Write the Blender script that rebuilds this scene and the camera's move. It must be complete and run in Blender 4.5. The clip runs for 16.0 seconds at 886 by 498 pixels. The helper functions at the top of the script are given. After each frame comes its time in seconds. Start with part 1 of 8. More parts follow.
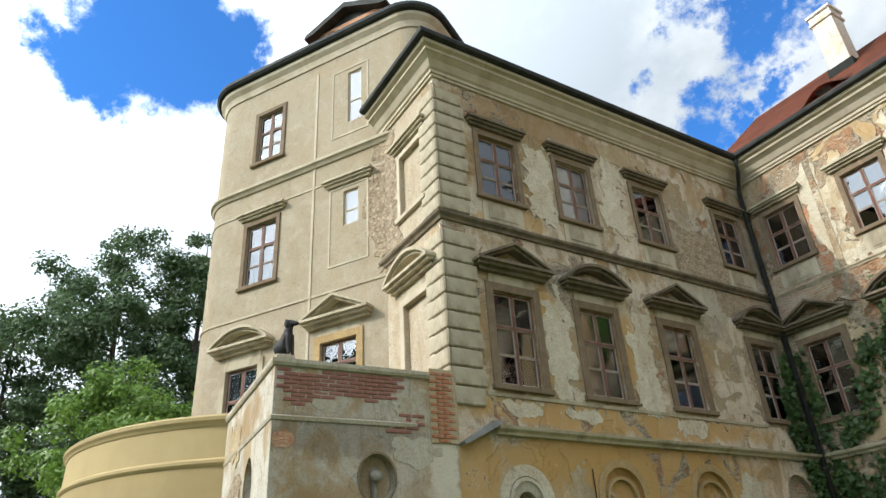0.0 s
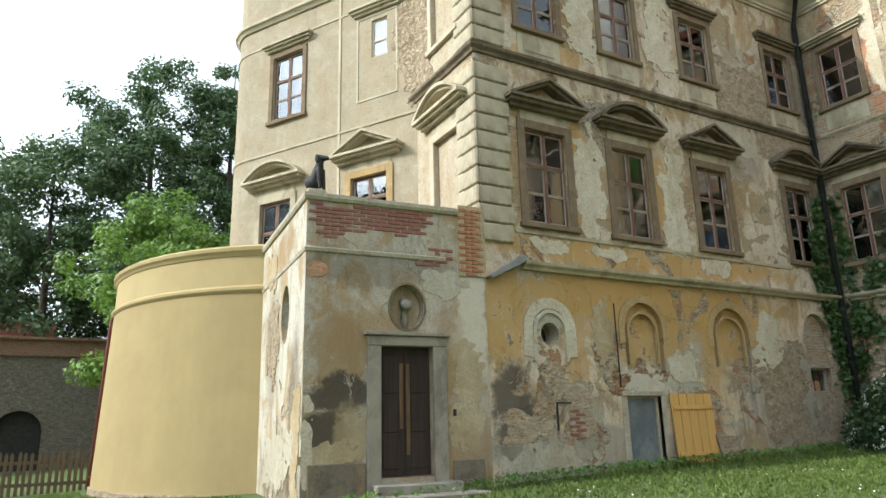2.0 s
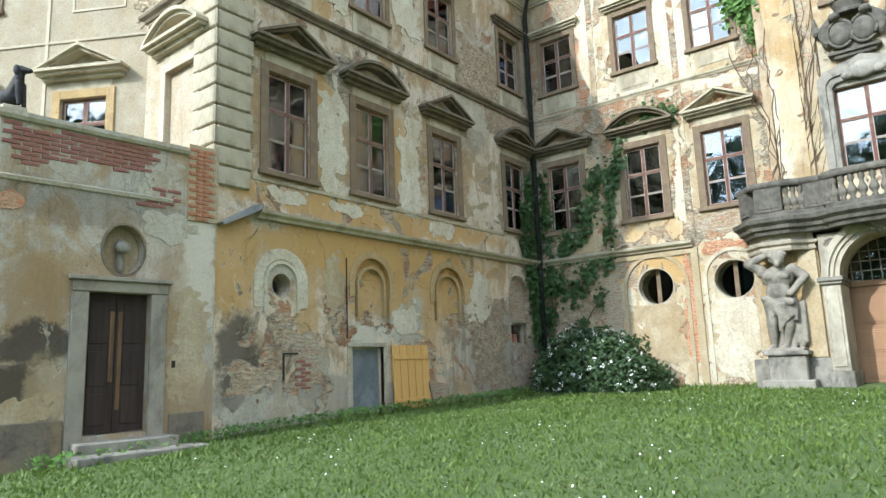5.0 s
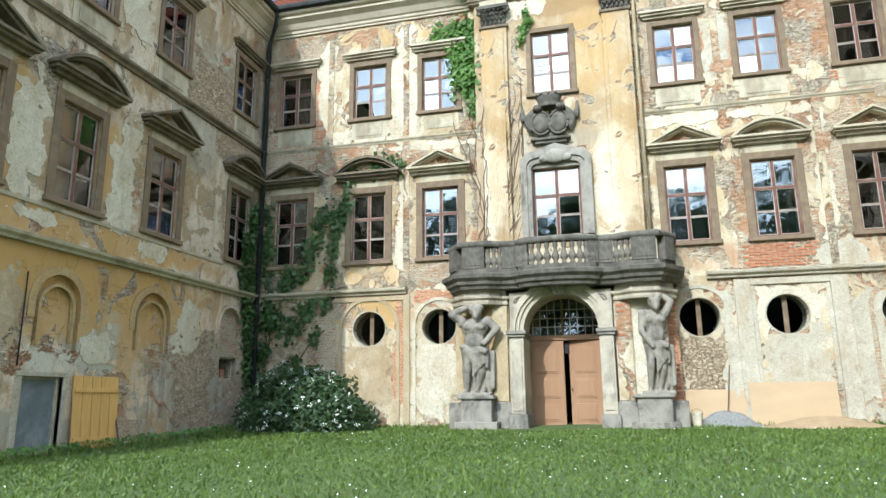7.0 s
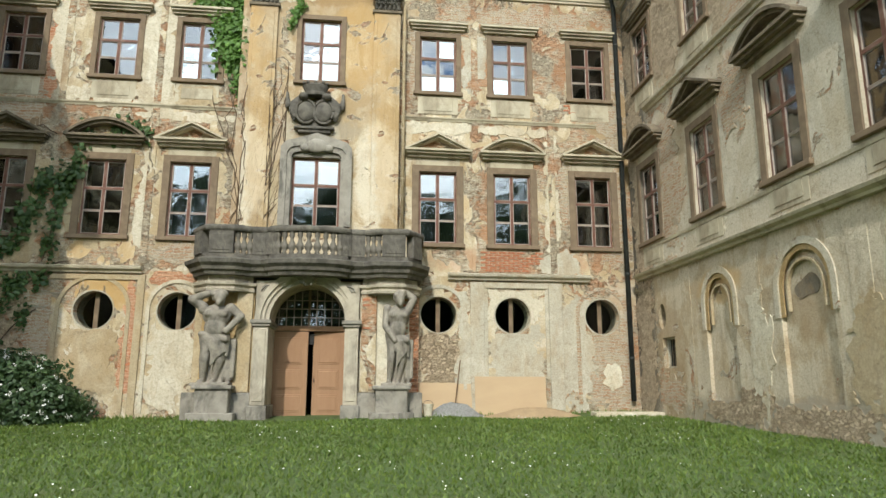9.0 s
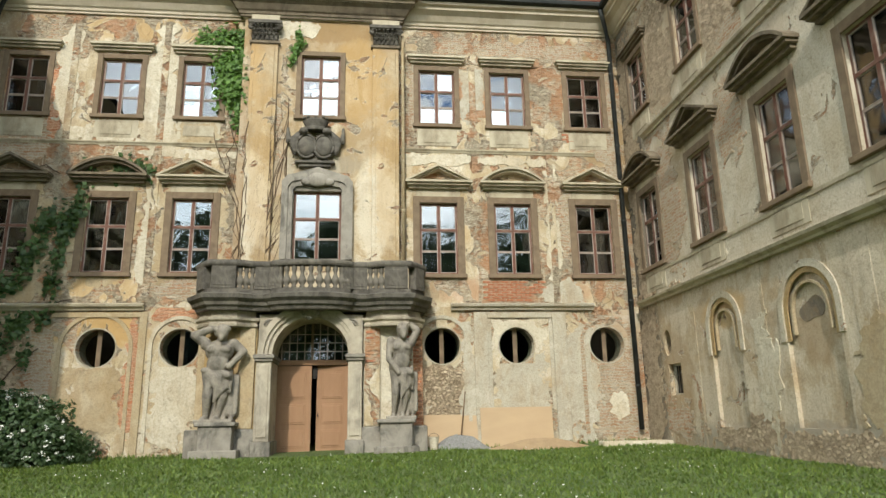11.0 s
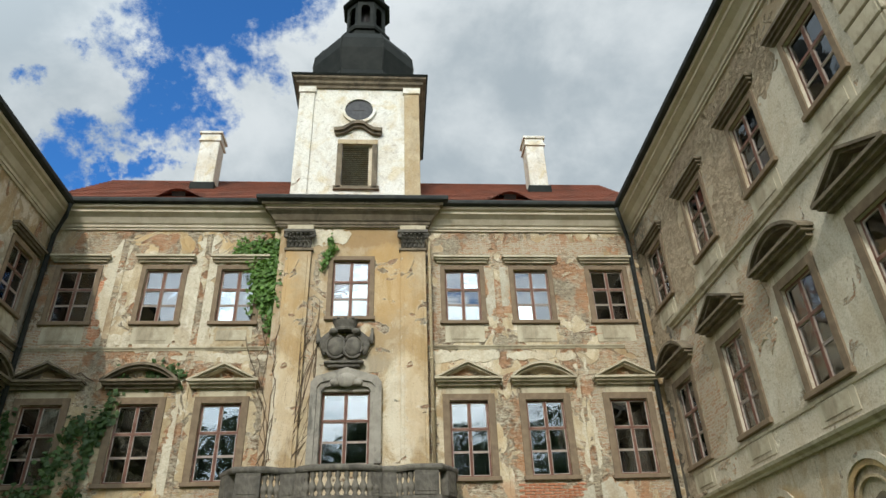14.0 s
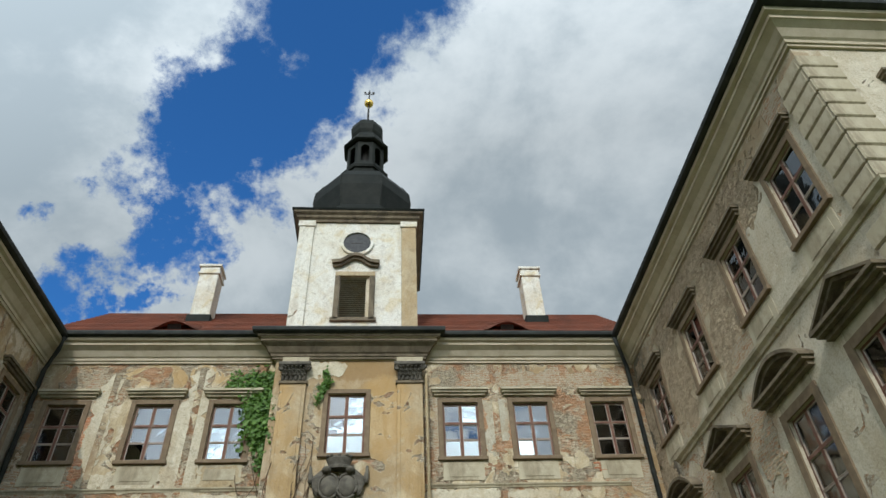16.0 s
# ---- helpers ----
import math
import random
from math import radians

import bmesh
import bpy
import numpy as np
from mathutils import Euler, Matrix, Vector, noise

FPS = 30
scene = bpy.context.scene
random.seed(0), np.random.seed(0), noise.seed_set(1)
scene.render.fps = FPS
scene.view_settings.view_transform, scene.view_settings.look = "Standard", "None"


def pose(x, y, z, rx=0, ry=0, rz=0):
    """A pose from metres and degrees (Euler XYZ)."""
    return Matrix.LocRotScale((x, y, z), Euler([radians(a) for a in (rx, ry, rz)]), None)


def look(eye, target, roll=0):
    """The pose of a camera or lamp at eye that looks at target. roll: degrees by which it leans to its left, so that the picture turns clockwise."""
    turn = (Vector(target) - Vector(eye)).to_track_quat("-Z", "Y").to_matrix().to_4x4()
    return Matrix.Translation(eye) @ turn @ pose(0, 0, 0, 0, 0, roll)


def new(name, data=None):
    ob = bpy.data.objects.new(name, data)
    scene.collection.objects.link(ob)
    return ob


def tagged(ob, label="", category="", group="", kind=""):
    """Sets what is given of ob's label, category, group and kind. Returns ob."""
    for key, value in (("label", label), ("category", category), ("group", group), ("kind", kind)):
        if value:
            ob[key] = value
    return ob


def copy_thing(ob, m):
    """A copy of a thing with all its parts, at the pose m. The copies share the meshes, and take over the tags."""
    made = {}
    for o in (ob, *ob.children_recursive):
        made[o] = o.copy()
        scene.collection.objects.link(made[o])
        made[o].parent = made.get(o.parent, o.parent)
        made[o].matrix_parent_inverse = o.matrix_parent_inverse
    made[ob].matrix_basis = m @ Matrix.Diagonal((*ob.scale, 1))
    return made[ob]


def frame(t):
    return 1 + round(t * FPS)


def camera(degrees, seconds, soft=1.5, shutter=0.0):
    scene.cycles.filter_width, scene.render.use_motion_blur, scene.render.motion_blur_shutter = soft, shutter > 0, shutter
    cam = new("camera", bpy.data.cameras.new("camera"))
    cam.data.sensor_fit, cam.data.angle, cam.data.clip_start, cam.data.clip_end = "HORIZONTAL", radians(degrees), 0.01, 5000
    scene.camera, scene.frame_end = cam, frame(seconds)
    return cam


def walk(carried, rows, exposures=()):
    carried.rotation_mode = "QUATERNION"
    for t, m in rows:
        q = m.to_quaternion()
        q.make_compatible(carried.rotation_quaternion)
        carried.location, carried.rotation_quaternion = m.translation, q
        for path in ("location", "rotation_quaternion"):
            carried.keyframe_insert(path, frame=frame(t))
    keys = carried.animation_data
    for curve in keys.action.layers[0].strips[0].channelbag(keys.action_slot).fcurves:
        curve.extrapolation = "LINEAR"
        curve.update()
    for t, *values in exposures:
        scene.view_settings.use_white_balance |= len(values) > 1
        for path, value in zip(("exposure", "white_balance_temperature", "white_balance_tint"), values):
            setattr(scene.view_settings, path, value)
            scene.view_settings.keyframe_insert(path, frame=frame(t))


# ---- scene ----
# camera: turns on the spot, eye 1.6 m above the origin
cam = camera(66.63, 16.0, soft=1.5)
PATH = [
    (0.0, 118.17, 3.20, 59.06),
    (0.5, 115.40, 2.70, 62.78),
    (1.0, 112.49, 2.94, 63.95),
    (1.5, 108.89, 2.57, 62.18),
    (2.0, 104.48, 1.42, 61.04),
    (2.5, 100.45, 1.34, 59.92),
    (3.0, 98.32, 1.07, 57.33),
    (3.5, 97.92, 1.24, 53.01),
    (3.7, 97.93, 1.46, 51.43),
    (5.8, 101.26, 1.41, 29.06),
    (6.0, 101.55, 1.09, 26.63),
    (6.5, 102.04, 0.80, 20.32),
    (7.0, 102.35, 0.58, 14.52),
    (7.5, 102.35, 0.58, 9.13),
    (8.0, 102.27, 0.24, 3.63),
    (8.5, 102.16, -0.30, -1.87),
    (9.0, 101.53, -0.09, -6.80),
    (9.2, 101.17, 0.02, -7.79),
    (11.3, 105.41, 1.38, -5.88),
    (11.5, 106.40, 1.51, -5.52),
    (12.0, 108.90, 1.24, -4.74),
    (12.5, 111.40, 1.06, -4.13),
    (13.0, 114.32, 1.18, -3.76),
    (13.5, 117.49, 1.44, -3.65),
    (14.0, 120.80, 1.83, -3.47),
    (14.5, 124.52, 1.95, -3.43),
    (15.0, 127.79, 2.07, -3.55),
    (15.5, 130.18, 2.19, -3.62),
    (16.0, 131.88, 2.32, -3.43),
]
walk(cam, [(r[0], pose(0, 0, 1.6, *r[1:])) for r in PATH], exposures=[(0.0, 0.48, 6350, 10), (1.5, 0.60, 6350, 9), (2.5, 0.78, 6150, 7), (3.7, 0.82, 5950, 6), (5.8, 1.02, 5600, 6), (7.0, 0.84, 5650, 6), (8.0, 0.42, 5950, 6), (8.5, 0.36, 6150, 6), (9.0, 0.34, 6400, 7), (12.5, 0.18, 6650, 8), (14.5, -0.08, 6300, 7), (16.0, -0.30, 6200, 6)])

# ---- light: sun from behind the viewer, slightly from the west; broken cloud ----
SUN = Vector((-0.25, -1.0, 0.70)).normalized()
sun = new("sun", bpy.data.lights.new("sun", "SUN"))
sun.data.energy, sun.data.angle, sun.data.color = 2.5, radians(0.53), (1.0, 0.95, 0.87)
sun.matrix_world = look((0, 0, 40), Vector((0, 0, 40)) - SUN)


# ---- node helpers ----
def nd(nt, kind, op=None, clamp=False, smooth=False, edge=False, **kw):
    n = nt.nodes.new(kind)
    if op:
        n.operation = op
    if clamp:
        n.use_clamp = True
    if smooth:
        n.interpolation_type = "SMOOTHSTEP"
    if edge:
        n.feature = "DISTANCE_TO_EDGE"
    for k, v in kw.items():
        k = k.replace("__", " ")
        key = int(k[1:]) if k[0] == "i" and k[1:].isdigit() else k
        sock = n.inputs[key]
        if isinstance(v, bpy.types.NodeSocket):
            nt.links.new(v, sock)
        else:
            sock.default_value = v
    return n


def mth(nt, op, a, b=0.0, c=0.0, clamp=False):
    return nd(nt, "ShaderNodeMath", op=op, clamp=clamp, i0=a, i1=b, i2=c).outputs[0]


def mixc(nt, fac, a, b, blend="MIX"):
    n = nt.nodes.new("ShaderNodeMix")
    n.data_type, n.blend_type = "RGBA", blend
    for sock, v in ((n.inputs[0], fac), (n.inputs[6], a), (n.inputs[7], b)):
        if isinstance(v, bpy.types.NodeSocket):
            nt.links.new(v, sock)
        elif isinstance(v, (int, float)):
            sock.default_value = v
        else:
            sock.default_value = (*v, 1)
    return n.outputs[2]


def step(nt, v, lo, hi):
    n = nd(nt, "ShaderNodeMapRange", smooth=True, i0=v, i1=lo, i2=hi)
    return n.outputs[0]


def noi(nt, vec, scale, detail=6.0, rough=0.6, dist=0.0):
    return nd(nt, "ShaderNodeTexNoise", Vector=vec, Scale=scale, Detail=detail, Roughness=rough, Distortion=dist).outputs[0]


def scaled(nt, vec, s, off=(0, 0, 0)):
    return nd(nt, "ShaderNodeMapping", Vector=vec, Scale=s, Location=off).outputs[0]


def blank(name):
    m = bpy.data.materials.new(name)
    m.use_nodes = True
    nt = m.node_tree
    b = nt.nodes["Principled BSDF"]
    co = nd(nt, "ShaderNodeTexCoord").outputs["Object"]
    return m, nt, b, co


def bump(nt, b, height, strength=0.5, dist=0.02):
    n = nd(nt, "ShaderNodeBump", Height=height, Strength=strength, Distance=dist)
    nt.links.new(n.outputs[0], b.inputs["Normal"])


# ---- world: clear sky with broken bright cloud ----
world = bpy.data.worlds.new("sky")
scene.world = world
world.use_nodes = True
wt = world.node_tree
for n in list(wt.nodes):
    wt.nodes.remove(n)
sky = wt.nodes.new("ShaderNodeTexSky")
sky.sky_type, sky.sun_disc = "NISHITA", False
sky.sun_elevation, sky.sun_rotation = math.asin(SUN.z), math.atan2(SUN.x, SUN.y)
sky.altitude, sky.dust_density = 400.0, 0.6
wdir = nd(wt, "ShaderNodeTexCoord").outputs["Generated"]
# gaps of blue between the clouds, as directions and widths
GAPS = [((-0.096, 0.487, 0.868), 0.12), ((-0.183, 0.572, 0.80), 0.10), ((-0.215, 0.605, 0.765), 0.09), ((-0.248, 0.637, 0.729), 0.085), ((-0.322, 0.685, 0.653), 0.07),
        ((-0.41, 0.695, 0.59), 0.06), ((-0.366, 0.742, 0.561), 0.045), ((-0.73, 0.06, 0.684), 0.105), ((-0.78, 0.0, 0.624), 0.08), ((-0.02, 0.4, 0.92), 0.13), ((0.2, -0.4, 0.9), 0.25), ((0.62, -0.72, 0.40), 0.12), ((0.10, -0.84, 0.53), 0.05), ((0.30, -0.80, 0.52), 0.05)]
wn = noi(wt, scaled(wt, wdir, (1, 1, 1.3)), 3.2, 9, 0.62, 0.4)
wn2 = noi(wt, scaled(wt, wdir, (1, 1, 1.6), (3, 1, 5)), 7.5, 8, 0.6, 0.3)
wwarp = nd(wt, "ShaderNodeVectorMath", op="MULTIPLY_ADD", i0=nd(wt, "ShaderNodeTexNoise", Vector=wdir, Scale=5.0, Detail=8.0, Roughness=0.65).outputs["Color"], i1=(0.42, 0.42, 0.42), i2=wdir).outputs[0]
wwarp = nd(wt, "ShaderNodeVectorMath", op="SUBTRACT", i0=wwarp, i1=(0.21, 0.21, 0.21)).outputs[0]
gap = None
for (gx, gy, gz), gw in GAPS:
    g = Vector((gx, gy, gz)).normalized()
    dist = nd(wt, "ShaderNodeVectorMath", op="DISTANCE", i0=wwarp, i1=g).outputs["Value"]
    s = step(wt, dist, gw * 1.9, gw * 0.25)
    gap = s if gap is None else mth(wt, "MAXIMUM", gap, s)
ragged = mth(wt, "ADD", mth(wt, "MULTIPLY", wn, 1.5), mth(wt, "MULTIPLY", wn2, 0.5))
cover = step(wt, mth(wt, "SUBTRACT", ragged, gap), 0.20, 0.68)
shade = step(wt, noi(wt, scaled(wt, wdir, (1, 1, 1.5), (7, 2, 1)), 2.4, 7, 0.6, 0.2), 0.40, 0.66)
toward = nd(wt, "ShaderNodeVectorMath", op="DOT_PRODUCT", i0=wdir, i1=SUN).outputs["Value"]
lit = nd(wt, "ShaderNodeMapRange", i0=toward, i1=-0.1, i2=0.5, i3=0.74, i4=1.7).outputs[0]
lit = mth(wt, "ADD", lit, mth(wt, "MULTIPLY", step(wt, toward, 0.76, 1.0), 2.7))
cloudc = mixc(wt, shade, (6.5, 7.4, 8.1), (11.0, 11.6, 12.0))
cloudc = mixc(wt, 1.0, cloudc, nd(wt, "ShaderNodeCombineXYZ", X=lit, Y=lit, Z=lit).outputs[0], "MULTIPLY")
skyc = mixc(wt, 1.0, sky.outputs[0], (0.62, 1.5, 2.45), "MULTIPLY")
wcol = mixc(wt, cover, skyc, cloudc)
bg = nd(wt, "ShaderNodeBackground", Color=wcol, Strength=0.088)
wo = nd(wt, "ShaderNodeOutputWorld")
wt.links.new(bg.outputs[0], wo.inputs[0])


# ---- materials ----
PALE = (0.66, 0.60, 0.48)


def under_layers(nt, co):
    """Brick courses and rubble stone that lie under the plaster: colour and height."""
    sep = nd(nt, "ShaderNodeSeparateXYZ", Vector=co)
    uv = nd(nt, "ShaderNodeCombineXYZ", X=sep.outputs[0], Y=sep.outputs[2], Z=0.0).outputs[0]
    wob = nd(nt, "ShaderNodeVectorMath", op="MULTIPLY_ADD", i0=nd(nt, "ShaderNodeTexNoise", Vector=co, Scale=3.0, Detail=7.0, Roughness=0.8).outputs["Color"], i1=(0.34, 0.32, 0), i2=uv).outputs[0]
    br = nd(nt, "ShaderNodeTexBrick", Vector=wob, Color1=(0.41, 0.205, 0.10, 1), Color2=(0.45, 0.345, 0.215, 1), Mortar=(0.54, 0.46, 0.335, 1),
            Scale=1.0, Mortar__Size=0.02, Mortar__Smooth=0.6, Bias=0.0, Brick__Width=0.28, Row__Height=0.085)
    vo = nd(nt, "ShaderNodeTexVoronoi", Vector=scaled(nt, wob, (0.8, 1.9, 1)), Scale=9.0, Randomness=0.95)
    ve = nd(nt, "ShaderNodeTexVoronoi", edge=True, Vector=scaled(nt, wob, (0.8, 1.9, 1)), Scale=9.0, Randomness=0.95).outputs["Distance"]
    joint = step(nt, ve, 0.01, 0.12)
    stone = mixc(nt, joint, (0.37, 0.31, 0.225), mixc(nt, nd(nt, "ShaderNodeSeparateXYZ", Vector=vo.outputs["Color"]).outputs[0], (0.27, 0.21, 0.14), (0.53, 0.46, 0.34)))
    return br.outputs["Color"], mth(nt, "SUBTRACT", 1.0, br.outputs["Fac"]), stone, joint


def plaster(name, a, b, c, bare=0.60, brick=0.5, stain=0.55, second=None, second_at=0.55, off=(0, 0, 0), spots=()):
    """Old lime plaster: three tones, peeled to brick and rubble where its noise is high, streaked by rain."""
    m, nt, bs, co0 = blank(name)
    co = scaled(nt, co0, (1, 1, 1), off)
    big = noi(nt, co, 0.45, 5, 0.6, 0.5)
    mid = noi(nt, co, 1.7, 8, 0.65, 0.8)
    fine = noi(nt, co, 22, 6, 0.7)
    col = mixc(nt, step(nt, big, 0.35, 0.65), a, b)
    col = mixc(nt, step(nt, mid, 0.48, 0.66), col, c)
    edge2 = None
    if second:
        n2 = noi(nt, scaled(nt, co, (1, 1, 1), (4, 7, 2)), 0.8, 9, 0.62, 0.7)
        edge2 = step(nt, n2, second_at, second_at + 0.015)
        col = mixc(nt, edge2, col, second)
    rust = noi(nt, scaled(nt, co, (1.2, 1.2, 0.7), (6, 2, 11)), 1.1, 9, 0.68, 0.8)
    col = mixc(nt, mth(nt, "MULTIPLY", step(nt, rust, 0.46, 0.60), min(0.8, 0.95 * stain)), col, (0.36, 0.24, 0.11))
    streak = noi(nt, scaled(nt, co, (2.4, 2.4, 0.22)), 1.6, 7, 0.7)
    col = mixc(nt, mth(nt, "MULTIPLY", step(nt, streak, 0.5, 0.78), stain), col, (0.17, 0.13, 0.085))
    blotch = noi(nt, scaled(nt, co, (1, 1, 1), (9, 3, 5)), 5.5, 8, 0.75, 0.6)
    col = mixc(nt, mth(nt, "MULTIPLY", step(nt, blotch, 0.52, 0.68), 0.55), col, (0.25, 0.195, 0.13))
    col = mixc(nt, mth(nt, "MULTIPLY", step(nt, fine, 0.42, 0.62), 0.45), col, mixc(nt, 1.0, col, (0.62, 0.60, 0.57), "MULTIPLY"))
    if spots:
        warp = nd(nt, "ShaderNodeVectorMath", op="MULTIPLY_ADD", i0=nd(nt, "ShaderNodeTexNoise", Vector=co, Scale=1.6, Detail=7.0, Roughness=0.7).outputs["Color"], i1=(0.9, 0, 0.9), i2=co0).outputs[0]
        frays = mth(nt, "MULTIPLY", noi(nt, co, 5.0, 9, 0.75), 0.9)
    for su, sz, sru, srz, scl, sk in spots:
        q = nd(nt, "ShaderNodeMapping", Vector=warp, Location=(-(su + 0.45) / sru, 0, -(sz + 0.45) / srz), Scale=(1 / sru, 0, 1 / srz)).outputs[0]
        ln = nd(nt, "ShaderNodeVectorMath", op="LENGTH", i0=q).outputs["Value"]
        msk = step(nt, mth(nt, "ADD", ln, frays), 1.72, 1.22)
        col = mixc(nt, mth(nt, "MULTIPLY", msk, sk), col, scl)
    crack = nd(nt, "ShaderNodeTexVoronoi", edge=True, Vector=nd(nt, "ShaderNodeVectorMath", op="MULTIPLY_ADD", i0=nd(nt, "ShaderNodeTexNoise", Vector=co, Scale=2.5, Detail=6.0).outputs["Color"], i1=(0.7, 0.7, 0.7), i2=co).outputs[0], Scale=0.8).outputs["Distance"]
    crk = mth(nt, "MULTIPLY", step(nt, crack, 0.012, 0.002), step(nt, noi(nt, co, 0.8, 3, 0.5), 0.5, 0.6))
    col = mixc(nt, mth(nt, "MULTIPLY", crk, 0.16), col, (0.10, 0.08, 0.06))
    pits = noi(nt, scaled(nt, co, (1, 1, 1), (2, 2, 8)), 11, 9, 0.8, 0.3)
    col = mixc(nt, mth(nt, "MULTIPLY", step(nt, pits, 0.57, 0.66), 0.55), col, (0.20, 0.155, 0.105))
    bcol, bh, scol, sh = under_layers(nt, co)
    pick = step(nt, noi(nt, scaled(nt, co, (1, 1, 1), (2, 8, 3)), 0.6, 4, 0.6), 0.62 - 0.3 * brick, 0.66 - 0.3 * brick)
    ucol = mixc(nt, pick, scol, bcol)
    # uneven courses of flat rubble
    band = noi(nt, scaled(nt, co, (1, 1, 3.4), (11, 4, 2)), 4.2, 9, 0.72, 0.3)
    bandc = mixc(nt, step(nt, band, 0.40, 0.60), (0.23, 0.145, 0.085), (0.69, 0.61, 0.46))
    ucol = mixc(nt, mth(nt, "MULTIPLY", step(nt, noi(nt, scaled(nt, co, (1, 1, 1), (8, 8, 1)), 1.3, 7, 0.66), 0.42, 0.56), 0.8), ucol, bandc)
    # remains of mortar and dust on the bared masonry
    ucol = mixc(nt, mth(nt, "MULTIPLY", step(nt, noi(nt, co, 7, 8, 0.75), 0.45, 0.60), 0.8), ucol, mixc(nt, 0.35, a, (0.40, 0.33, 0.23)))
    hole = noi(nt, scaled(nt, co, (1, 1, 2.4), (5, 1, 3)), 8.5, 9, 0.78, 0.4)
    ucol = mixc(nt, mth(nt, "MULTIPLY", step(nt, hole, 0.53, 0.62), 0.85), ucol, (0.11, 0.072, 0.045))
    ucol = mixc(nt, mth(nt, "MULTIPLY", step(nt, noi(nt, scaled(nt, co, (1, 1, 1), (15, 1, 3)), 1.3, 8, 0.7), 0.48, 0.58), 0.6), ucol, (0.43, 0.185, 0.075))
    uh = mth(nt, "ADD", mth(nt, "MULTIPLY", pick, bh), mth(nt, "MULTIPLY", mth(nt, "SUBTRACT", 1.0, pick), sh))
    peel = noi(nt, scaled(nt, co, (1, 1, 0.9), (1, 5, 9)), 0.95, 12, 0.64, 0.9)
    rim = mth(nt, "SUBTRACT", step(nt, peel, bare - 0.012, bare), step(nt, peel, bare, bare + 0.012))
    open_ = step(nt, peel, bare, bare + 0.012)
    col = mixc(nt, open_, col, ucol)
    col = mixc(nt, mth(nt, "MULTIPLY", rim, 0.5), col, PALE)
    h = mth(nt, "ADD", mth(nt, "MULTIPLY", mth(nt, "SUBTRACT", 1.0, open_), 1.3), mth(nt, "MULTIPLY", mth(nt, "MULTIPLY", open_, uh), 0.6))
    h = mth(nt, "ADD", h, mth(nt, "MULTIPLY", fine, 0.22))
    h = mth(nt, "ADD", h, mth(nt, "MULTIPLY", mid, 0.5))
    if edge2 is not None:
        h = mth(nt, "SUBTRACT", h, mth(nt, "MULTIPLY", edge2, 0.25))
    nt.links.new(col, bs.inputs["Base Color"])
    bs.inputs["Roughness"].default_value = 0.92
    bs.inputs["Specular IOR Level"].default_value = 0.2
    bump(nt, bs, h, 1.0, 0.045)
    return m


def masonry(name, brick=True, tone=(1, 1, 1), dust=0.5):
    m, nt, bs, co = blank(name)
    bcol, bh, scol, sh = under_layers(nt, co)
    col, h = (bcol, bh) if brick else (scol, sh)
    col = mixc(nt, mth(nt, "MULTIPLY", step(nt, noi(nt, co, 4.5, 10, 0.75, 0.5), 0.45, 0.58), dust), col, (0.54, 0.465, 0.345))
    col = mixc(nt, 1.0, col, tone, "MULTIPLY")
    nt.links.new(col, bs.inputs["Base Color"])
    bs.inputs["Roughness"].default_value = 0.95
    bump(nt, bs, mth(nt, "ADD", h, mth(nt, "MULTIPLY", noi(nt, co, 18, 5, 0.7), 0.5)), 1.0, 0.05)
    return m


def simple(name, a, b, scale=4.0, rough=0.8, bumpy=0.3, metal=0.0, dirt=None, dirt_amount=0.5, stretch=(1, 1, 1), bump_d=0.01, spec=0.15):
    """Two tones of one surface with fine grain and, if given, patches of dirt."""
    m, nt, bs, co = blank(name)
    v = scaled(nt, co, stretch)
    col = mixc(nt, step(nt, noi(nt, v, scale, 8, 0.65, 0.3), 0.32, 0.68), a, b)
    if dirt:
        col = mixc(nt, mth(nt, "MULTIPLY", step(nt, noi(nt, scaled(nt, co, (1, 1, 0.6), (5, 1, 2)), scale * 0.6, 9, 0.7, 0.6), 0.46, 0.66), dirt_amount), col, dirt)
    rnd = nd(nt, "ShaderNodeObjectInfo").outputs["Random"]
    col = mixc(nt, mth(nt, "MULTIPLY", rnd, 0.25), col, mixc(nt, 1.0, col, (0.7, 0.7, 0.7), "MULTIPLY"))
    fine = noi(nt, v, scale * 9, 6, 0.7)
    nt.links.new(col, bs.inputs["Base Color"])
    nt.links.new(mth(nt, "ADD", rough - 0.08, mth(nt, "MULTIPLY", fine, 0.16)), bs.inputs["Roughness"])
    bs.inputs["Metallic"].default_value = metal
    bs.inputs["Specular IOR Level"].default_value = spec
    if bumpy:
        bump(nt, bs, mth(nt, "ADD", fine, noi(nt, v, scale * 2, 5, 0.6)), bumpy, bump_d)
    return m


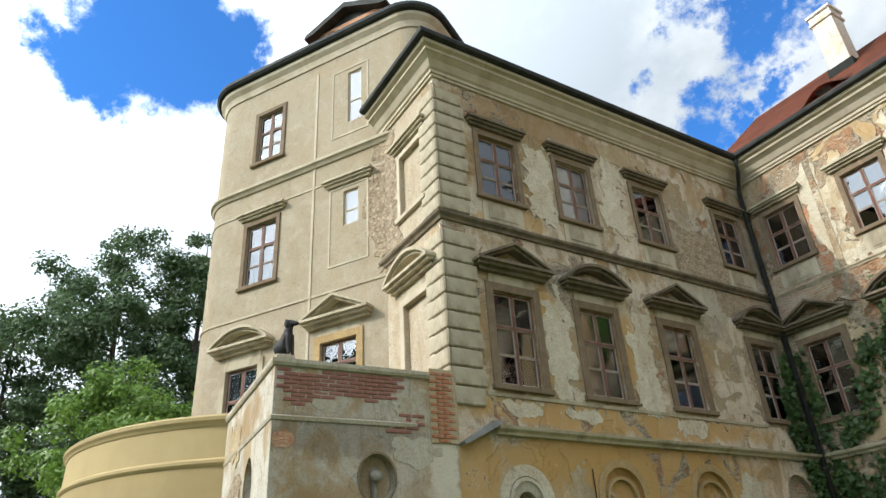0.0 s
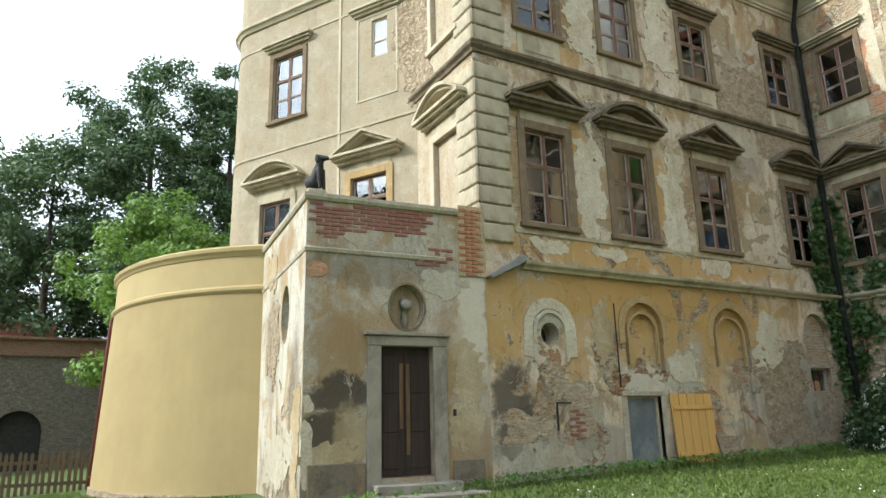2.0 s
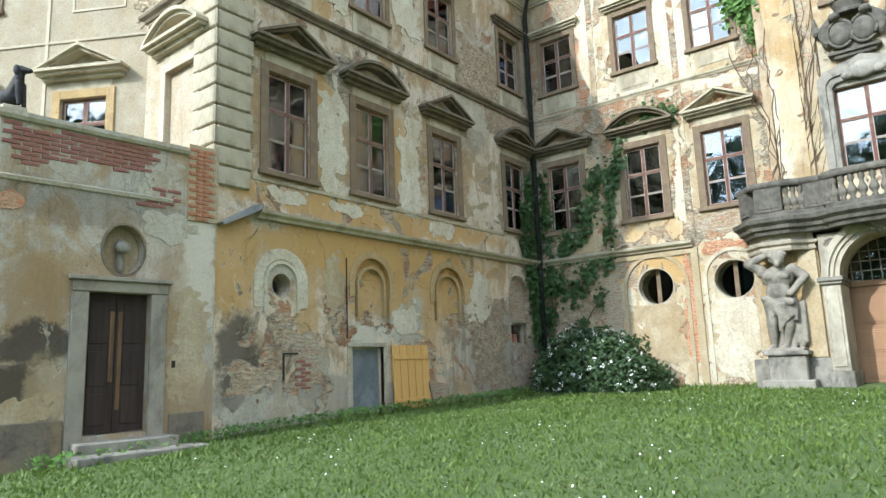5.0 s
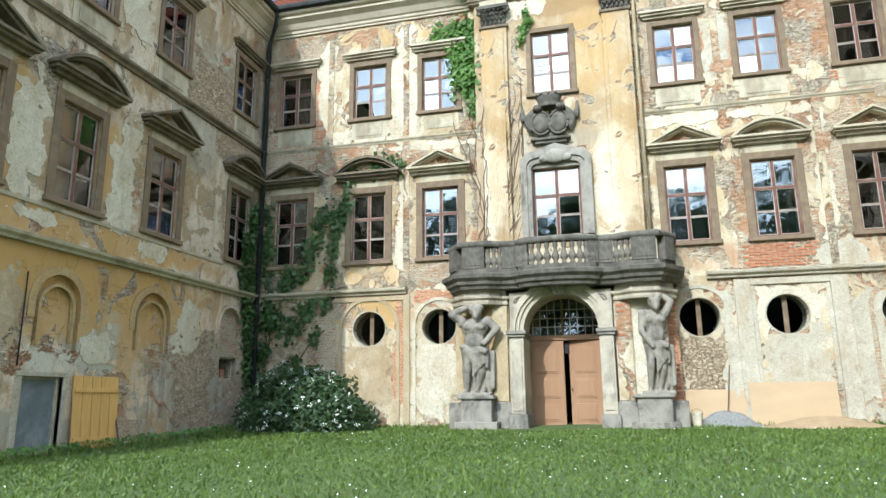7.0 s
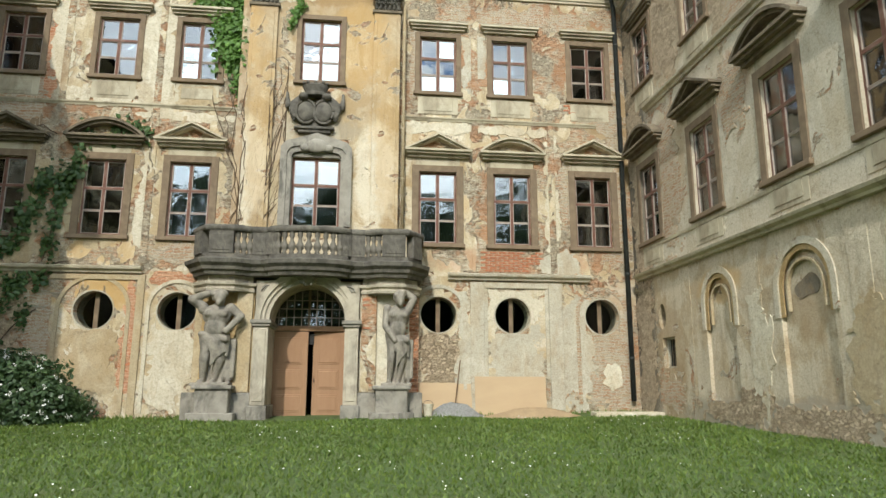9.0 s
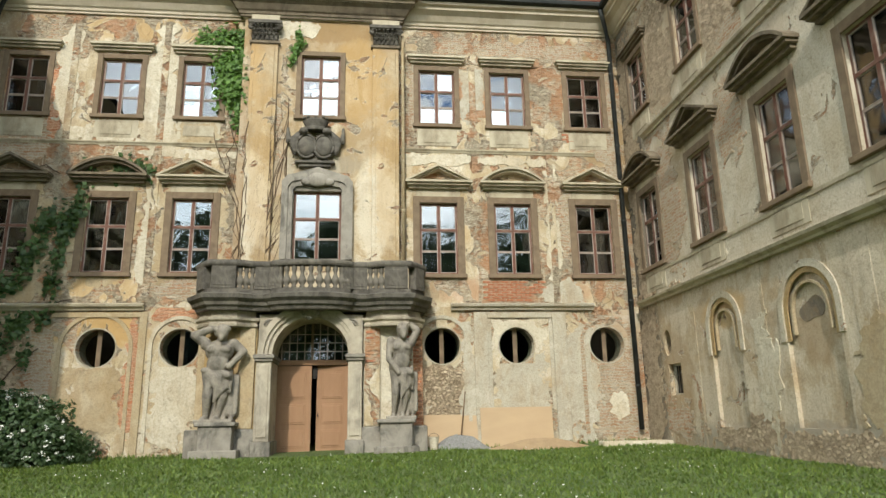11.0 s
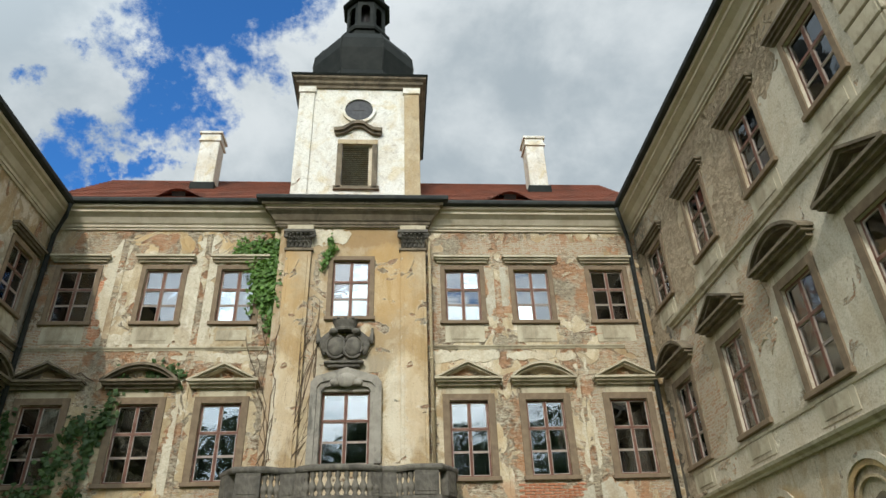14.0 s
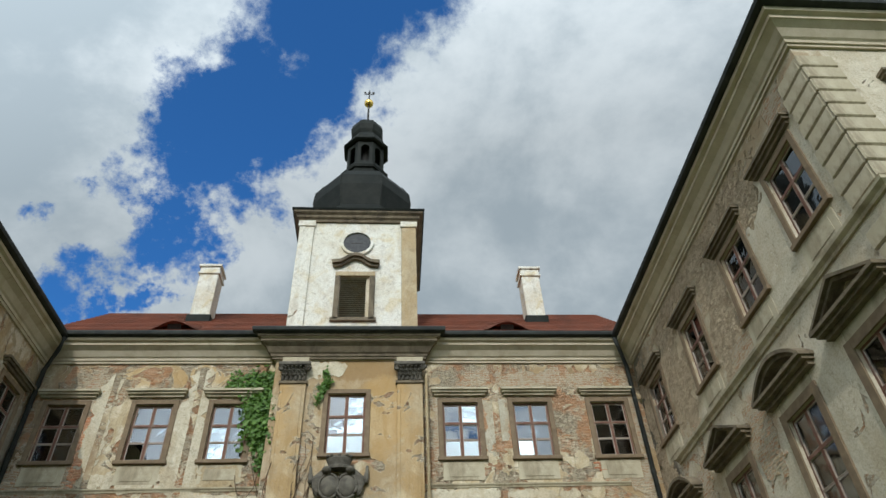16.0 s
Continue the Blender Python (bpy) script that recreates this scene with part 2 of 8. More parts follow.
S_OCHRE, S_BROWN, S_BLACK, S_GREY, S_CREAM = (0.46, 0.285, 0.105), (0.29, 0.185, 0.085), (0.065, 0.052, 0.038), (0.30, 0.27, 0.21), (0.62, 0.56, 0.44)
SP_W_UP = [(u, 6.95, 1.02, 1.55, S_BROWN, 0.68) for u in (8.84, 11.36, 14.22)] + [(8.84, 11.4, 0.98, 1.4, S_BROWN, 0.8), (11.36, 11.3, 0.9, 1.2, (0.36, 0.27, 0.16), 0.6), (14.22, 11.3, 0.9, 1.2, (0.36, 0.27, 0.16), 0.6)] + [(12.0, 5.14, 4.8, 0.30, S_OCHRE, 0.85), (9.75, 6.9, 0.32, 1.3, S_OCHRE, 0.8), (12.35, 6.8, 0.42, 1.1, S_OCHRE, 0.75),
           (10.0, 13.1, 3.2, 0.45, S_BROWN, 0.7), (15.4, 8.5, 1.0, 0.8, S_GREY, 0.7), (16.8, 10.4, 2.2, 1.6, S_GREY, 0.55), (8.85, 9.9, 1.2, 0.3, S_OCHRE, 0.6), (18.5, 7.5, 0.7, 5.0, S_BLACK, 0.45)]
SP_W_LOW = [(11.3, 3.7, 1.5, 0.95, S_OCHRE, 0.85), (14.2, 3.75, 1.3, 0.85, S_OCHRE, 0.85), (9.3, 3.3, 0.3, 1.4, S_OCHRE, 0.7), (12.4, 4.1, 3.6, 0.62, S_OCHRE, 0.9), (9.7, 4.2, 1.8, 0.45, S_OCHRE, 0.85), (7.55, 3.6, 0.55, 1.0, S_OCHRE, 0.85), (13.4, 2.9, 0.35, 1.5, S_OCHRE, 0.6), (15.2, 3.4, 0.3, 1.2, S_OCHRE, 0.6), (7.65, 1.7, 0.50, 0.95, S_BLACK, 0.85), (8.5, 1.85, 0.45, 0.4, S_BLACK, 0.6),
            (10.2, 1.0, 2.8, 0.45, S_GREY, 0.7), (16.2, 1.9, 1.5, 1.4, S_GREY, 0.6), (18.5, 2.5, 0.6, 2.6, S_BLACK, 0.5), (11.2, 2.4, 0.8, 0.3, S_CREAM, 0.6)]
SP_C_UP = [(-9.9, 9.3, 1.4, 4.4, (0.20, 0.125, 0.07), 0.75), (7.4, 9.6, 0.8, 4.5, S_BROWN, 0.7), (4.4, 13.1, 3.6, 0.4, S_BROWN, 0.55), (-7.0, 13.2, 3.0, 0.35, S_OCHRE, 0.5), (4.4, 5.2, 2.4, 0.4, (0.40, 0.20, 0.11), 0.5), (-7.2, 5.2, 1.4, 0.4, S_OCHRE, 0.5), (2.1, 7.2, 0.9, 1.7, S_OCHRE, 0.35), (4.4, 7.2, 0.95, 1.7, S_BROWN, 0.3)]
SP_C_MID = [(-1.4, 12.9, 2.6, 0.7, (0.33, 0.22, 0.11), 0.6), (0.5, 12.0, 0.6, 1.6, (0.36, 0.25, 0.13), 0.5), (-0.2, 10.0, 0.6, 0.9, (0.34, 0.24, 0.13), 0.5), (0.2, 7.6, 0.5, 1.4, S_CREAM, 0.5), (-3.2, 8.5, 0.8, 4.0, (0.34, 0.24, 0.15), 0.55), (-0.35, 11.7, 0.7, 1.5, S_OCHRE, 0.55), (-1.4, 13.4, 2.5, 0.45, S_BROWN, 0.7), (-2.6, 11.0, 0.5, 1.4, S_BROWN, 0.4), (0.5, 9.0, 0.4, 2.5, S_OCHRE, 0.35), (-1.4, 8.9, 1.2, 0.4, S_GREY, 0.5)]
SP_C_LOW = [(-7.2, 4.1, 1.2, 0.6, S_OCHRE, 0.85), (-8.7, 2.4, 0.5, 2.0, (0.40, 0.22, 0.13), 0.5), (-10.3, 2.6, 0.9, 2.4, S_BROWN, 0.6), (7.4, 2.6, 0.7, 2.2, (0.38, 0.25, 0.16), 0.5), (4.3, 1.4, 1.6, 0.5, S_GREY, 0.5)]
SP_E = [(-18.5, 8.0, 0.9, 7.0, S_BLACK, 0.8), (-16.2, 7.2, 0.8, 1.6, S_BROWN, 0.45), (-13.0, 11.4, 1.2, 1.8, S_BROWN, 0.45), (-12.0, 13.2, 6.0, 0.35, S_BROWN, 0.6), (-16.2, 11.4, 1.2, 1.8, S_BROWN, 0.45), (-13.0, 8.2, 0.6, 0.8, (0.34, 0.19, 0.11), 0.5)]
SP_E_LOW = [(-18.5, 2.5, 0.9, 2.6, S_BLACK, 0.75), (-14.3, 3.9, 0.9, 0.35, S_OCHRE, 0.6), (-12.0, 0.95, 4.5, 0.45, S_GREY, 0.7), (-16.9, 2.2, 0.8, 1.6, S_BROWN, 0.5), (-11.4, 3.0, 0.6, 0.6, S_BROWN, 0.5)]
SP_PORCH = [(0.62, 2.85, 0.48, 0.75, S_BROWN, 0.7), (0.70, 2.15, 0.62, 0.34, S_BLACK, 0.9), (0.40, 1.50, 0.40, 0.34, S_BLACK, 0.9), (0.85, 1.35, 0.35, 0.6, (0.36, 0.27, 0.15), 0.7), (0.55, 0.55, 0.75, 0.5, S_BLACK, 0.55), (3.1, 1.0, 0.6, 0.9, S_BROWN, 0.6), (3.2, 3.5, 0.35, 1.0, S_CREAM, 0.7), (1.3, 4.4, 1.6, 0.35, S_BLACK, 0.35), (2.7, 2.6, 0.4, 1.2, S_BROWN, 0.4)]
SP_PORCH_SIDE = [(3.8, 1.6, 0.5, 1.6, S_BLACK, 0.5), (1.6, 3.2, 0.7, 1.2, S_GREY, 0.7), (2.6, 0.6, 2.0, 0.5, S_BLACK, 0.45), (2.2, 5.1, 1.6, 0.3, S_BROWN, 0.5)]
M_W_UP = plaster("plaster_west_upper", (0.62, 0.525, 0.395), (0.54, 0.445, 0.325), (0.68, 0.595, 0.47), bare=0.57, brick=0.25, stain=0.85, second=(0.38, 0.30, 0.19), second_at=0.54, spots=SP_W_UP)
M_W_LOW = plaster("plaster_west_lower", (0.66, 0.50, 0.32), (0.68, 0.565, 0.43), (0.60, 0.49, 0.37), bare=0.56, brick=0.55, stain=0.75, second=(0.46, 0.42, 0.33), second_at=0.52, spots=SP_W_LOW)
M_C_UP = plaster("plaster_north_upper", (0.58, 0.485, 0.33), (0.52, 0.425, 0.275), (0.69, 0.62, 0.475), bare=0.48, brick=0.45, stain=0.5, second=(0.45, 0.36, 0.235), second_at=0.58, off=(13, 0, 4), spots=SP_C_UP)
M_C_MID = plaster("plaster_north_centre", (0.575, 0.485, 0.335), (0.51, 0.41, 0.27), (0.63, 0.55, 0.40), bare=0.62, brick=0.2, stain=0.8, off=(5, 0, 1), spots=SP_C_MID)
M_C_LOW = plaster("plaster_north_lower", (0.565, 0.485, 0.345), (0.51, 0.41, 0.255), (0.62, 0.555, 0.43), bare=0.515, brick=0.6, stain=0.5, off=(3, 0, 6), spots=SP_C_LOW)
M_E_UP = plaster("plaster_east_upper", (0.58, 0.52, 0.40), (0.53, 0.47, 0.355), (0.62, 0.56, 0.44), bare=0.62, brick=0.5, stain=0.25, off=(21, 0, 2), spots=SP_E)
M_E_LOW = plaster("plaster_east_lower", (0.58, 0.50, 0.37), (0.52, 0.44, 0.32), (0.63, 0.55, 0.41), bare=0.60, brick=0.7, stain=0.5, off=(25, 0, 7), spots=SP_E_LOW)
M_TOWER = plaster("plaster_tower", (0.40, 0.34, 0.24), (0.37, 0.31, 0.215), (0.43, 0.37, 0.27), bare=0.74, brick=0.3, stain=0.22, off=(31, 0, 3))
M_END = plaster("plaster_wing_end", (0.48, 0.405, 0.29), (0.45, 0.375, 0.265), (0.51, 0.445, 0.34), bare=0.64, brick=0.3, stain=0.3, off=(37, 0, 3))
M_ANNEX = plaster("plaster_porch", (0.45, 0.40, 0.32), (0.50, 0.43, 0.335), (0.40, 0.355, 0.285), bare=0.66, brick=0.6, stain=0.8, second=(0.46, 0.42, 0.33), second_at=0.60, off=(41, 0, 1), spots=SP_PORCH)
M_ANNEX_SIDE = plaster("plaster_porch_side", (0.55, 0.51, 0.42), (0.48, 0.44, 0.36), (0.60, 0.56, 0.47), bare=0.63, brick=0.1, stain=0.8, off=(47, 0, 1), spots=SP_PORCH_SIDE)
M_WHITE = plaster("plaster_clock_tower", (0.72, 0.70, 0.63), (0.68, 0.65, 0.56), (0.64, 0.56, 0.40), bare=0.68, brick=0.1, stain=0.25, off=(53, 0, 1))
M_YELLOW = simple("yellow_render", (0.42, 0.32, 0.155), (0.375, 0.285, 0.14), 0.7, 0.9, 0.25, dirt=(0.33, 0.25, 0.125), dirt_amount=0.5)
M_YELLOW_TRIM = simple("yellow_render_trim", (0.45, 0.35, 0.175), (0.41, 0.315, 0.16), 0.9, 0.9, 0.2)
M_TRIM = simple("plaster_trim", (0.50, 0.44, 0.32), (0.42, 0.36, 0.25), 2.2, 0.9, 0.5, dirt=(0.22, 0.18, 0.12), dirt_amount=0.7)
M_TRIM_DARK = simple("weathered_stone_trim", (0.21, 0.17, 0.115), (0.145, 0.115, 0.08), 3.0, 0.92, 0.6, dirt=(0.065, 0.055, 0.042), dirt_amount=0.7)
M_TRIM_LIGHT = simple("pale_trim", (0.56, 0.49, 0.37), (0.47, 0.40, 0.29), 2.0, 0.9, 0.4, dirt=(0.36, 0.29, 0.19), dirt_amount=0.5)
M_SURR = simple("window_surround_stone", (0.245, 0.18, 0.115), (0.18, 0.13, 0.085), 3.5, 0.9, 0.4, dirt=(0.13, 0.095, 0.065), dirt_amount=0.5)
M_STONE = simple("grey_sandstone", (0.33, 0.30, 0.245), (0.24, 0.215, 0.175), 3.0, 0.92, 0.7, dirt=(0.08, 0.075, 0.065), dirt_amount=0.75)
M_ENTAB = simple("pale_worn_sandstone", (0.50, 0.44, 0.335), (0.40, 0.345, 0.26), 2.6, 0.92, 0.6, dirt=(0.15, 0.135, 0.11), dirt_amount=0.55)
M_JAMB = simple("grey_door_surround", (0.36, 0.315, 0.245), (0.28, 0.245, 0.19), 3.0, 0.92, 0.5, dirt=(0.13, 0.11, 0.085), dirt_amount=0.6)
M_STONE_DARK = simple("blackened_sandstone", (0.15, 0.135, 0.11), (0.08, 0.072, 0.06), 3.5, 0.92, 0.8, dirt=(0.25, 0.22, 0.17), dirt_amount=0.45)
M_STATUE = simple("statue_stone", (0.32, 0.285, 0.225), (0.21, 0.185, 0.15), 3.0, 0.9, 0.6, dirt=(0.09, 0.082, 0.068), dirt_amount=0.7)
M_SASH = simple("red_brown_sash_paint", (0.17, 0.08, 0.055), (0.125, 0.06, 0.043), 6, 0.6, 0.3, dirt=(0.30, 0.22, 0.17), dirt_amount=0.4)
M_SASH_PALE = simple("worn_glazing_bar", (0.46, 0.40, 0.34), (0.36, 0.28, 0.23), 6, 0.7, 0.2)
M_DOOR = simple("brown_door_paint", (0.38, 0.225, 0.13), (0.335, 0.195, 0.11), 3, 0.6, 0.2, stretch=(1, 1, 0.2), dirt=(0.30, 0.17, 0.10), dirt_amount=0.4)
M_DOOR_DARK = simple("dark_old_door_wood", (0.035, 0.026, 0.022), (0.055, 0.038, 0.03), 5, 0.7, 0.4, stretch=(2, 1, 0.15))
M_DOOR_WORN = simple("worn_bare_door_wood", (0.20, 0.12, 0.06), (0.10, 0.06, 0.035), 7, 0.75, 0.4, stretch=(2, 1, 0.2))
M_PLANK = simple("fresh_pine_boards", (0.66, 0.40, 0.135), (0.58, 0.335, 0.105), 5, 0.6, 0.2, stretch=(3, 1, 0.25))
M_TIN = simple("dark_tin", (0.028, 0.03, 0.029), (0.05, 0.052, 0.047), 2.5, 0.6, 0.15, spec=0.1)
M_COPPER = simple("black_patinated_roof_metal", (0.011, 0.013, 0.011), (0.022, 0.024, 0.020), 1.6, 0.6, 0.15, spec=0.08)
M_ROOF = simple("red_clay_roof_tiles", (0.235, 0.085, 0.05), (0.175, 0.065, 0.04), 1.4, 0.85, 0.5, dirt=(0.11, 0.055, 0.038), dirt_amount=0.7)
M_GOLD = simple("gilded_ball", (0.85, 0.58, 0.16), (0.75, 0.5, 0.13), 4, 0.3, 0.0, metal=1.0)
# interior plaster darkened so that its colour carries the dimness of the rooms
M_INSIDE = simple("shade_darkened_room_plaster", (0.13, 0.115, 0.095), (0.09, 0.08, 0.065), 1.0, 0.9, 0.0)
M_CURTAIN = simple("grey_white_curtain", (0.62, 0.60, 0.56), (0.52, 0.50, 0.47), 4, 0.9, 0.1)
# real ironwork, and also the black sheets that stand for shade in openings
M_IRON_AND_SHADE = simple("black_iron_and_shade", (0.03, 0.03, 0.03), (0.05, 0.045, 0.04), 6, 0.6, 0.2, metal=0.4)
M_BRICKWALL = masonry("bared_brick", True, (1, 1, 1), 0.75)
M_BRICKWALL_RED = masonry("bared_red_brick", True, (1.25, 0.90, 0.78), 0.3)
M_RUBBLE = masonry("bared_rubble", False, (1.12, 1.02, 0.92), 0.75)
M_RUBBLE_DARK = masonry("dark_rubble_wall", False, (0.55, 0.55, 0.58), 0.2)
M_P_OCHRE = plaster("ochre_plaster", (0.48, 0.335, 0.155), (0.44, 0.31, 0.15), (0.52, 0.385, 0.20), bare=0.70, brick=0.3, stain=0.5, off=(61, 0, 1))
M_P_WHITE = plaster("white_plaster", (0.61, 0.55, 0.415), (0.55, 0.485, 0.36), (0.66, 0.605, 0.475), bare=0.74, brick=0.3, stain=0.3, off=(67, 0, 1))
M_P_GREY = plaster("grey_cement_plaster", (0.49, 0.445, 0.345), (0.43, 0.385, 0.295), (0.53, 0.485, 0.385), bare=0.80, brick=0.3, stain=0.3, off=(71, 0, 1))
M_P_DARK = plaster("soot_stained_plaster", (0.17, 0.145, 0.11), (0.22, 0.18, 0.13), (0.13, 0.11, 0.085), bare=0.72, brick=0.3, stain=0.4, off=(73, 0, 1))
M_P_TAN = plaster("tan_plaster", (0.46, 0.37, 0.235), (0.42, 0.33, 0.20), (0.50, 0.41, 0.27), bare=0.75, brick=0.3, stain=0.4, off=(79, 0, 1))


def glass_material(name, ior):
    m = bpy.data.materials.new(name)
    m.use_nodes = True
    nt = m.node_tree
    nt.nodes.remove(nt.nodes["Principled BSDF"])
    co = nd(nt, "ShaderNodeTexCoord").outputs["Object"]
    rnd = nd(nt, "ShaderNodeObjectInfo").outputs["Random"]
    bmp = nd(nt, "ShaderNodeBump", Height=noi(nt, scaled(nt, co, (1, 1, 1), (0, 0, 0)), 2.2, 2, 0.5, 0.4), Strength=0.14, Distance=0.03)
    tilt = nd(nt, "ShaderNodeCombineXYZ", X=mth(nt, "MULTIPLY", mth(nt, "SUBTRACT", rnd, 0.5), 0.03), Y=0.0, Z=mth(nt, "MULTIPLY", mth(nt, "SUBTRACT", mth(nt, "FRACT", mth(nt, "MULTIPLY", rnd, 7.31)), 0.5), 0.03)).outputs[0]
    askew = nd(nt, "ShaderNodeVectorMath", op="ADD", i0=bmp.outputs[0], i1=tilt).outputs[0]
    askew = nd(nt, "ShaderNodeVectorMath", op="NORMALIZE", i0=askew).outputs[0]
    gl = nd(nt, "ShaderNodeBsdfGlossy", Color=(0.95, 0.97, 1.0, 1), Roughness=0.01, Normal=askew)
    tr = nd(nt, "ShaderNodeBsdfTransparent", Color=(0.75, 0.80, 0.80, 1))
    fr = nd(nt, "ShaderNodeFresnel", IOR=ior)
    mx = nd(nt, "ShaderNodeMixShader", Fac=fr.outputs[0], i1=tr.outputs[0], i2=gl.outputs[0])
    nt.links.new(mx.outputs[0], nt.nodes["Material Output"].inputs[0])
    return m


M_GLASS = glass_material("window_glass", 2.2)
M_GLASS_DULL = glass_material("dull_window_glass", 1.3)


# ---- mesh helpers ----
def part(name, bm, material, parent=None, label="", m=None, smooth=False, recalc=True):
    if recalc:
        bmesh.ops.recalc_face_normals(bm, faces=bm.faces)
    me = bpy.data.meshes.new(name)
    bm.to_mesh(me)
    bm.free()
    me.materials.append(material)
    if smooth:
        me.polygons.foreach_set("use_smooth", [True] * len(me.polygons))
    ob = new(name, me)
    if parent is not None:
        ob.parent = parent
    if m is not None:
        ob.matrix_basis = m
    if label:
        ob["label"] = label
    return ob


def empty(name, m, label="", category="", group="", kind=""):
    ob = new(name)
    ob.empty_display_size = 0.2
    ob.matrix_basis = m
    return tagged(ob, label, category, group, kind)


def box(bm, x0, x1, y0, y1, z0, z1, bev=0.0):
    vs = [bm.verts.new((x, y, z)) for x in (x0, x1) for y in (y0, y1) for z in (z0, z1)]
    fs = [bm.faces.new([vs[i] for i in q]) for q in ((0, 1, 3, 2), (4, 6, 7, 5), (0, 4, 5, 1), (2, 3, 7, 6), (0, 2, 6, 4), (1, 5, 7, 3))]
    if bev:
        es = {e for f in fs for e in f.edges}
        bmesh.ops.bevel(bm, geom=list(es), offset=bev, segments=1, affect="EDGES")


def boxes(*args, bev=0.0):
    bm = bmesh.new()
    for a in args:
        box(bm, *a, bev=bev)
    return bm


def prism(bm, pts, y0, y1):
    """A solid whose outline lies in x and z, from depth y0 to y1."""
    a = [bm.verts.new((x, y0, z)) for x, z in pts]
    b = [bm.verts.new((x, y1, z)) for x, z in pts]
    bm.faces.new(a)
    bm.faces.new(b[::-1])
    n = len(pts)
    for i in range(n):
        bm.faces.new((a[i], b[i], b[(i + 1) % n], a[(i + 1) % n]))


def slab(bm, pts, z0, z1):
    """A solid whose outline lies in x and y, from height z0 to z1."""
    a = [bm.verts.new((x, y, z0)) for x, y in pts]
    b = [bm.verts.new((x, y, z1)) for x, y in pts]
    bm.faces.new(a)
    bm.faces.new(b)
    n = len(pts)
    for i in range(n):
        bm.faces.new((a[i], b[i], b[(i + 1) % n], a[(i + 1) % n]))


def ring_strip(bm, inner, outer, y0, y1):
    """A flat band between two outlines of the same count in x and z, from y0 (front) to y1."""
    n = len(inner)
    v = [[bm.verts.new((x, y, z)) for x, z in loop] for loop in (inner, outer) for y in (y0, y1)]
    for i in range(n - 1):
        j = i + 1
        bm.faces.new((v[0][i], v[0][j], v[2][j], v[2][i]))
        bm.faces.new((v[1][i], v[3][i], v[3][j], v[1][j]))
        bm.faces.new((v[0][i], v[1][i], v[1][j], v[0][j]))
        bm.faces.new((v[2][i], v[2][j], v[3][j], v[3][i]))
    for i in (0, n - 1):
        bm.faces.new((v[0][i], v[2][i], v[3][i], v[1][i]))


def moulding(bm, path, profile, closed=False):
    """A profile (outward, height) swept along a plan line; outward is to the right of its way."""
    n = len(path)
    rows = []
    for i in range(n):
        p = Vector(path[i])
        dirs = []
        if closed or i > 0:
            dirs.append((p - Vector(path[i - 1])).normalized())
        if closed or i < n - 1:
            dirs.append((Vector(path[(i + 1) % n]) - p).normalized())
        outs = [Vector((q.y, -q.x)) for q in dirs]
        o = sum(outs, Vector((0, 0))).normalized()
        o = o / max(0.35, o.dot(outs[0]))
        rows.append([bm.verts.new((p.x + o.x * w, p.y + o.y * w, z)) for w, z in profile])
    k = len(profile)
    for i in range(n if closed else n - 1):
        a, b = rows[i], rows[(i + 1) % n]
        for j in range(k):
            bm.faces.new((a[j], b[j], b[(j + 1) % k], a[(j + 1) % k]))
    if not closed:
        bm.faces.new(rows[0])
        bm.faces.new(rows[-1][::-1])


def lathe(bm, prof, n=12, c=(0, 0), turn=0.0, sq=1.0):
    rows = []
    for r, z in prof:
        rows.append([bm.verts.new((c[0] + r * math.cos(turn + math.tau * i / n), c[1] + sq * r * math.sin(turn + math.tau * i / n), z)) for i in range(n)])
    for a, b in zip(rows, rows[1:]):
        for i in range(n):
            bm.faces.new((a[i], a[(i + 1) % n], b[(i + 1) % n], b[i]))
    bm.faces.new(rows[0][::-1])
    bm.faces.new(rows[-1])


def tube(bm, pts, r, n=8):
    rows = []
    for i, p in enumerate(pts):
        p = Vector(p)
        d = (Vector(pts[min(i + 1, len(pts) - 1)]) - Vector(pts[max(i - 1, 0)])).normalized()
        s = d.cross(Vector((0.31, 0.17, 0.94)) if abs(d.z) < 0.9 else Vector((1, 0, 0))).normalized()
        t = d.cross(s)
        rr = r[i] if isinstance(r, (list, tuple)) else r
        rows.append([bm.verts.new(p + (s * math.cos(math.tau * k / n) + t * math.sin(math.tau * k / n)) * rr) for k in range(n)])
    for a, b in zip(rows, rows[1:]):
        for i in range(n):
            bm.faces.new((a[i], a[(i + 1) % n], b[(i + 1) % n], b[i]))
    bm.faces.new(rows[0][::-1])
    bm.faces.new(rows[-1])


def ball(bm, c, r, sub=2):
    m = Matrix.Translation(c) @ Matrix.Diagonal((*(r if isinstance(r, tuple) else (r, r, r)), 1))
    bmesh.ops.create_icosphere(bm, subdivisions=sub, radius=1.0, matrix=m)


def rect(x, z, w, h):
    return [(x - w / 2, z), (x + w / 2, z), (x + w / 2, z + h), (x - w / 2, z + h)]


def circle(x, z, r, n=28, rz=None):
    return [(x + r * math.cos(math.tau * i / n), z + (rz or r) * math.sin(math.tau * i / n)) for i in range(n)]


def arch(x, z0, w, top, n=14, rise=None):
    r = w / 2
    rise = rise or r
    return [(x - r, z0), (x + r, z0)] + [(x + r * math.cos(math.pi * i / n), top - rise + rise * math.sin(math.pi * i / n)) for i in range(n + 1)]


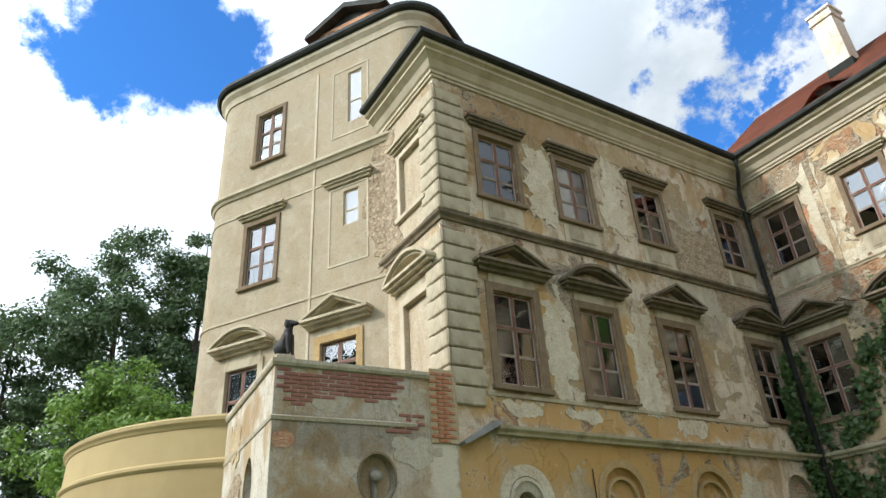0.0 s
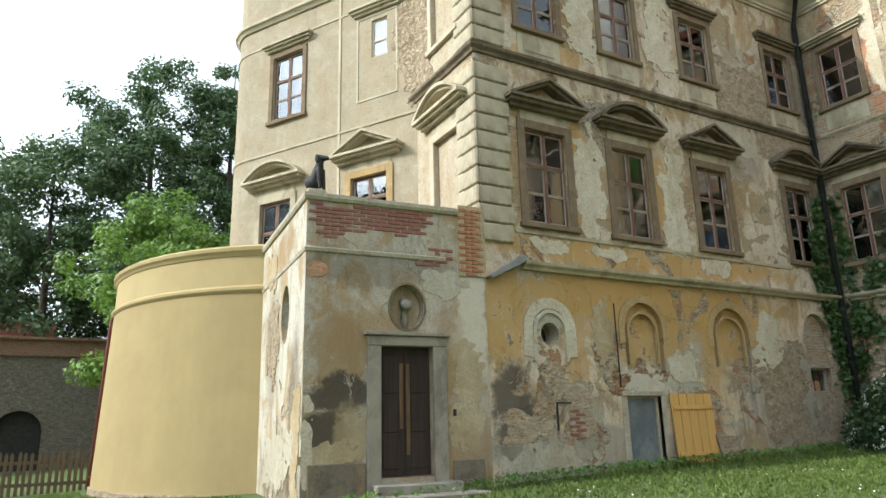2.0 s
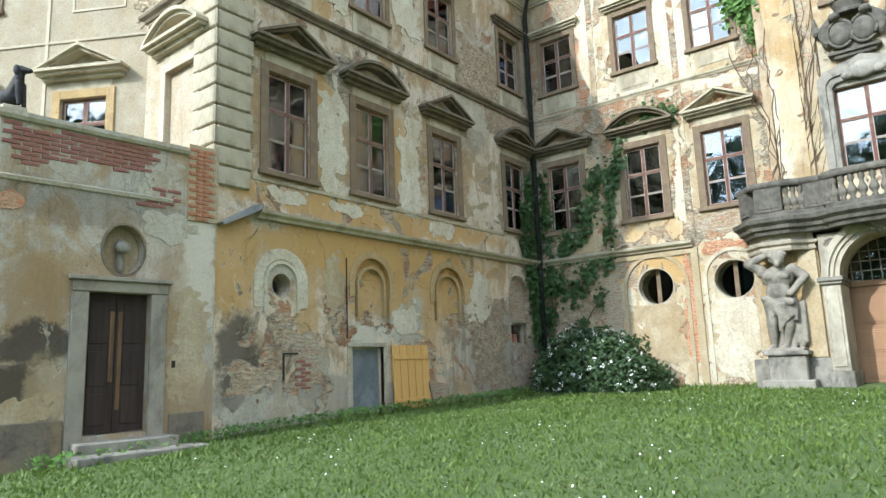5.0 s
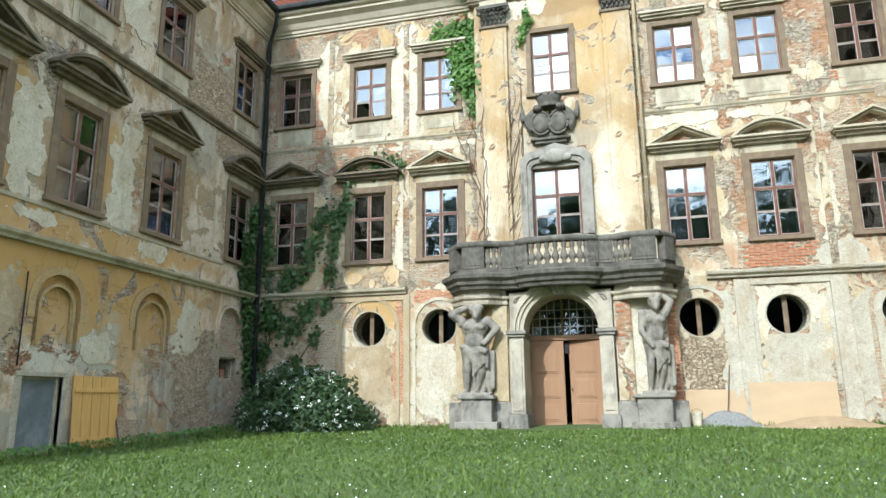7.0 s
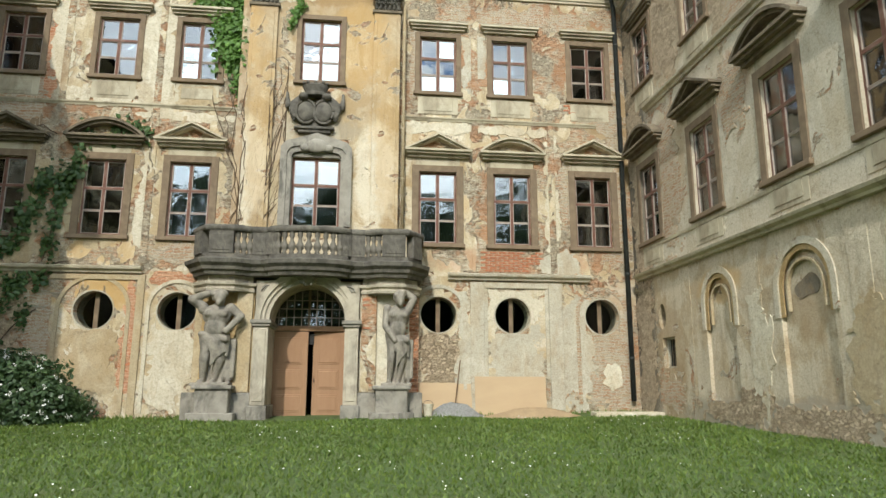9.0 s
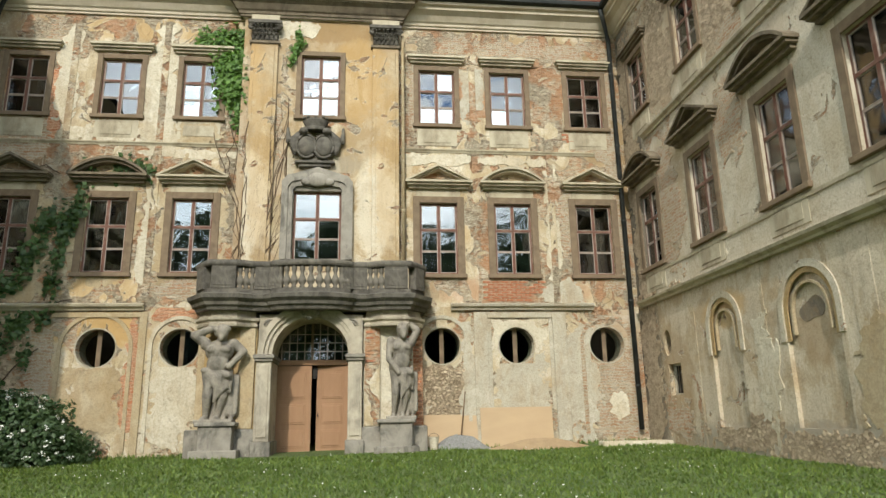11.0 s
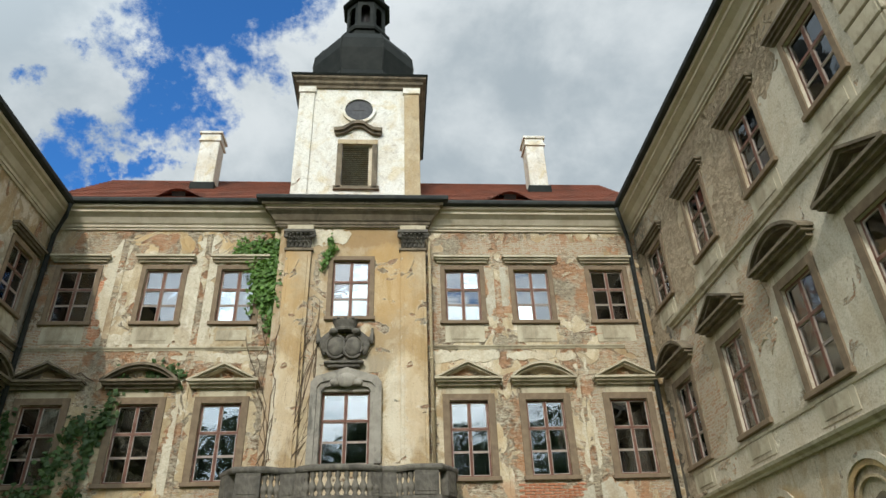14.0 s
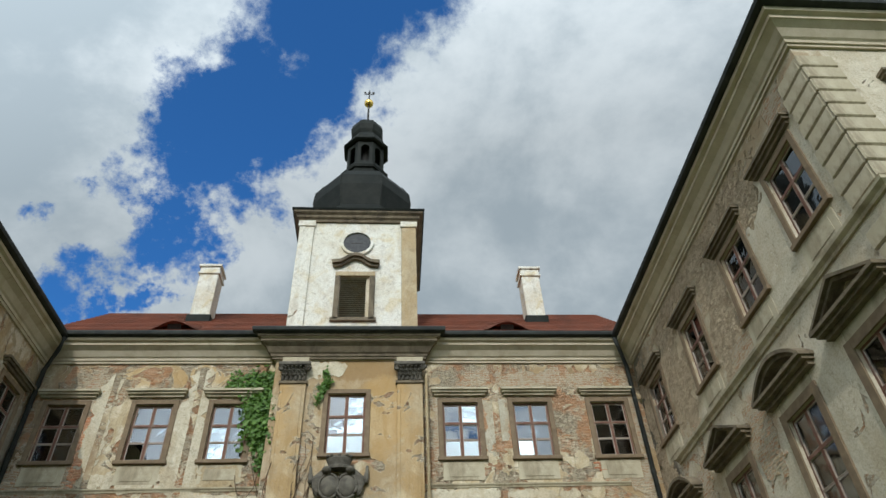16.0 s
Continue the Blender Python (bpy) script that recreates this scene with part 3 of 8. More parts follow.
def wall_mesh(x0, x1, z0, z1, holes, thick):
    """A wall in x and z with real openings through it; its face lies at y = 0."""
    bm = bmesh.new()
    loops = [[(x0, z0), (x1, z0), (x1, z1), (x0, z1)]] + holes
    front, edges = [], []
    for lp in loops:
        vs = [bm.verts.new((x, 0, z)) for x, z in lp]
        front.append(vs)
        edges += [bm.edges.new((vs[i], vs[(i + 1) % len(vs)])) for i in range(len(vs))]
    bmesh.ops.triangle_fill(bm, use_beauty=True, use_dissolve=False, edges=edges)
    faces = list(bm.faces)
    back = {}
    for vs in front:
        for v in vs:
            back[v] = bm.verts.new((v.co.x, thick, v.co.z))
    for f in faces:
        bm.faces.new([back[v] for v in f.verts][::-1])
    for vs in front:
        for i in range(len(vs)):
            a, b = vs[i], vs[(i + 1) % len(vs)]
            bm.faces.new((a, b, back[b], back[a]))
    return bm


OPENINGS = {}
PATCH_N = [0]


def clear_of(ob_name, u, z):
    """Signed room between a spot on a wall and that wall's nearest opening (negative inside it)."""
    best = 9.0
    for lp in OPENINGS.get(ob_name, ()):
        x0, x1, z0, z1, round_top = lp
        cx, r = (x0 + x1) / 2, (x1 - x0) / 2
        if round_top and z > z1 - r:
            d = math.hypot(u - cx, z - (z1 - r)) - r
        else:
            d = max(x0 - u, u - x1, z0 - z, z - z1)
        best = min(best, d)
    return best


def patch(wall, u, z, ru, rz, material, name="plaster_patch", rough=0.38):
    """A remnant of one coat of plaster, or a bared spot, with a ragged outline and real thickness, on a wall."""
    PATCH_N[0] += 1
    t = 0.005 + 0.0012 * (PATCH_N[0] % 14)
    seed = PATCH_N[0] * 3.17
    key = wall.name.split(".")[0]
    if key == "front_wall":
        key = wall.parent.name + "_front"
    g = 0.036 + 0.010 * min(2.0, max(ru, rz))
    nx, nz = int(2.9 * ru / g) + 4, int(2.9 * rz / g) + 4

    def f(a, b):
        e = (abs((a - u) / ru) ** 2.8 + abs((b - z) / rz) ** 2.8) ** (1 / 2.8)
        q = Vector((a, b, seed))
        k = 1.1 * noise.noise(q * 1.3) + 0.9 * noise.noise(q * 3.1) + 0.75 * noise.noise(q * 7.0) + 0.5 * noise.noise(q * 13.0)
        v = (1.0 - e) * min(ru, rz, 0.8) * 0.9 + rough * k * 1.15 * min(ru, rz, 0.6)
        return min(v, clear_of(key, a, b) - 0.005)

    xs = [u + (i - nx / 2) * g for i in range(nx + 1)]
    zs = [z + (j - nz / 2) * g for j in range(nz + 1)]
    val = [[f(a, b) for b in zs] for a in xs]
    bm = bmesh.new()
    cache = {}

    def vert(a, b):
        k = (round(a, 4), round(b, 4))
        if k not in cache:
            cache[k] = bm.verts.new((a, -t, b))
        return cache[k]

    for i in range(nx):
        for j in range(nz):
            cs = [(xs[i], zs[j], val[i][j]), (xs[i + 1], zs[j], val[i + 1][j]), (xs[i + 1], zs[j + 1], val[i + 1][j + 1]), (xs[i], zs[j + 1], val[i][j + 1])]
            if all(c[2] <= 0 for c in cs):
                continue
            poly = []
            for k in range(4):
                c, d = cs[k], cs[(k + 1) % 4]
                if c[2] > 0:
                    poly.append(vert(c[0], c[1]))
                if (c[2] > 0) != (d[2] > 0):
                    w = c[2] / (c[2] - d[2])
                    poly.append(vert(c[0] + (d[0] - c[0]) * w, c[1] + (d[1] - c[1]) * w))
            poly = list(dict.fromkeys(poly))
            if len(poly) > 2:
                bm.faces.new(poly)
    rim_edges = [e for e in bm.edges if e.is_boundary]
    ext = bmesh.ops.extrude_edge_only(bm, edges=rim_edges)
    for v in ext["geom"]:
        if isinstance(v, bmesh.types.BMVert):
            v.co.y = 0.004
    return part(name, bm, material, wall, recalc=True)


C = pose(0, 19, 0)
W = pose(-11, 0, 0, 0, 0, 90)
E = pose(8, 0, 0, 0, 0, -90)
END = pose(0, 7.05, 0)
TF = pose(-14.78, 6.41, 0, 0, 0, 30.4)
XC = -1.43
SILL1, H1, SILL2, H2, WW = 5.66, 2.16, 10.36, 1.80, 1.12
WIN_W = [8.84, 11.36, 14.22, 17.80]
WIN_C = [-9.86, -7.25, -4.94, 2.10, 4.33, 6.83]
WIN_E = [-17.6, -14.5, -11.5, -8.85]


# ---- ground ----
def ground_z(x, y):
    yy = max(-5.0, min(30.0, y))
    z = 0.1 + 0.05 * min(yy, 8.0) + 0.02 * max(0.0, yy - 8.0) + 0.008 * (max(-22.0, min(12.0, x)) + 11)
    return z + 0.03 * noise.noise(Vector((x * 0.35, y * 0.35, 2.2)))


def grass_material():
    m, nt, bs, co = blank("lawn_soil_and_grass")
    col = mixc(nt, step(nt, noi(nt, co, 0.5, 7, 0.65), 0.35, 0.65), (0.088, 0.13, 0.028), (0.12, 0.158, 0.04))
    col = mixc(nt, step(nt, noi(nt, co, 9, 7, 0.75), 0.45, 0.7), col, (0.06, 0.11, 0.022))
    col = mixc(nt, mth(nt, "MULTIPLY", step(nt, noi(nt, scaled(nt, co, (1, 1, 1), (3, 3, 0)), 1.1, 8, 0.7), 0.60, 0.72), 0.6), col, (0.16, 0.15, 0.06))
    nt.links.new(col, bs.inputs["Base Color"])
    bs.inputs["Roughness"].default_value = 0.95
    bump(nt, bs, noi(nt, co, 30, 6, 0.8), 1.0, 0.04)
    return m


def build_ground():
    bm = bmesh.new()
    xs = [-900, -300, -120, -60, -40] + [-30 + 0.8 * i for i in range(59)] + [20, 40, 80, 200, 600, 900]
    ys = [-900, -300, -120, -60, -30, -15] + [-8 + 0.8 * i for i in range(40)] + [30, 50, 90, 200, 600, 900]
    g = [[bm.verts.new((x, y, ground_z(x, y))) for y in ys] for x in xs]
    for i in range(len(xs) - 1):
        for j in range(len(ys) - 1):
            bm.faces.new((g[i][j], g[i + 1][j], g[i + 1][j + 1], g[i][j + 1]))
    ob = part("ground", bm, grass_material(), smooth=True)
    tagged(ob, "green lawn sloping gently up to the castle walls", "lawn", kind="structure")


build_ground()

def note_openings(key, loops):
    """Remembers a wall's openings, so that plaster patches keep out of them."""
    out = []
    for lp in loops:
        xs, zs = [p[0] for p in lp], [p[1] for p in lp]
        out.append((min(xs), max(xs), min(zs), max(zs), len(lp) > 4))
    OPENINGS[key] = out
    return loops


# ---- the walls of the court ----
win1 = [rect(u, SILL1, WW, H1) for u in WIN_W]
win2 = [rect(u, SILL2, WW, H2) for u in WIN_W]
wall_west = part("wall_west", wall_mesh(7.05, 19.0, 4.7, 13.9, note_openings("wall_west", win1 + win2), 0.6), M_W_UP, m=W)
tagged(wall_west, "weathered beige plaster wall of the west wing", "wall", kind="structure")
NICHE_W = [(8.64, 2.6, 0.80, 3.98), (11.27, 2.55, 1.16, 4.12), (14.19, 1.15, 1.30, 4.16), (17.64, 2.86, 1.10, 4.22)]
holes = [arch(*NICHE_W[1]), arch(*NICHE_W[2]), arch(*NICHE_W[3]), circle(8.64, 3.31, 0.235), rect(11.10, 0.60, 1.0, 1.46), rect(17.58, 2.13, 0.86, 0.64)]
wall_west_base = part("wall_west_base", wall_mesh(7.05, 19.0, -0.4, 4.7, note_openings("wall_west_base", holes), 0.7), M_W_LOW, m=W)
tagged(wall_west_base, "ochre and grey peeling plaster wall with blind arches", "wall", kind="structure")

holesC = [rect(u, SILL1, WW, H1) for u in WIN_C] + [rect(u, SILL2, WW, H2) for u in WIN_C]
wall_north_left = part("wall_north_left", wall_mesh(-11.0, -3.75, 4.7, 13.9, note_openings("wall_north_left", [h for h in holesC if h[0][0] < -3]), 0.6), M_C_UP, m=C)
wall_north_right = part("wall_north_right", wall_mesh(0.9, 8.0, 4.7, 13.9, note_openings("wall_north_right", [h for h in holesC if h[0][0] > 0]), 0.6), M_C_UP, m=C)
CB = pose(0, 18.82, 0)
wall_north_centre = part("wall_north_centre", wall_mesh(-3.75, 0.9, 4.7, 14.2, note_openings("wall_north_centre", [rect(XC, 6.0, 1.36, 2.05), rect(XC, 10.42, 1.16, 1.98)]), 0.78), M_C_MID, m=CB)
OCULI = [-7.18, -5.02, 2.14, 4.28, 6.95]
wall_north_base = part("wall_north_base", wall_mesh(-11.0, 8.0, -0.2, 4.7, note_openings("wall_north_base", [circle(x, 3.60, 0.51) for x in OCULI] + [arch(-1.5, 0.72, 2.02, 4.36)]), 0.7), M_C_LOW, m=C)
for w in (wall_north_left, wall_north_right):
    tagged(w, "sunlit wall with plaster fallen off brick and rubble", "wall", kind="structure")
tagged(wall_north_centre, "yellowish plaster centre bay with bared brick spots", "wall", kind="structure")
tagged(wall_north_base, "ground floor wall of patched plaster and brick", "wall", kind="structure")

wall_east = part("wall_east", wall_mesh(-19.0, -7.05, 4.7, 13.9, note_openings("wall_east", [rect(u, SILL1, WW, H1) for u in WIN_E] + [rect(u, SILL2, WW, H2) for u in WIN_E]), 0.6), M_E_UP, m=E)
tagged(wall_east, "shaded grey-beige plaster wall of the east wing", "wall", kind="structure")
NICHE_E = [(-14.35, 1.3, 1.25, 4.15), (-11.35, 1.3, 1.5, 4.2), (-8.4, 1.3, 1.5, 4.2)]
holesE = [arch(*n) for n in NICHE_E] + [circle(-17.3, 3.45, 0.22, rz=0.34), rect(-17.0, 2.08, 0.72, 0.8)]
wall_east_base = part("wall_east_base", wall_mesh(-19.0, -7.05, -0.2, 4.7, note_openings("wall_east_base", holesE), 0.7), M_E_LOW, m=E)
tagged(wall_east_base, "grey-beige lower wall with blind arches and bared stone", "wall", kind="structure")

wall_west_end = part("wall_west_end", wall_mesh(-14.0, -11.6, 2.0, 13.9, note_openings("wall_west_end", [rect(-12.28, SILL1, 1.1, H1 + 0.1), rect(-12.28, SILL2, 1.1, H2)]), 0.6), M_END, m=END)
tagged(wall_west_end, "pale plaster end wall with blind windows", "wall", kind="structure")
wall_east_end = part("wall_east_end", wall_mesh(8.6, 15.0, -0.2, 13.9, [rect(10.3, SILL2, 1.1, H2), rect(12.7, SILL2, 1.1, H2), rect(10.3, SILL1, 1.1, H1), rect(12.7, SILL1, 1.1, H1)], 0.6), M_E_UP, m=END)
tagged(wall_east_end, "grey-beige plaster end wall with quoins", "wall", kind="structure")

# added rooms behind the windows: plain walls and floors, shade in their colour
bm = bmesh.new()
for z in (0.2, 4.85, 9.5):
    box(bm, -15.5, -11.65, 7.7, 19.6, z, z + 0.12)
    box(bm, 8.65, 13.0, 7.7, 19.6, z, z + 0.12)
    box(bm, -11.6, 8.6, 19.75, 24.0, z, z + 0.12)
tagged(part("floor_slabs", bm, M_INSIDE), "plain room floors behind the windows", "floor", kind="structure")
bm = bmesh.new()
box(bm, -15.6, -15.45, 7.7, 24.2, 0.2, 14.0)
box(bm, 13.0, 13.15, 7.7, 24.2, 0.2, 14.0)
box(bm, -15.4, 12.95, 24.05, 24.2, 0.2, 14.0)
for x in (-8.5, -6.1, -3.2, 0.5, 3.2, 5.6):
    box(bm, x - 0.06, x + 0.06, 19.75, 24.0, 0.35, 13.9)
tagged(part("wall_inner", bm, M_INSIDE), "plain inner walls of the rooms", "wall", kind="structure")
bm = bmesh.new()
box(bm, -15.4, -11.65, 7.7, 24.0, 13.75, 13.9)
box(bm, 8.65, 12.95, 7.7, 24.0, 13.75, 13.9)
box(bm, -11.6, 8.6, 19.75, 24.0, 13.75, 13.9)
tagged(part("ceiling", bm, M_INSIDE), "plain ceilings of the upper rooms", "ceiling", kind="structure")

# ---- mouldings: string courses, cornice, gutter ----
STRING = [(-0.01, 0), (0.10, 0), (0.12, 0.05), (0.20, 0.10), (0.22, 0.16), (0.02, 0.22), (-0.01, 0.22)]
MID = [(-0.01, 0), (0.05, 0), (0.07, 0.06), (0.14, 0.12), (0.15, 0.18), (-0.01, 0.22)]
CORNICE = [(-0.01, 0), (0.06, 0), (0.06, 0.08), (0.10, 0.08), (0.11, 0.16), (0.16, 0.20), (0.26, 0.36), (0.40, 0.47), (0.42, 0.47), (0.42, 0.56), (0.52, 0.60), (0.54, 0.68), (-0.01, 0.70)]


def run(name, path, profile, z, material, label, category="moulding"):
    bm = bmesh.new()
    moulding(bm, path, [(w, h + z) for w, h in profile])
    return tagged(part(name, bm, material), label, category, kind="structure")


court_l = [(-13.9, 7.05), (-11.0, 7.05), (-11.0, 18.998)]
court_c = [(-10.998, 19.0), (-3.75, 19.0), (-3.75, 18.82), (0.9, 18.82), (0.9, 19.0), (7.998, 19.0)]
court_r = [(8.0, 18.998), (8.0, 7.05), (15.0, 7.05)]
run("trim_string_west", [(-11.0, 8.0), (-11.0, 18.9)], STRING, 4.60, M_TRIM, "moulded plaster string course over the ground floor")
run("trim_string_north", [(-10.7, 19.0), (-6.0, 19.0)], STRING, 4.60, M_TRIM, "moulded plaster string course over the ground floor")
run("trim_string_north_right", [(2.4, 19.0), (6.6, 19.0)], STRING, 4.60, M_P_GREY, "new grey plaster string course over the ground floor")
run("trim_string_east", [(8.0, 18.6), (8.0, 7.05), (14.0, 7.05)], STRING, 4.60, M_TRIM, "moulded plaster string course over the ground floor")
run("trim_mid_west", court_l, MID, 9.36, M_TRIM_DARK, "moulded string course between the upper floors")
run("trim_mid_north_left", [(-10.9, 19.0), (-3.76, 19.0)], [(w * 0.5, h * 0.6) for w, h in MID], 9.42, M_TRIM, "worn string course between the upper floors")
run("trim_mid_north_right", [(0.95, 19.0), (7.0, 19.0)], [(w * 0.5, h * 0.6) for w, h in MID], 9.42, M_TRIM, "worn string course between the upper floors")
run("trim_mid_east", [(8.0, 17.5), (8.0, 7.05), (15.0, 7.05)], MID, 9.36, M_TRIM, "moulded string course between the upper floors")
run("trim_sill_west", [(-11.0, 7.9), (-11.0, 17.0)], [(-0.01, 0), (0.03, 0), (0.04, 0.07), (-0.01, 0.08)], 5.40, M_TRIM, "thin plaster band under the windows")
run("trim_sill_east", [(8.0, 18.2), (8.0, 7.05)], [(-0.01, 0), (0.03, 0), (0.04, 0.07), (-0.01, 0.08)], 5.40, M_TRIM, "thin plaster band under the windows")
run("cornice_west", court_l, CORNICE, 13.55, M_TRIM_LIGHT, "deep plaster cornice under the eaves")
run("cornice_north", court_c, CORNICE, 13.60, M_TRIM_LIGHT, "deep plaster cornice under the eaves")
run("cornice_east", court_r, CORNICE, 13.55, M_TRIM_LIGHT, "deep plaster cornice under the eaves")
GUTTER = [(0.40, 0.70), (0.60, 0.69), (0.68, 0.72), (0.70, 0.80), (0.68, 0.86), (0.42, 0.86)]
run("gutter_west", court_l, GUTTER, 13.55, M_TIN, "dark tin gutter along the eaves", "gutter")
run("gutter_north", court_c, GUTTER, 13.60, M_TIN, "dark tin gutter along the eaves", "gutter")
run("gutter_east", court_r, GUTTER, 13.55, M_TIN, "dark tin gutter along the eaves", "gutter")

# ---- roofs ----
def roof(name, quad, label):
    """A tiled roof slope: courses of tiles that step down towards the eaves."""
    a, b, c, d = [Vector(q) for q in quad]
    nrm = (b - a).cross(d - a).normalized()
    bm = bmesh.new()
    n = 16
    for i in range(n):
        f0, f1 = i / n, (i + 1) / n
        p = [a.lerp(d, f0), b.lerp(c, f0), b.lerp(c, f1), a.lerp(d, f1)]
        lo = [p[0] + nrm * 0.05, p[1] + nrm * 0.05, p[2] + nrm * 0.02, p[3] + nrm * 0.02]
        v = [bm.verts.new(q) for q in lo]
        w = [bm.verts.new(q - nrm * 0.06) for q in lo]
        bm.faces.new(v)
        bm.faces.new((v[0], w[0], w[1], v[1]))
        bm.faces.new((v[0], v[3], w[3], w[0]))
        bm.faces.new((v[1], w[1], w[2], v[2]))
    return tagged(part(name, bm, M_ROOF, recalc=False), label, "roof", kind="structure")


roof("roof_north", [(-11.5, 18.42, 14.38), (8.6, 18.42, 14.38), (8.6, 23.0, 18.55), (-11.5, 23.0, 18.55)], "red clay tiled roof over the centre range")
roof("roof_north_back", [(8.6, 27.5, 14.4), (-11.5, 27.5, 14.4), (-11.5, 23.0, 18.55), (8.6, 23.0, 18.55)], "red clay tiled roof over the centre range")
roof("roof_west", [(-10.4, 6.5, 14.36), (-10.4, 24.0, 14.36), (-14.2, 24.0, 17.0), (-14.2, 10.5, 17.0)], "red clay tiled roof of the west wing")
roof("roof_east", [(7.4, 24.0, 14.36), (7.4, 6.5, 14.36), (11.6, 10.5, 17.2), (11.6, 24.0, 17.2)], "red clay tiled roof of the east wing")
roof("roof_east_end", [(7.4, 6.5, 14.36), (15.6, 6.5, 14.36), (11.7, 10.5, 17.2), (11.6, 10.5, 17.2)], "red clay tiled hip of the east wing")


# ---- windows ----
def pediment(kind, w):
    """Triangular or segmental pediment over a window: raking mouldings round a recessed field."""
    bm = bmesh.new()
    h = w / 2
    if kind == "hood":
        for a in ((-h, h, -0.22, 0.02, 0.12, 0.19), (-h + 0.04, h - 0.04, -0.16, 0.02, 0.05, 0.12), (-h + 0.10, h - 0.10, -0.09, 0.02, -0.03, 0.05)):
            box(bm, *a)
        return bm
    box(bm, -h, h, -0.34, 0.02, 0.06, 0.13)
    box(bm, -h + 0.05, h - 0.05, -0.26, 0.02, -0.01, 0.06)
    box(bm, -h + 0.12, h - 0.12, -0.14, 0.02, -0.10, -0.01)
    n = 2 if kind == "tri" else 14
    if kind == "tri":
        top = [(-h, 0.13), (0, 0.68), (h, 0.13)]
        low = [(-h + 0.24, 0.132), (0, 0.53), (h - 0.24, 0.132)]
        mid_ = [(-h + 0.12, 0.131), (0, 0.605), (h - 0.12, 0.131)]
    else:
        def seg(hh, rise):
            return [(-hh + 2 * hh * i / n, 0.13 + rise * math.sin(math.pi * i / n) ** 0.85) for i in range(n + 1)]
        top, mid_, low = seg(h, 0.50), seg(h - 0.10, 0.42), seg(h - 0.20, 0.34)
    ring_strip(bm, mid_, top, -0.34, 0.02)
    ring_strip(bm, low, mid_, -0.25, 0.02)
    return bm


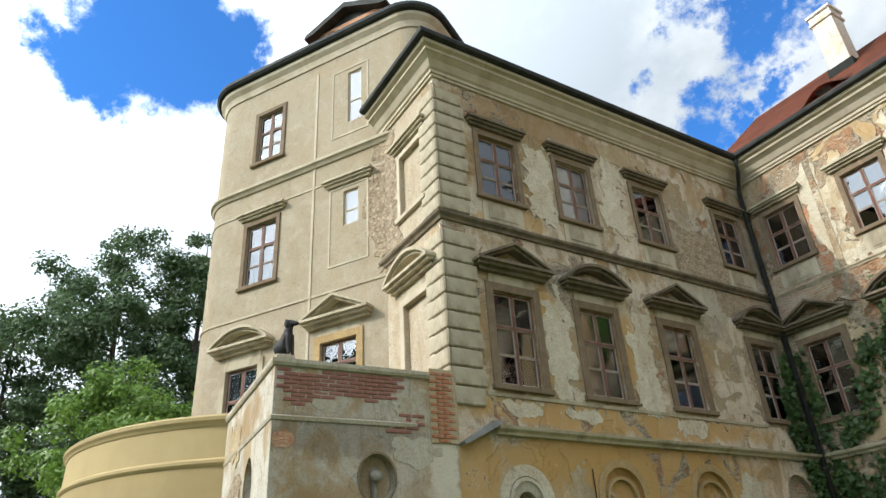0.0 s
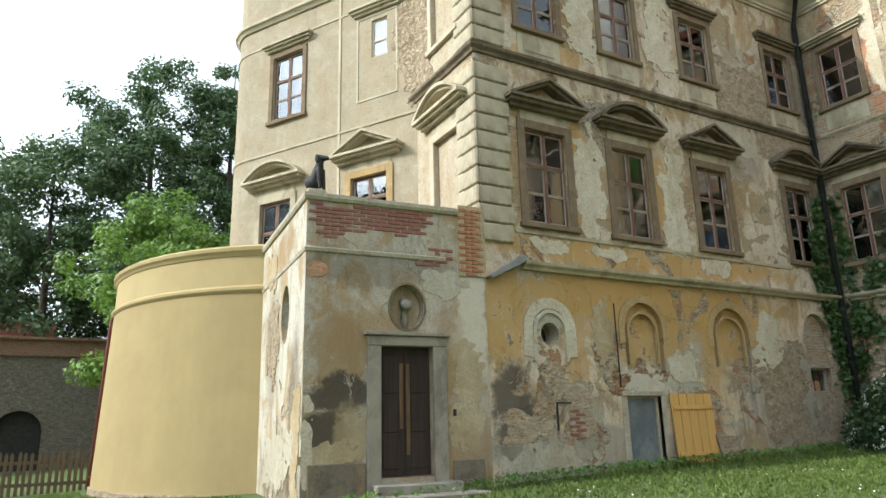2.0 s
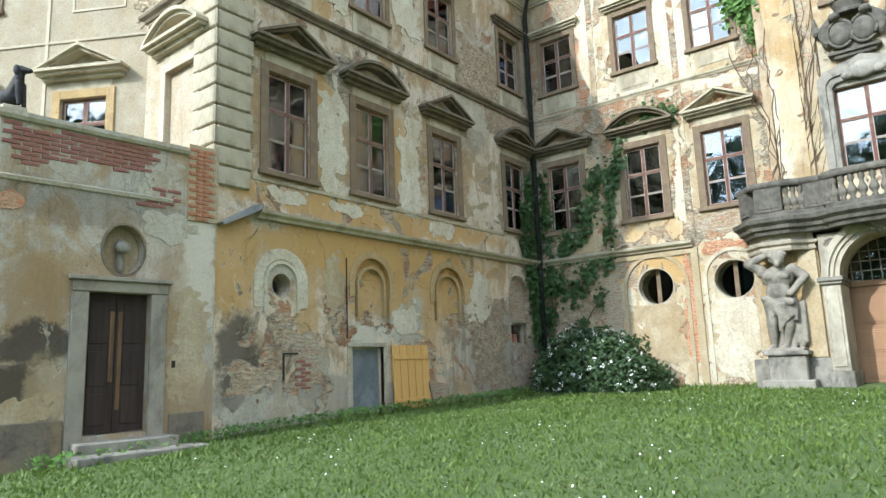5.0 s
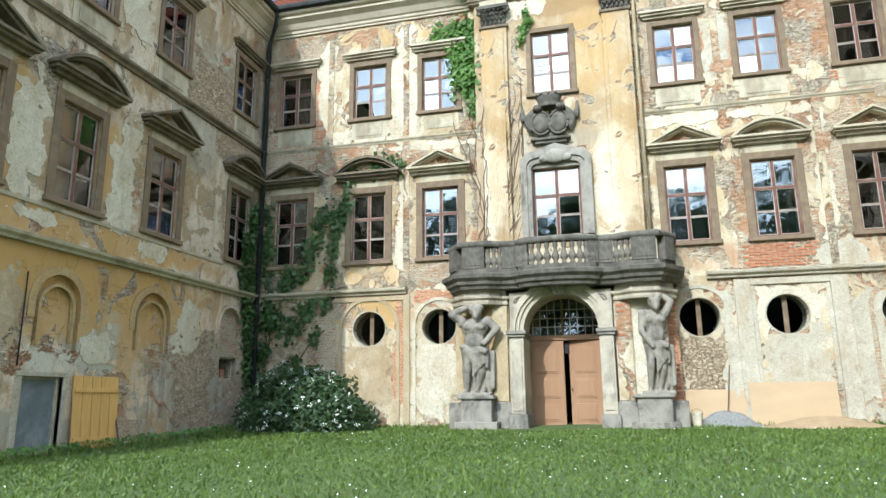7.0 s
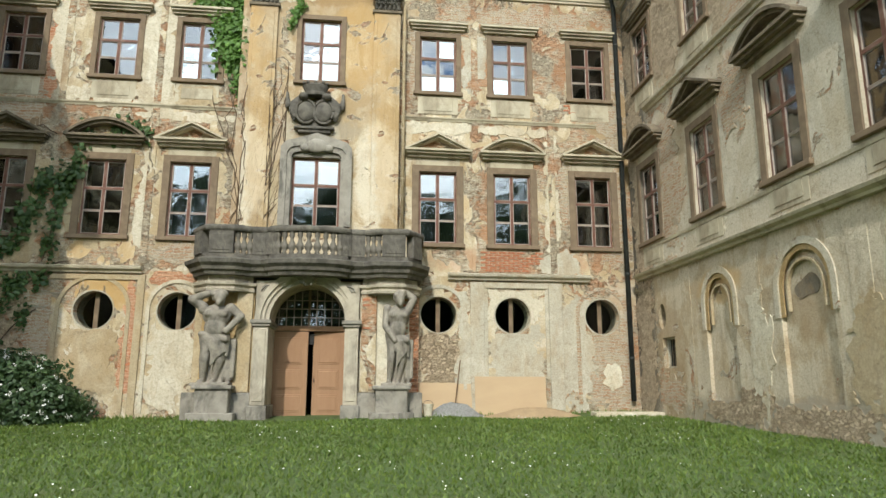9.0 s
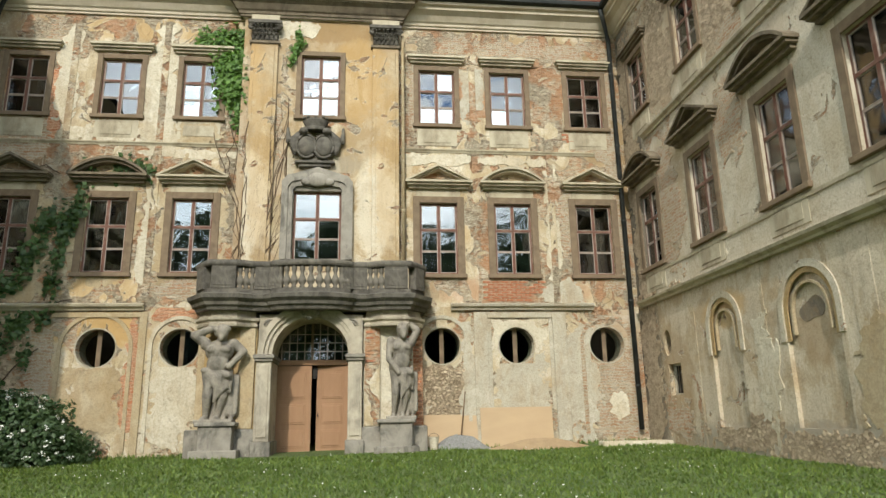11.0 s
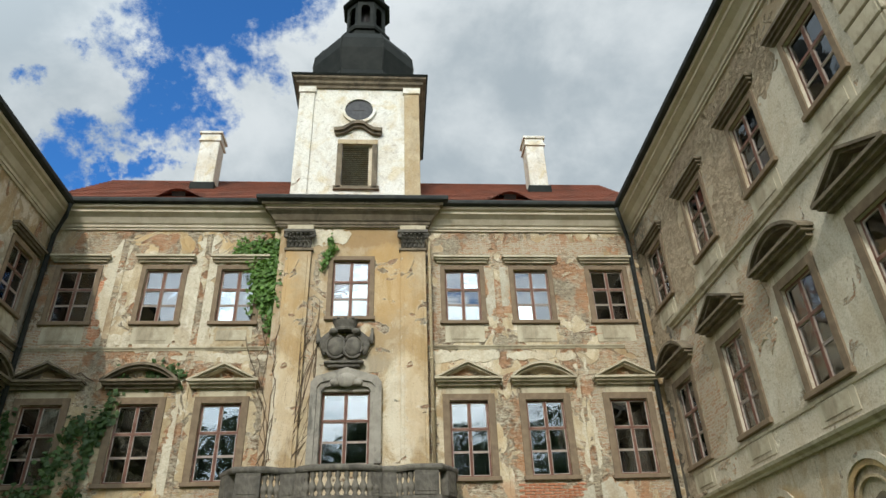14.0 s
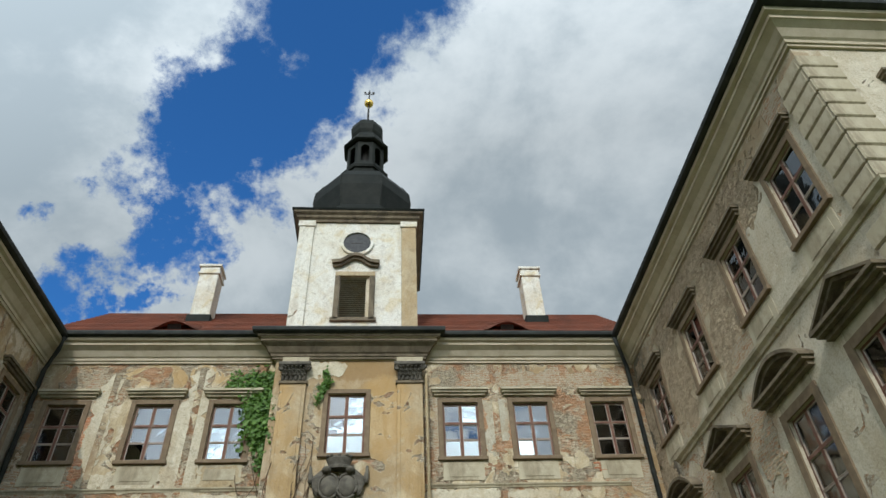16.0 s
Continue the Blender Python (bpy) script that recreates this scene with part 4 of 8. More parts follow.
def window_unit(name, w, h, top, label, m, transom=0.62, bars=True, curtain=None, surround=M_SURR, ped=M_TRIM_DARK, apron=False, sash=True, o=None, ped_scale=1.0):
    """A casement window: stone surround, sill, hood or pediment, painted sash with its panes."""
    win = empty(name, m, label, "window", kind="structure")
    o = o or (0.20 if top in ("tri", "seg") else 0.15)
    bm = boxes((-w / 2 - o, -w / 2, -0.045, 0.0, -0.10, h + o), (w / 2, w / 2 + o, -0.045, 0.0, -0.10, h + o), (-w / 2, w / 2, -0.045, 0.0, h, h + o), bev=0.008)
    part("surround", bm, surround, win)
    part("sill", boxes((-w / 2 - o - 0.04, w / 2 + o + 0.04, -0.10, 0.12, -0.12, -0.005), bev=0.012), surround, win)
    if apron:
        part("apron", boxes((-w / 2 - 0.05, w / 2 + 0.05, -0.02, 0.0, -0.72, -0.16), (-w / 2 + 0.12, w / 2 - 0.12, -0.035, -0.02, -0.62, -0.28), bev=0.006), M_TRIM, win)
    if top:
        z = h + (0.52 if top != "hood" else 0.26)
        bm = pediment(top, 2.15 if top != "hood" else 1.82)
        bmesh.ops.scale(bm, verts=bm.verts, vec=(ped_scale, ped_scale, ped_scale))
        bmesh.ops.translate(bm, verts=bm.verts, vec=(0, 0, z))
        part("pediment" if top != "hood" else "hood", bm, ped, win)
        if top != "hood":
            part("frieze", boxes((-w / 2 - 0.10, w / 2 + 0.10, -0.02, 0.0, h + 0.16, z - 0.10)), M_TRIM, win)
    if not sash:
        return win
    y0, y1, f = 0.07, 0.13, 0.055
    part("sash_frame", boxes((-w / 2, -w / 2 + f, y0, y1, 0, h), (w / 2 - f, w / 2, y0, y1, 0, h), (-w / 2 + f, w / 2 - f, y0, y1, 0, f), (-w / 2 + f, w / 2 - f, y0, y1, h - f, h)), M_SASH, win)
    zt = h * transom
    part("transom", boxes((-w / 2 + f, w / 2 - f, y0 - 0.02, y1, zt - 0.035, zt + 0.035)), M_SASH, win)
    part("mullion", boxes((-0.04, 0.04, y0 - 0.015, y1, f, zt - 0.035), (-0.04, 0.04, y0 - 0.015, y1, zt + 0.035, h - f)), M_SASH, win)
    cells = []
    for sx in (-1, 1):
        x0, x1 = sorted((sx * 0.04, sx * (w / 2 - f)))
        cells.append((x0, x1, zt + 0.035, h - f))
        if bars:
            zm = zt * 0.52
            part("glazing_bar", boxes((x0, x1, y0 + 0.012, y1 - 0.005, zm - 0.014, zm + 0.014)), M_SASH_PALE, win)
            cells += [(x0, x1, f, zm - 0.014), (x0, x1, zm + 0.014, zt - 0.035)]
        else:
            cells.append((x0, x1, f, zt - 0.035))
    for x0, x1, z0, z1 in cells:
        b = 0.016
        part("casement_edge", boxes((x0, x0 + b, y0 - 0.004, y0 + 0.03, z0, z1), (x1 - b, x1, y0 - 0.004, y0 + 0.03, z0, z1), (x0 + b, x1 - b, y0 - 0.004, y0 + 0.03, z0, z0 + b), (x0 + b, x1 - b, y0 - 0.004, y0 + 0.03, z1 - b, z1)), M_SASH_PALE, win)
        part("pane", boxes((x0 + b, x1 - b, y0 + 0.020, y0 + 0.024, z0 + b, z1 - b)), M_GLASS, win)
    if curtain:
        for x0, x1 in curtain:
            bm = bmesh.new()
            rows = []
            k = 26
            for i in range(k + 1):
                x = x0 + (x1 - x0) * i / k
                y = 0.40 + 0.035 * math.sin(i * 1.7) + 0.012 * math.sin(i * 4.1)
                rows.append((bm.verts.new((x, y, 0.02)), bm.verts.new((x, y * 0.97, h - 0.05))))
            for a, b in zip(rows, rows[1:]):
                bm.faces.new((a[0], b[0], b[1], a[1]))
            bmesh.ops.solidify(bm, geom=list(bm.faces), thickness=0.006)
            part("curtain", bm, M_CURTAIN, win)
    return win


L1 = "red-brown casement window under a {} stone pediment"
tri_c = window_unit("window_1", WW, H1, "tri", L1.format("triangular") + ", curtains inside", W @ pose(WIN_W[0], 0, SILL1), curtain=[(-0.5, -0.2), (0.22, 0.5)])
seg_c = window_unit("window_2", WW, H1, "seg", L1.format("segmental") + ", curtains inside", W @ pose(WIN_W[1], 0, SILL1), curtain=[(-0.5, -0.25), (0.05, 0.5)])
copy_thing(tri_c, W @ pose(WIN_W[2], 0, SILL1))
seg_p = window_unit("window_3", WW, H1, "seg", L1.format("segmental"), W @ pose(WIN_W[3], 0, SILL1))
tri_p = window_unit("window_4", WW, H1, "tri", L1.format("triangular"), C @ pose(WIN_C[0], 0, SILL1))
tri_l = window_unit("window_8", WW, H1, "tri", L1.format("pale triangular"), C @ pose(WIN_C[2], 0, SILL1), ped=M_TRIM, ped_scale=0.92)
seg_l = window_unit("window_9", WW, H1, "seg", L1.format("pale segmental"), C @ pose(WIN_C[4], 0, SILL1), ped=M_TRIM, ped_scale=0.92)
copy_thing(seg_p, C @ pose(WIN_C[1], 0, SILL1))
for u, src in zip((WIN_C[3], WIN_C[5]), (tri_l, tri_l)):
    copy_thing(src, C @ pose(u, 0, SILL1))
seg_e = window_unit("window_26", WW, H1, "seg", L1.format("segmental") + ", panel below", E @ pose(WIN_E[0], 0, SILL1), apron=True)
tri_e = window_unit("window_27", WW, H1, "tri", L1.format("triangular") + ", panel below", E @ pose(WIN_E[1], 0, SILL1), apron=True)
copy_thing(seg_e, E @ pose(WIN_E[2], 0, SILL1))
copy_thing(tri_e, E @ pose(WIN_E[3], 0, SILL1))
hood = window_unit("window_5", WW, H2, "hood", "red-brown casement window under a straight stone hood", W @ pose(WIN_W[0], 0, SILL2), apron=True)
for u in WIN_W[1:]:
    copy_thing(hood, W @ pose(u, 0, SILL2))
for u in WIN_E:
    copy_thing(hood, E @ pose(u, 0, SILL2))
hood_l = window_unit("window_19", WW, H2, "hood", "red-brown casement window under a pale plaster hood", C @ pose(WIN_C[0], 0, SILL2), apron=True, ped=M_TRIM)
for u in WIN_C[1:]:
    copy_thing(hood_l, C @ pose(u, 0, SILL2))
copy_thing(hood, END @ pose(10.3, 0, SILL2))
copy_thing(hood, END @ pose(12.7, 0, SILL2))
copy_thing(tri_p, END @ pose(10.3, 0, SILL1))
copy_thing(tri_p, END @ pose(12.7, 0, SILL1))
window_unit("window_6", 1.16, 1.98, None, "red-brown casement window in a plain stone surround", CB @ pose(XC, 0, 10.42))
# centre window over the balcony, with a carved surround
wc = window_unit("window_7", 1.36, 2.05, None, "tall red-brown balcony window in a carved grey stone surround", CB @ pose(XC, 0, 6.0), transom=0.60, surround=M_STONE)
bm = bmesh.new()
ins = [(-0.70, 0.0), (-0.70, 2.05), (-0.62, 2.16), (-0.30, 2.22), (0.0, 2.24), (0.30, 2.22), (0.62, 2.16), (0.70, 2.05), (0.70, 0.0)]
out = [(-0.98, 0.0), (-0.98, 2.28), (-0.84, 2.46), (-0.62, 2.52), (0.0, 2.72), (0.62, 2.52), (0.84, 2.46), (0.98, 2.28), (0.98, 0.0)]
ring_strip(bm, ins, out, -0.13, 0.0)
mid_o = [(a[0] * 0.55 + b[0] * 0.45, a[1] * 0.55 + b[1] * 0.45) for a, b in zip(ins, out)]
ring_strip(bm, mid_o, [(x * 1.03, z * 1.012) for x, z in out], -0.18, -0.12)
part("carved_surround", bm, M_STONE, wc)
bm = bmesh.new()
ball(bm, (0, -0.16, 2.36), (0.30, 0.10, 0.22), 3)
for s in (-1, 1):
    ball(bm, (s * 0.32, -0.15, 2.30), (0.16, 0.08, 0.12), 2)
part("carved_shell", bm, M_STONE, wc, smooth=True)

# ---- oculi and niches ----
def oculus(name, m, r, label, ring=M_P_WHITE, flaps=True):
    win = empty(name, m, label, "window", kind="structure")
    bm = bmesh.new()
    n = 40
    c1 = [(r * math.cos(math.tau * i / n), r * math.sin(math.tau * i / n)) for i in range(n + 1)]
    ring_strip(bm, c1, [(x * 1.07, z * 1.07) for x, z in c1], -0.012, 0.2)
    part("rim", bm, M_P_GREY, win)
    if flaps:
        part("window_bar", boxes((-0.06, 0.06, 0.24, 0.30, -r, r)), M_SURR, win)
        for s in (-1, 1):
            bm = bmesh.new()
            k = 12
            pts = [(s * 0.061, -r * 0.99)] + [(s * max(0.061, r * math.cos(-math.pi / 2 + math.pi * i / k)), r * math.sin(-math.pi / 2 + math.pi * i / k)) for i in range(1, k)] + [(s * 0.061, r * 0.99)]
            prism(bm, pts if s > 0 else pts[::-1], 0.262, 0.268)
            part("pane", bm, M_GLASS_DULL, win)
    return win


for i, x in enumerate(OCULI):
    oculus("window_%d" % (10 + i), C @ pose(x, 0, 3.60), 0.51, "round window with a grey plaster rim and an upright bar")
oculus("window_15", W @ pose(8.64, 0, 3.31), 0.235, "small round window in a white plaster ring", flaps=False)
# added black sheet: stands for the dark depth behind the small round window
part("dark_backing", boxes((8.3, 9.0, 0.45, 0.5, 2.95, 3.65)), M_IRON_AND_SHADE, wall_west_base)


def arch_ring(wall, x, z0, w, top, band, proud, material, name="arch_band"):
    r = w / 2
    zc = top - r
    n = 18
    inner = [(x + r, z0)] + [(x + r * math.cos(math.pi * i / n), zc + r * math.sin(math.pi * i / n)) for i in range(n + 1)] + [(x - r, z0)]
    R = r + band
    outer = [(x + R, z0)] + [(x + R * math.cos(math.pi * i / n), zc + R * math.sin(math.pi * i / n)) for i in range(n + 1)] + [(x - R, z0)]
    bm = bmesh.new()
    ring_strip(bm, inner, outer, -proud, 0.004)
    return part(name, bm, material, wall)


def niche_back(wall, x, z0, w, top, depth, material):
    bm = bmesh.new()
    prism(bm, arch(x, z0 - 0.02, w + 0.03, top + 0.015), depth, depth + 0.12)
    return part("niche_back", bm, material, wall)


for nwl in NICHE_W[1:3]:
    niche_back(wall_west_base, *nwl, 0.11, M_W_LOW)
    arch_ring(wall_west_base, nwl[0], 3.2, nwl[2], nwl[3], 0.17, 0.03, M_P_OCHRE)
    arch_ring(wall_west_base, nwl[0], 2.75, nwl[2] - 0.34, nwl[3] - 0.25, 0.06, -0.09, M_P_OCHRE)
niche_back(wall_west_base, *NICHE_W[3], 0.14, M_BRICKWALL)
arch_ring(wall_west_base, 17.64, 3.0, 1.10, 4.22, 0.12, 0.02, M_W_LOW)
arch_ring(wall_west_base, 8.64, 2.75, 0.74, 3.74, 0.07, 0.05, M_P_WHITE)
arch_ring(wall_west_base, 8.64, 2.85, 0.90, 3.84, 0.22, 0.03, M_P_WHITE)
for nwl in NICHE_E:
    niche_back(wall_east_base, *nwl, 0.09, M_E_LOW)
    arch_ring(wall_east_base, nwl[0], 2.9, nwl[2], nwl[3], 0.14, 0.03, M_E_UP)
    arch_ring(wall_east_base, nwl[0], 2.9, nwl[2] - 0.22, nwl[3] - 0.11, 0.108, -0.03, M_P_OCHRE)
    arch_ring(wall_east_base, nwl[0], 3.0, nwl[2] - 0.5, nwl[3] - 0.3, 0.05, -0.075, M_P_TAN)
for u in (-15.9, -12.95, -9.9):
    part("lesene", boxes((u - 0.25, u + 0.25, -0.014, 0.0, 0.4, 4.6), bev=0.005), M_E_LOW, wall_east_base)
# panels of the north ground floor
arch_ring(wall_north_base, -7.18, 0.9, 1.72, 4.46, 0.10, 0.04, M_P_TAN)
arch_ring(wall_north_base, -5.02, 0.9, 1.40, 4.36, 0.10, 0.04, M_P_WHITE)
arch_ring(wall_north_base, 2.14, 1.4, 1.40, 4.36, 0.10, 0.03, M_P_GREY)
arch_ring(wall_north_base, 4.28, 3.45, 1.22, 4.20, 0.13, 0.02, M_P_WHITE)
arch_ring(wall_north_base, 6.95, 1.1, 1.36, 4.35, 0.12, 0.02, M_BRICKWALL)
part("panel_frame", boxes((3.05, 3.45, -0.05, 0, 0.95, 4.55), (5.35, 5.75, -0.05, 0, 0.95, 4.55), (3.45, 5.35, -0.05, 0, 4.38, 4.55), (3.45, 3.56, -0.02, 0, 1.8, 4.38), (5.24, 5.35, -0.02, 0, 1.8, 4.38), bev=0.008), M_P_GREY, wall_north_base)
part("panel_frame", boxes((-8.36, -6.06, -0.05, 0, 4.42, 4.56), (-6.10, -5.90, -0.045, 0, 0.8, 4.58), bev=0.008), M_P_TAN, wall_north_base)
for x in (-8.6, -6.02, 3.22, 5.55):
    w_ = wall_north_left if x < 0 else wall_north_right
    part("lesene", boxes((x - 0.10, x + 0.10, -0.03, 0, 4.84, 13.55), bev=0.008), M_C_UP, w_)

# small openings of the base walls
def small_opening(name, m, w, h, label, bars=0, back=M_INSIDE):
    ob = empty(name, m, label, "window", kind="structure")
    part("window_frame", boxes((-w / 2, -w / 2 + 0.05, 0.12, 0.2, 0, h), (w / 2 - 0.05, w / 2, 0.12, 0.2, 0, h), (-w / 2 + 0.05, w / 2 - 0.05, 0.12, 0.2, 0, 0.05), (-w / 2 + 0.05, w / 2 - 0.05, 0.12, 0.2, h - 0.05, h)), M_P_GREY, ob)
    for i in range(bars):
        x = -w / 2 + 0.05 + (w - 0.1) * (i + 1) / (bars + 1)
        bm = bmesh.new()
        tube(bm, [(x, 0.15, 0.05), (x, 0.15, h - 0.05)], 0.012, 6)
        part("bar", bm, M_IRON_AND_SHADE, ob)
    return ob


cel = small_opening("window_16", W @ pose(11.10, 0, 0.60), 1.0, 1.46, "low cellar opening with a grey frame and dusty glass")
part("pane", boxes((-0.45, 0.45, 0.155, 0.16, 0.05, 1.41)), simple("dusty_glass", (0.13, 0.15, 0.16), (0.20, 0.22, 0.22), 2.0, 0.35, 0.0, dirt=(0.32, 0.33, 0.32), dirt_amount=0.6), cel)
part("stone_jamb", boxes((-0.66, -0.5, -0.02, 0.1, -0.1, 1.46), (0.5, 0.62, -0.02, 0.1, -0.1, 1.46), (-0.66, 0.62, -0.03, 0.1, 1.46, 1.56), bev=0.012), M_P_GREY, cel)
sw = small_opening("window_17", W @ pose(17.58, 0, 2.13), 0.86, 0.64, "small square window with a grey plaster surround", bars=2)
part("brick_infill", boxes((-0.10, 0.30, 0.25, 0.35, 0.0, 0.32)), M_BRICKWALL_RED, sw)
# added black sheet for the shade inside the two small east openings
part("dark_backing", boxes((-17.6, -16.5, 0.45, 0.5, 1.9, 3.9)), M_IRON_AND_SHADE, wall_east_base)
small_opening("window_18", E @ pose(-17.0, 0, 2.08), 0.72, 0.8, "small square window with iron bars", bars=4)
bm = bmesh.new()
prism(bm, [(x + 0.05 * math.sin(9 * z), z + 0.04 * math.sin(11 * x)) for x, z in circle(-11.35, 3.42, 0.36, rz=0.20)], 0.078, 0.092)
part("bared_spot", bm, M_P_DARK, wall_east_base)

# ---- portal, balcony and figures ----
portal = empty("portal", pose(0, 0, 1.6) @ Matrix.Diagonal((0.962, 0.962, 0.962, 1)) @ pose(0, 0, -1.6) @ C, "arched grey stone portal below a balcony", "portal", kind="structure")
for x0, x1 in ((-2.92, -2.52), (-0.48, -0.10)):
    part("jamb", boxes((x0, x1, -0.34, 1.0, 1.10, 3.18), (x0 + 0.06, x1 - 0.06, -0.37, -0.34, 1.2, 3.1), bev=0.015), M_ENTAB, portal)
    part("jamb_foot", boxes((x0 - 0.06, x1 + 0.06, -0.42, 1.0, 0.55, 1.10), bev=0.02), M_STONE, portal)
    part("impost", boxes((x0 - 0.04, x1 + 0.04, -0.40, 1.0, 3.18, 3.26), (x0 - 0.08, x1 + 0.08, -0.45, 1.0, 3.26, 3.36), bev=0.012), M_STONE, portal)
bm = bmesh.new()
for r0, r1, y in ((1.02, 1.14, -0.26), (1.14, 1.24, -0.32), (1.24, 1.40, -0.38)):
    n = 24
    ring_strip(bm, [(-1.5 + r0 * math.cos(math.pi * i / n), 3.36 + r0 * math.sin(math.pi * i / n)) for i in range(n + 1)], [(-1.5 + r1 * math.cos(math.pi * i / n), 3.36 + r1 * math.sin(math.pi * i / n)) for i in range(n + 1)], y, 1.0)
part("archivolt", bm, M_ENTAB, portal)
bm = bmesh.new()
for s in (-1, 1):
    pts = [(-1.5 + s * 1.40, 3.40), (-1.5 + s * 1.40, 4.44), (-1.5, 4.44), (-1.5, 4.42)]
    arcp = [(-1.5 + s * 1.38 * math.sin(math.pi / 2 * i / 10), 3.36 + 1.05 * math.cos(math.pi / 2 * i / 10)) for i in range(11)]
    prism(bm, pts[:3] + arcp, -0.24, 0.72)
part("spandrel", bm, M_ENTAB, portal)
for s in (-1, 1):
    bm = bmesh.new()
    pts = [(-1.5 + s * (1.10 + 0.17 * (1 - i / 22) * math.cos(i * 0.62)), -0.27, 4.16 + 0.17 * (1 - i / 22) * math.sin(i * 0.62)) for i in range(21)]
    tube(bm, pts, 0.032, 6)
    part("scroll", bm, M_STONE, portal)
bm = bmesh.new()
ball(bm, (-1.53, -0.46, 4.60), (0.19, 0.14, 0.23), 3)
for i in range(11):
    a = math.tau * i / 11
    ball(bm, (-1.53 + 0.22 * math.cos(a), -0.40, 4.60 + 0.25 * math.sin(a)), (0.085, 0.08, 0.085), 2)
ball(bm, (-1.53, -0.59, 4.57), (0.05, 0.05, 0.08), 2)
part("keystone", bm, M_STATUE, portal, "carved keystone", smooth=True)

door = empty("door_1", C @ pose(-1.5, 0.35, 0.76), "brown panelled double door with one leaf ajar under a fanlight", "door", kind="structure")


def door_leaf(parent, m, w, h, material):
    leaf = part("leaf", boxes((0, w, 0, 0.06, 0, h)), material, parent, m=m)
    for z0, z1 in ((0.14, 0.62), (0.76, 1.30), (1.44, 2.18)):
        part("panel", boxes((0.14, w - 0.14, -0.018, 0, z0, z1), (0.19, w - 0.19, -0.034, -0.018, z0 + 0.05, z1 - 0.05), bev=0.008), material, leaf)
    return leaf


lf = door_leaf(door, pose(-1.0, 0, 0), 1.0, 2.34, M_DOOR)
rl = door_leaf(door, pose(0.14, 0.16, 0, 0, 0, -10), 0.88, 2.34, M_DOOR)
bm = bmesh.new()
tube(bm, [(0.06, -0.06, 1.05), (0.06, -0.09, 1.0), (0.06, -0.06, 0.95)], 0.014, 6)
part("door_handle", bm, M_IRON_AND_SHADE, rl)
part("transom", boxes((-1.01, 1.01, -0.04, 0.10, 2.36, 2.50), bev=0.012), M_DOOR, door)
fan = part("fanlight_frame", boxes((-0.035, 0.035, -0.01, 0.05, 2.50, 3.58)), M_SURR, door)
bm = bmesh.new()
for i in range(-4, 5):
    if i:
        x = i * 0.21
        box(bm, x - 0.012, x + 0.012, 0.0, 0.03, 2.50, 2.60 + math.sqrt(max(0.02, 1.0 - x * x)) - 0.01)
for z in (2.74, 2.98, 3.22):
    w_ = math.sqrt(max(0.05, 1.0 - (z - 2.60) ** 2))
    box(bm, -w_, w_, 0.001, 0.029, z - 0.012, z + 0.012)
part("muntin", bm, M_SASH_PALE, fan)
bm = bmesh.new()
prism(bm, [(math.cos(math.pi * i / 20), 2.60 + math.sin(math.pi * i / 20)) for i in range(21)] + [(-1.0, 2.51), (1.0, 2.51)], 0.035, 0.04)
part("pane", bm, M_GLASS, fan)
part("threshold", boxes((-1.25, 1.25, -0.75, 0.05, -0.12, 0.0), bev=0.02), M_P_GREY, door)

balcony = empty("balcony", C, "curved blackened stone balcony with balusters", "balcony", kind="structure")
bow = [(-1.45 - 1.05 * math.cos(math.pi * i / 10), -1.18 - 0.36 * math.sin(math.pi * i / 10)) for i in range(11)]
BPATH = [(-4.50, -0.05), (-4.46, -0.80), (-4.05, -1.38), (-3.30, -1.38), (-2.95, -1.18)] + bow + [(0.05, -1.18), (0.40, -1.38), (1.15, -1.38), (1.56, -0.80), (1.60, -0.05)]
bm = bmesh.new()
moulding(bm, BPATH, [(-0.55, 4.42), (0.0, 4.42), (0.03, 4.50), (0.10, 4.54), (0.12, 4.62), (0.22, 4.70), (0.24, 4.80), (0.06, 4.86), (-0.55, 4.86)])
part("cornice", bm, M_STONE_DARK, balcony)
part("deck", boxes((-4.3, 1.4, -0.95, 0.0, 4.50, 4.80)), M_STONE, balcony)
bm = bmesh.new()
moulding(bm, BPATH, [(-0.14, 4.862), (0.02, 4.862), (0.02, 4.97), (-0.14, 4.97)])
part("plinth", bm, M_STONE_DARK, balcony)
bm = bmesh.new()
moulding(bm, BPATH, [(-0.17, 5.57), (0.05, 5.57), (0.08, 5.62), (0.08, 5.68), (0.03, 5.73), (-0.14, 5.73), (-0.19, 5.66)])
part("handrail", bm, M_STONE_DARK, balcony)
BAL = [(0.055, 4.97), (0.055, 5.01), (0.035, 5.04), (0.075, 5.12), (0.085, 5.18), (0.06, 5.26), (0.035, 5.34), (0.035, 5.40), (0.06, 5.46), (0.05, 5.50), (0.055, 5.57)]
bm = bmesh.new()
lathe(bm, [(r * 1.3, z) for r, z in BAL], 10)
first = part("baluster", bm, M_STONE_DARK, balcony, smooth=True)


def along(a, b, n):
    return [(a[0] + (b[0] - a[0]) * (i + 0.5) / n, a[1] + (b[1] - a[1]) * (i + 0.5) / n) for i in range(n)]


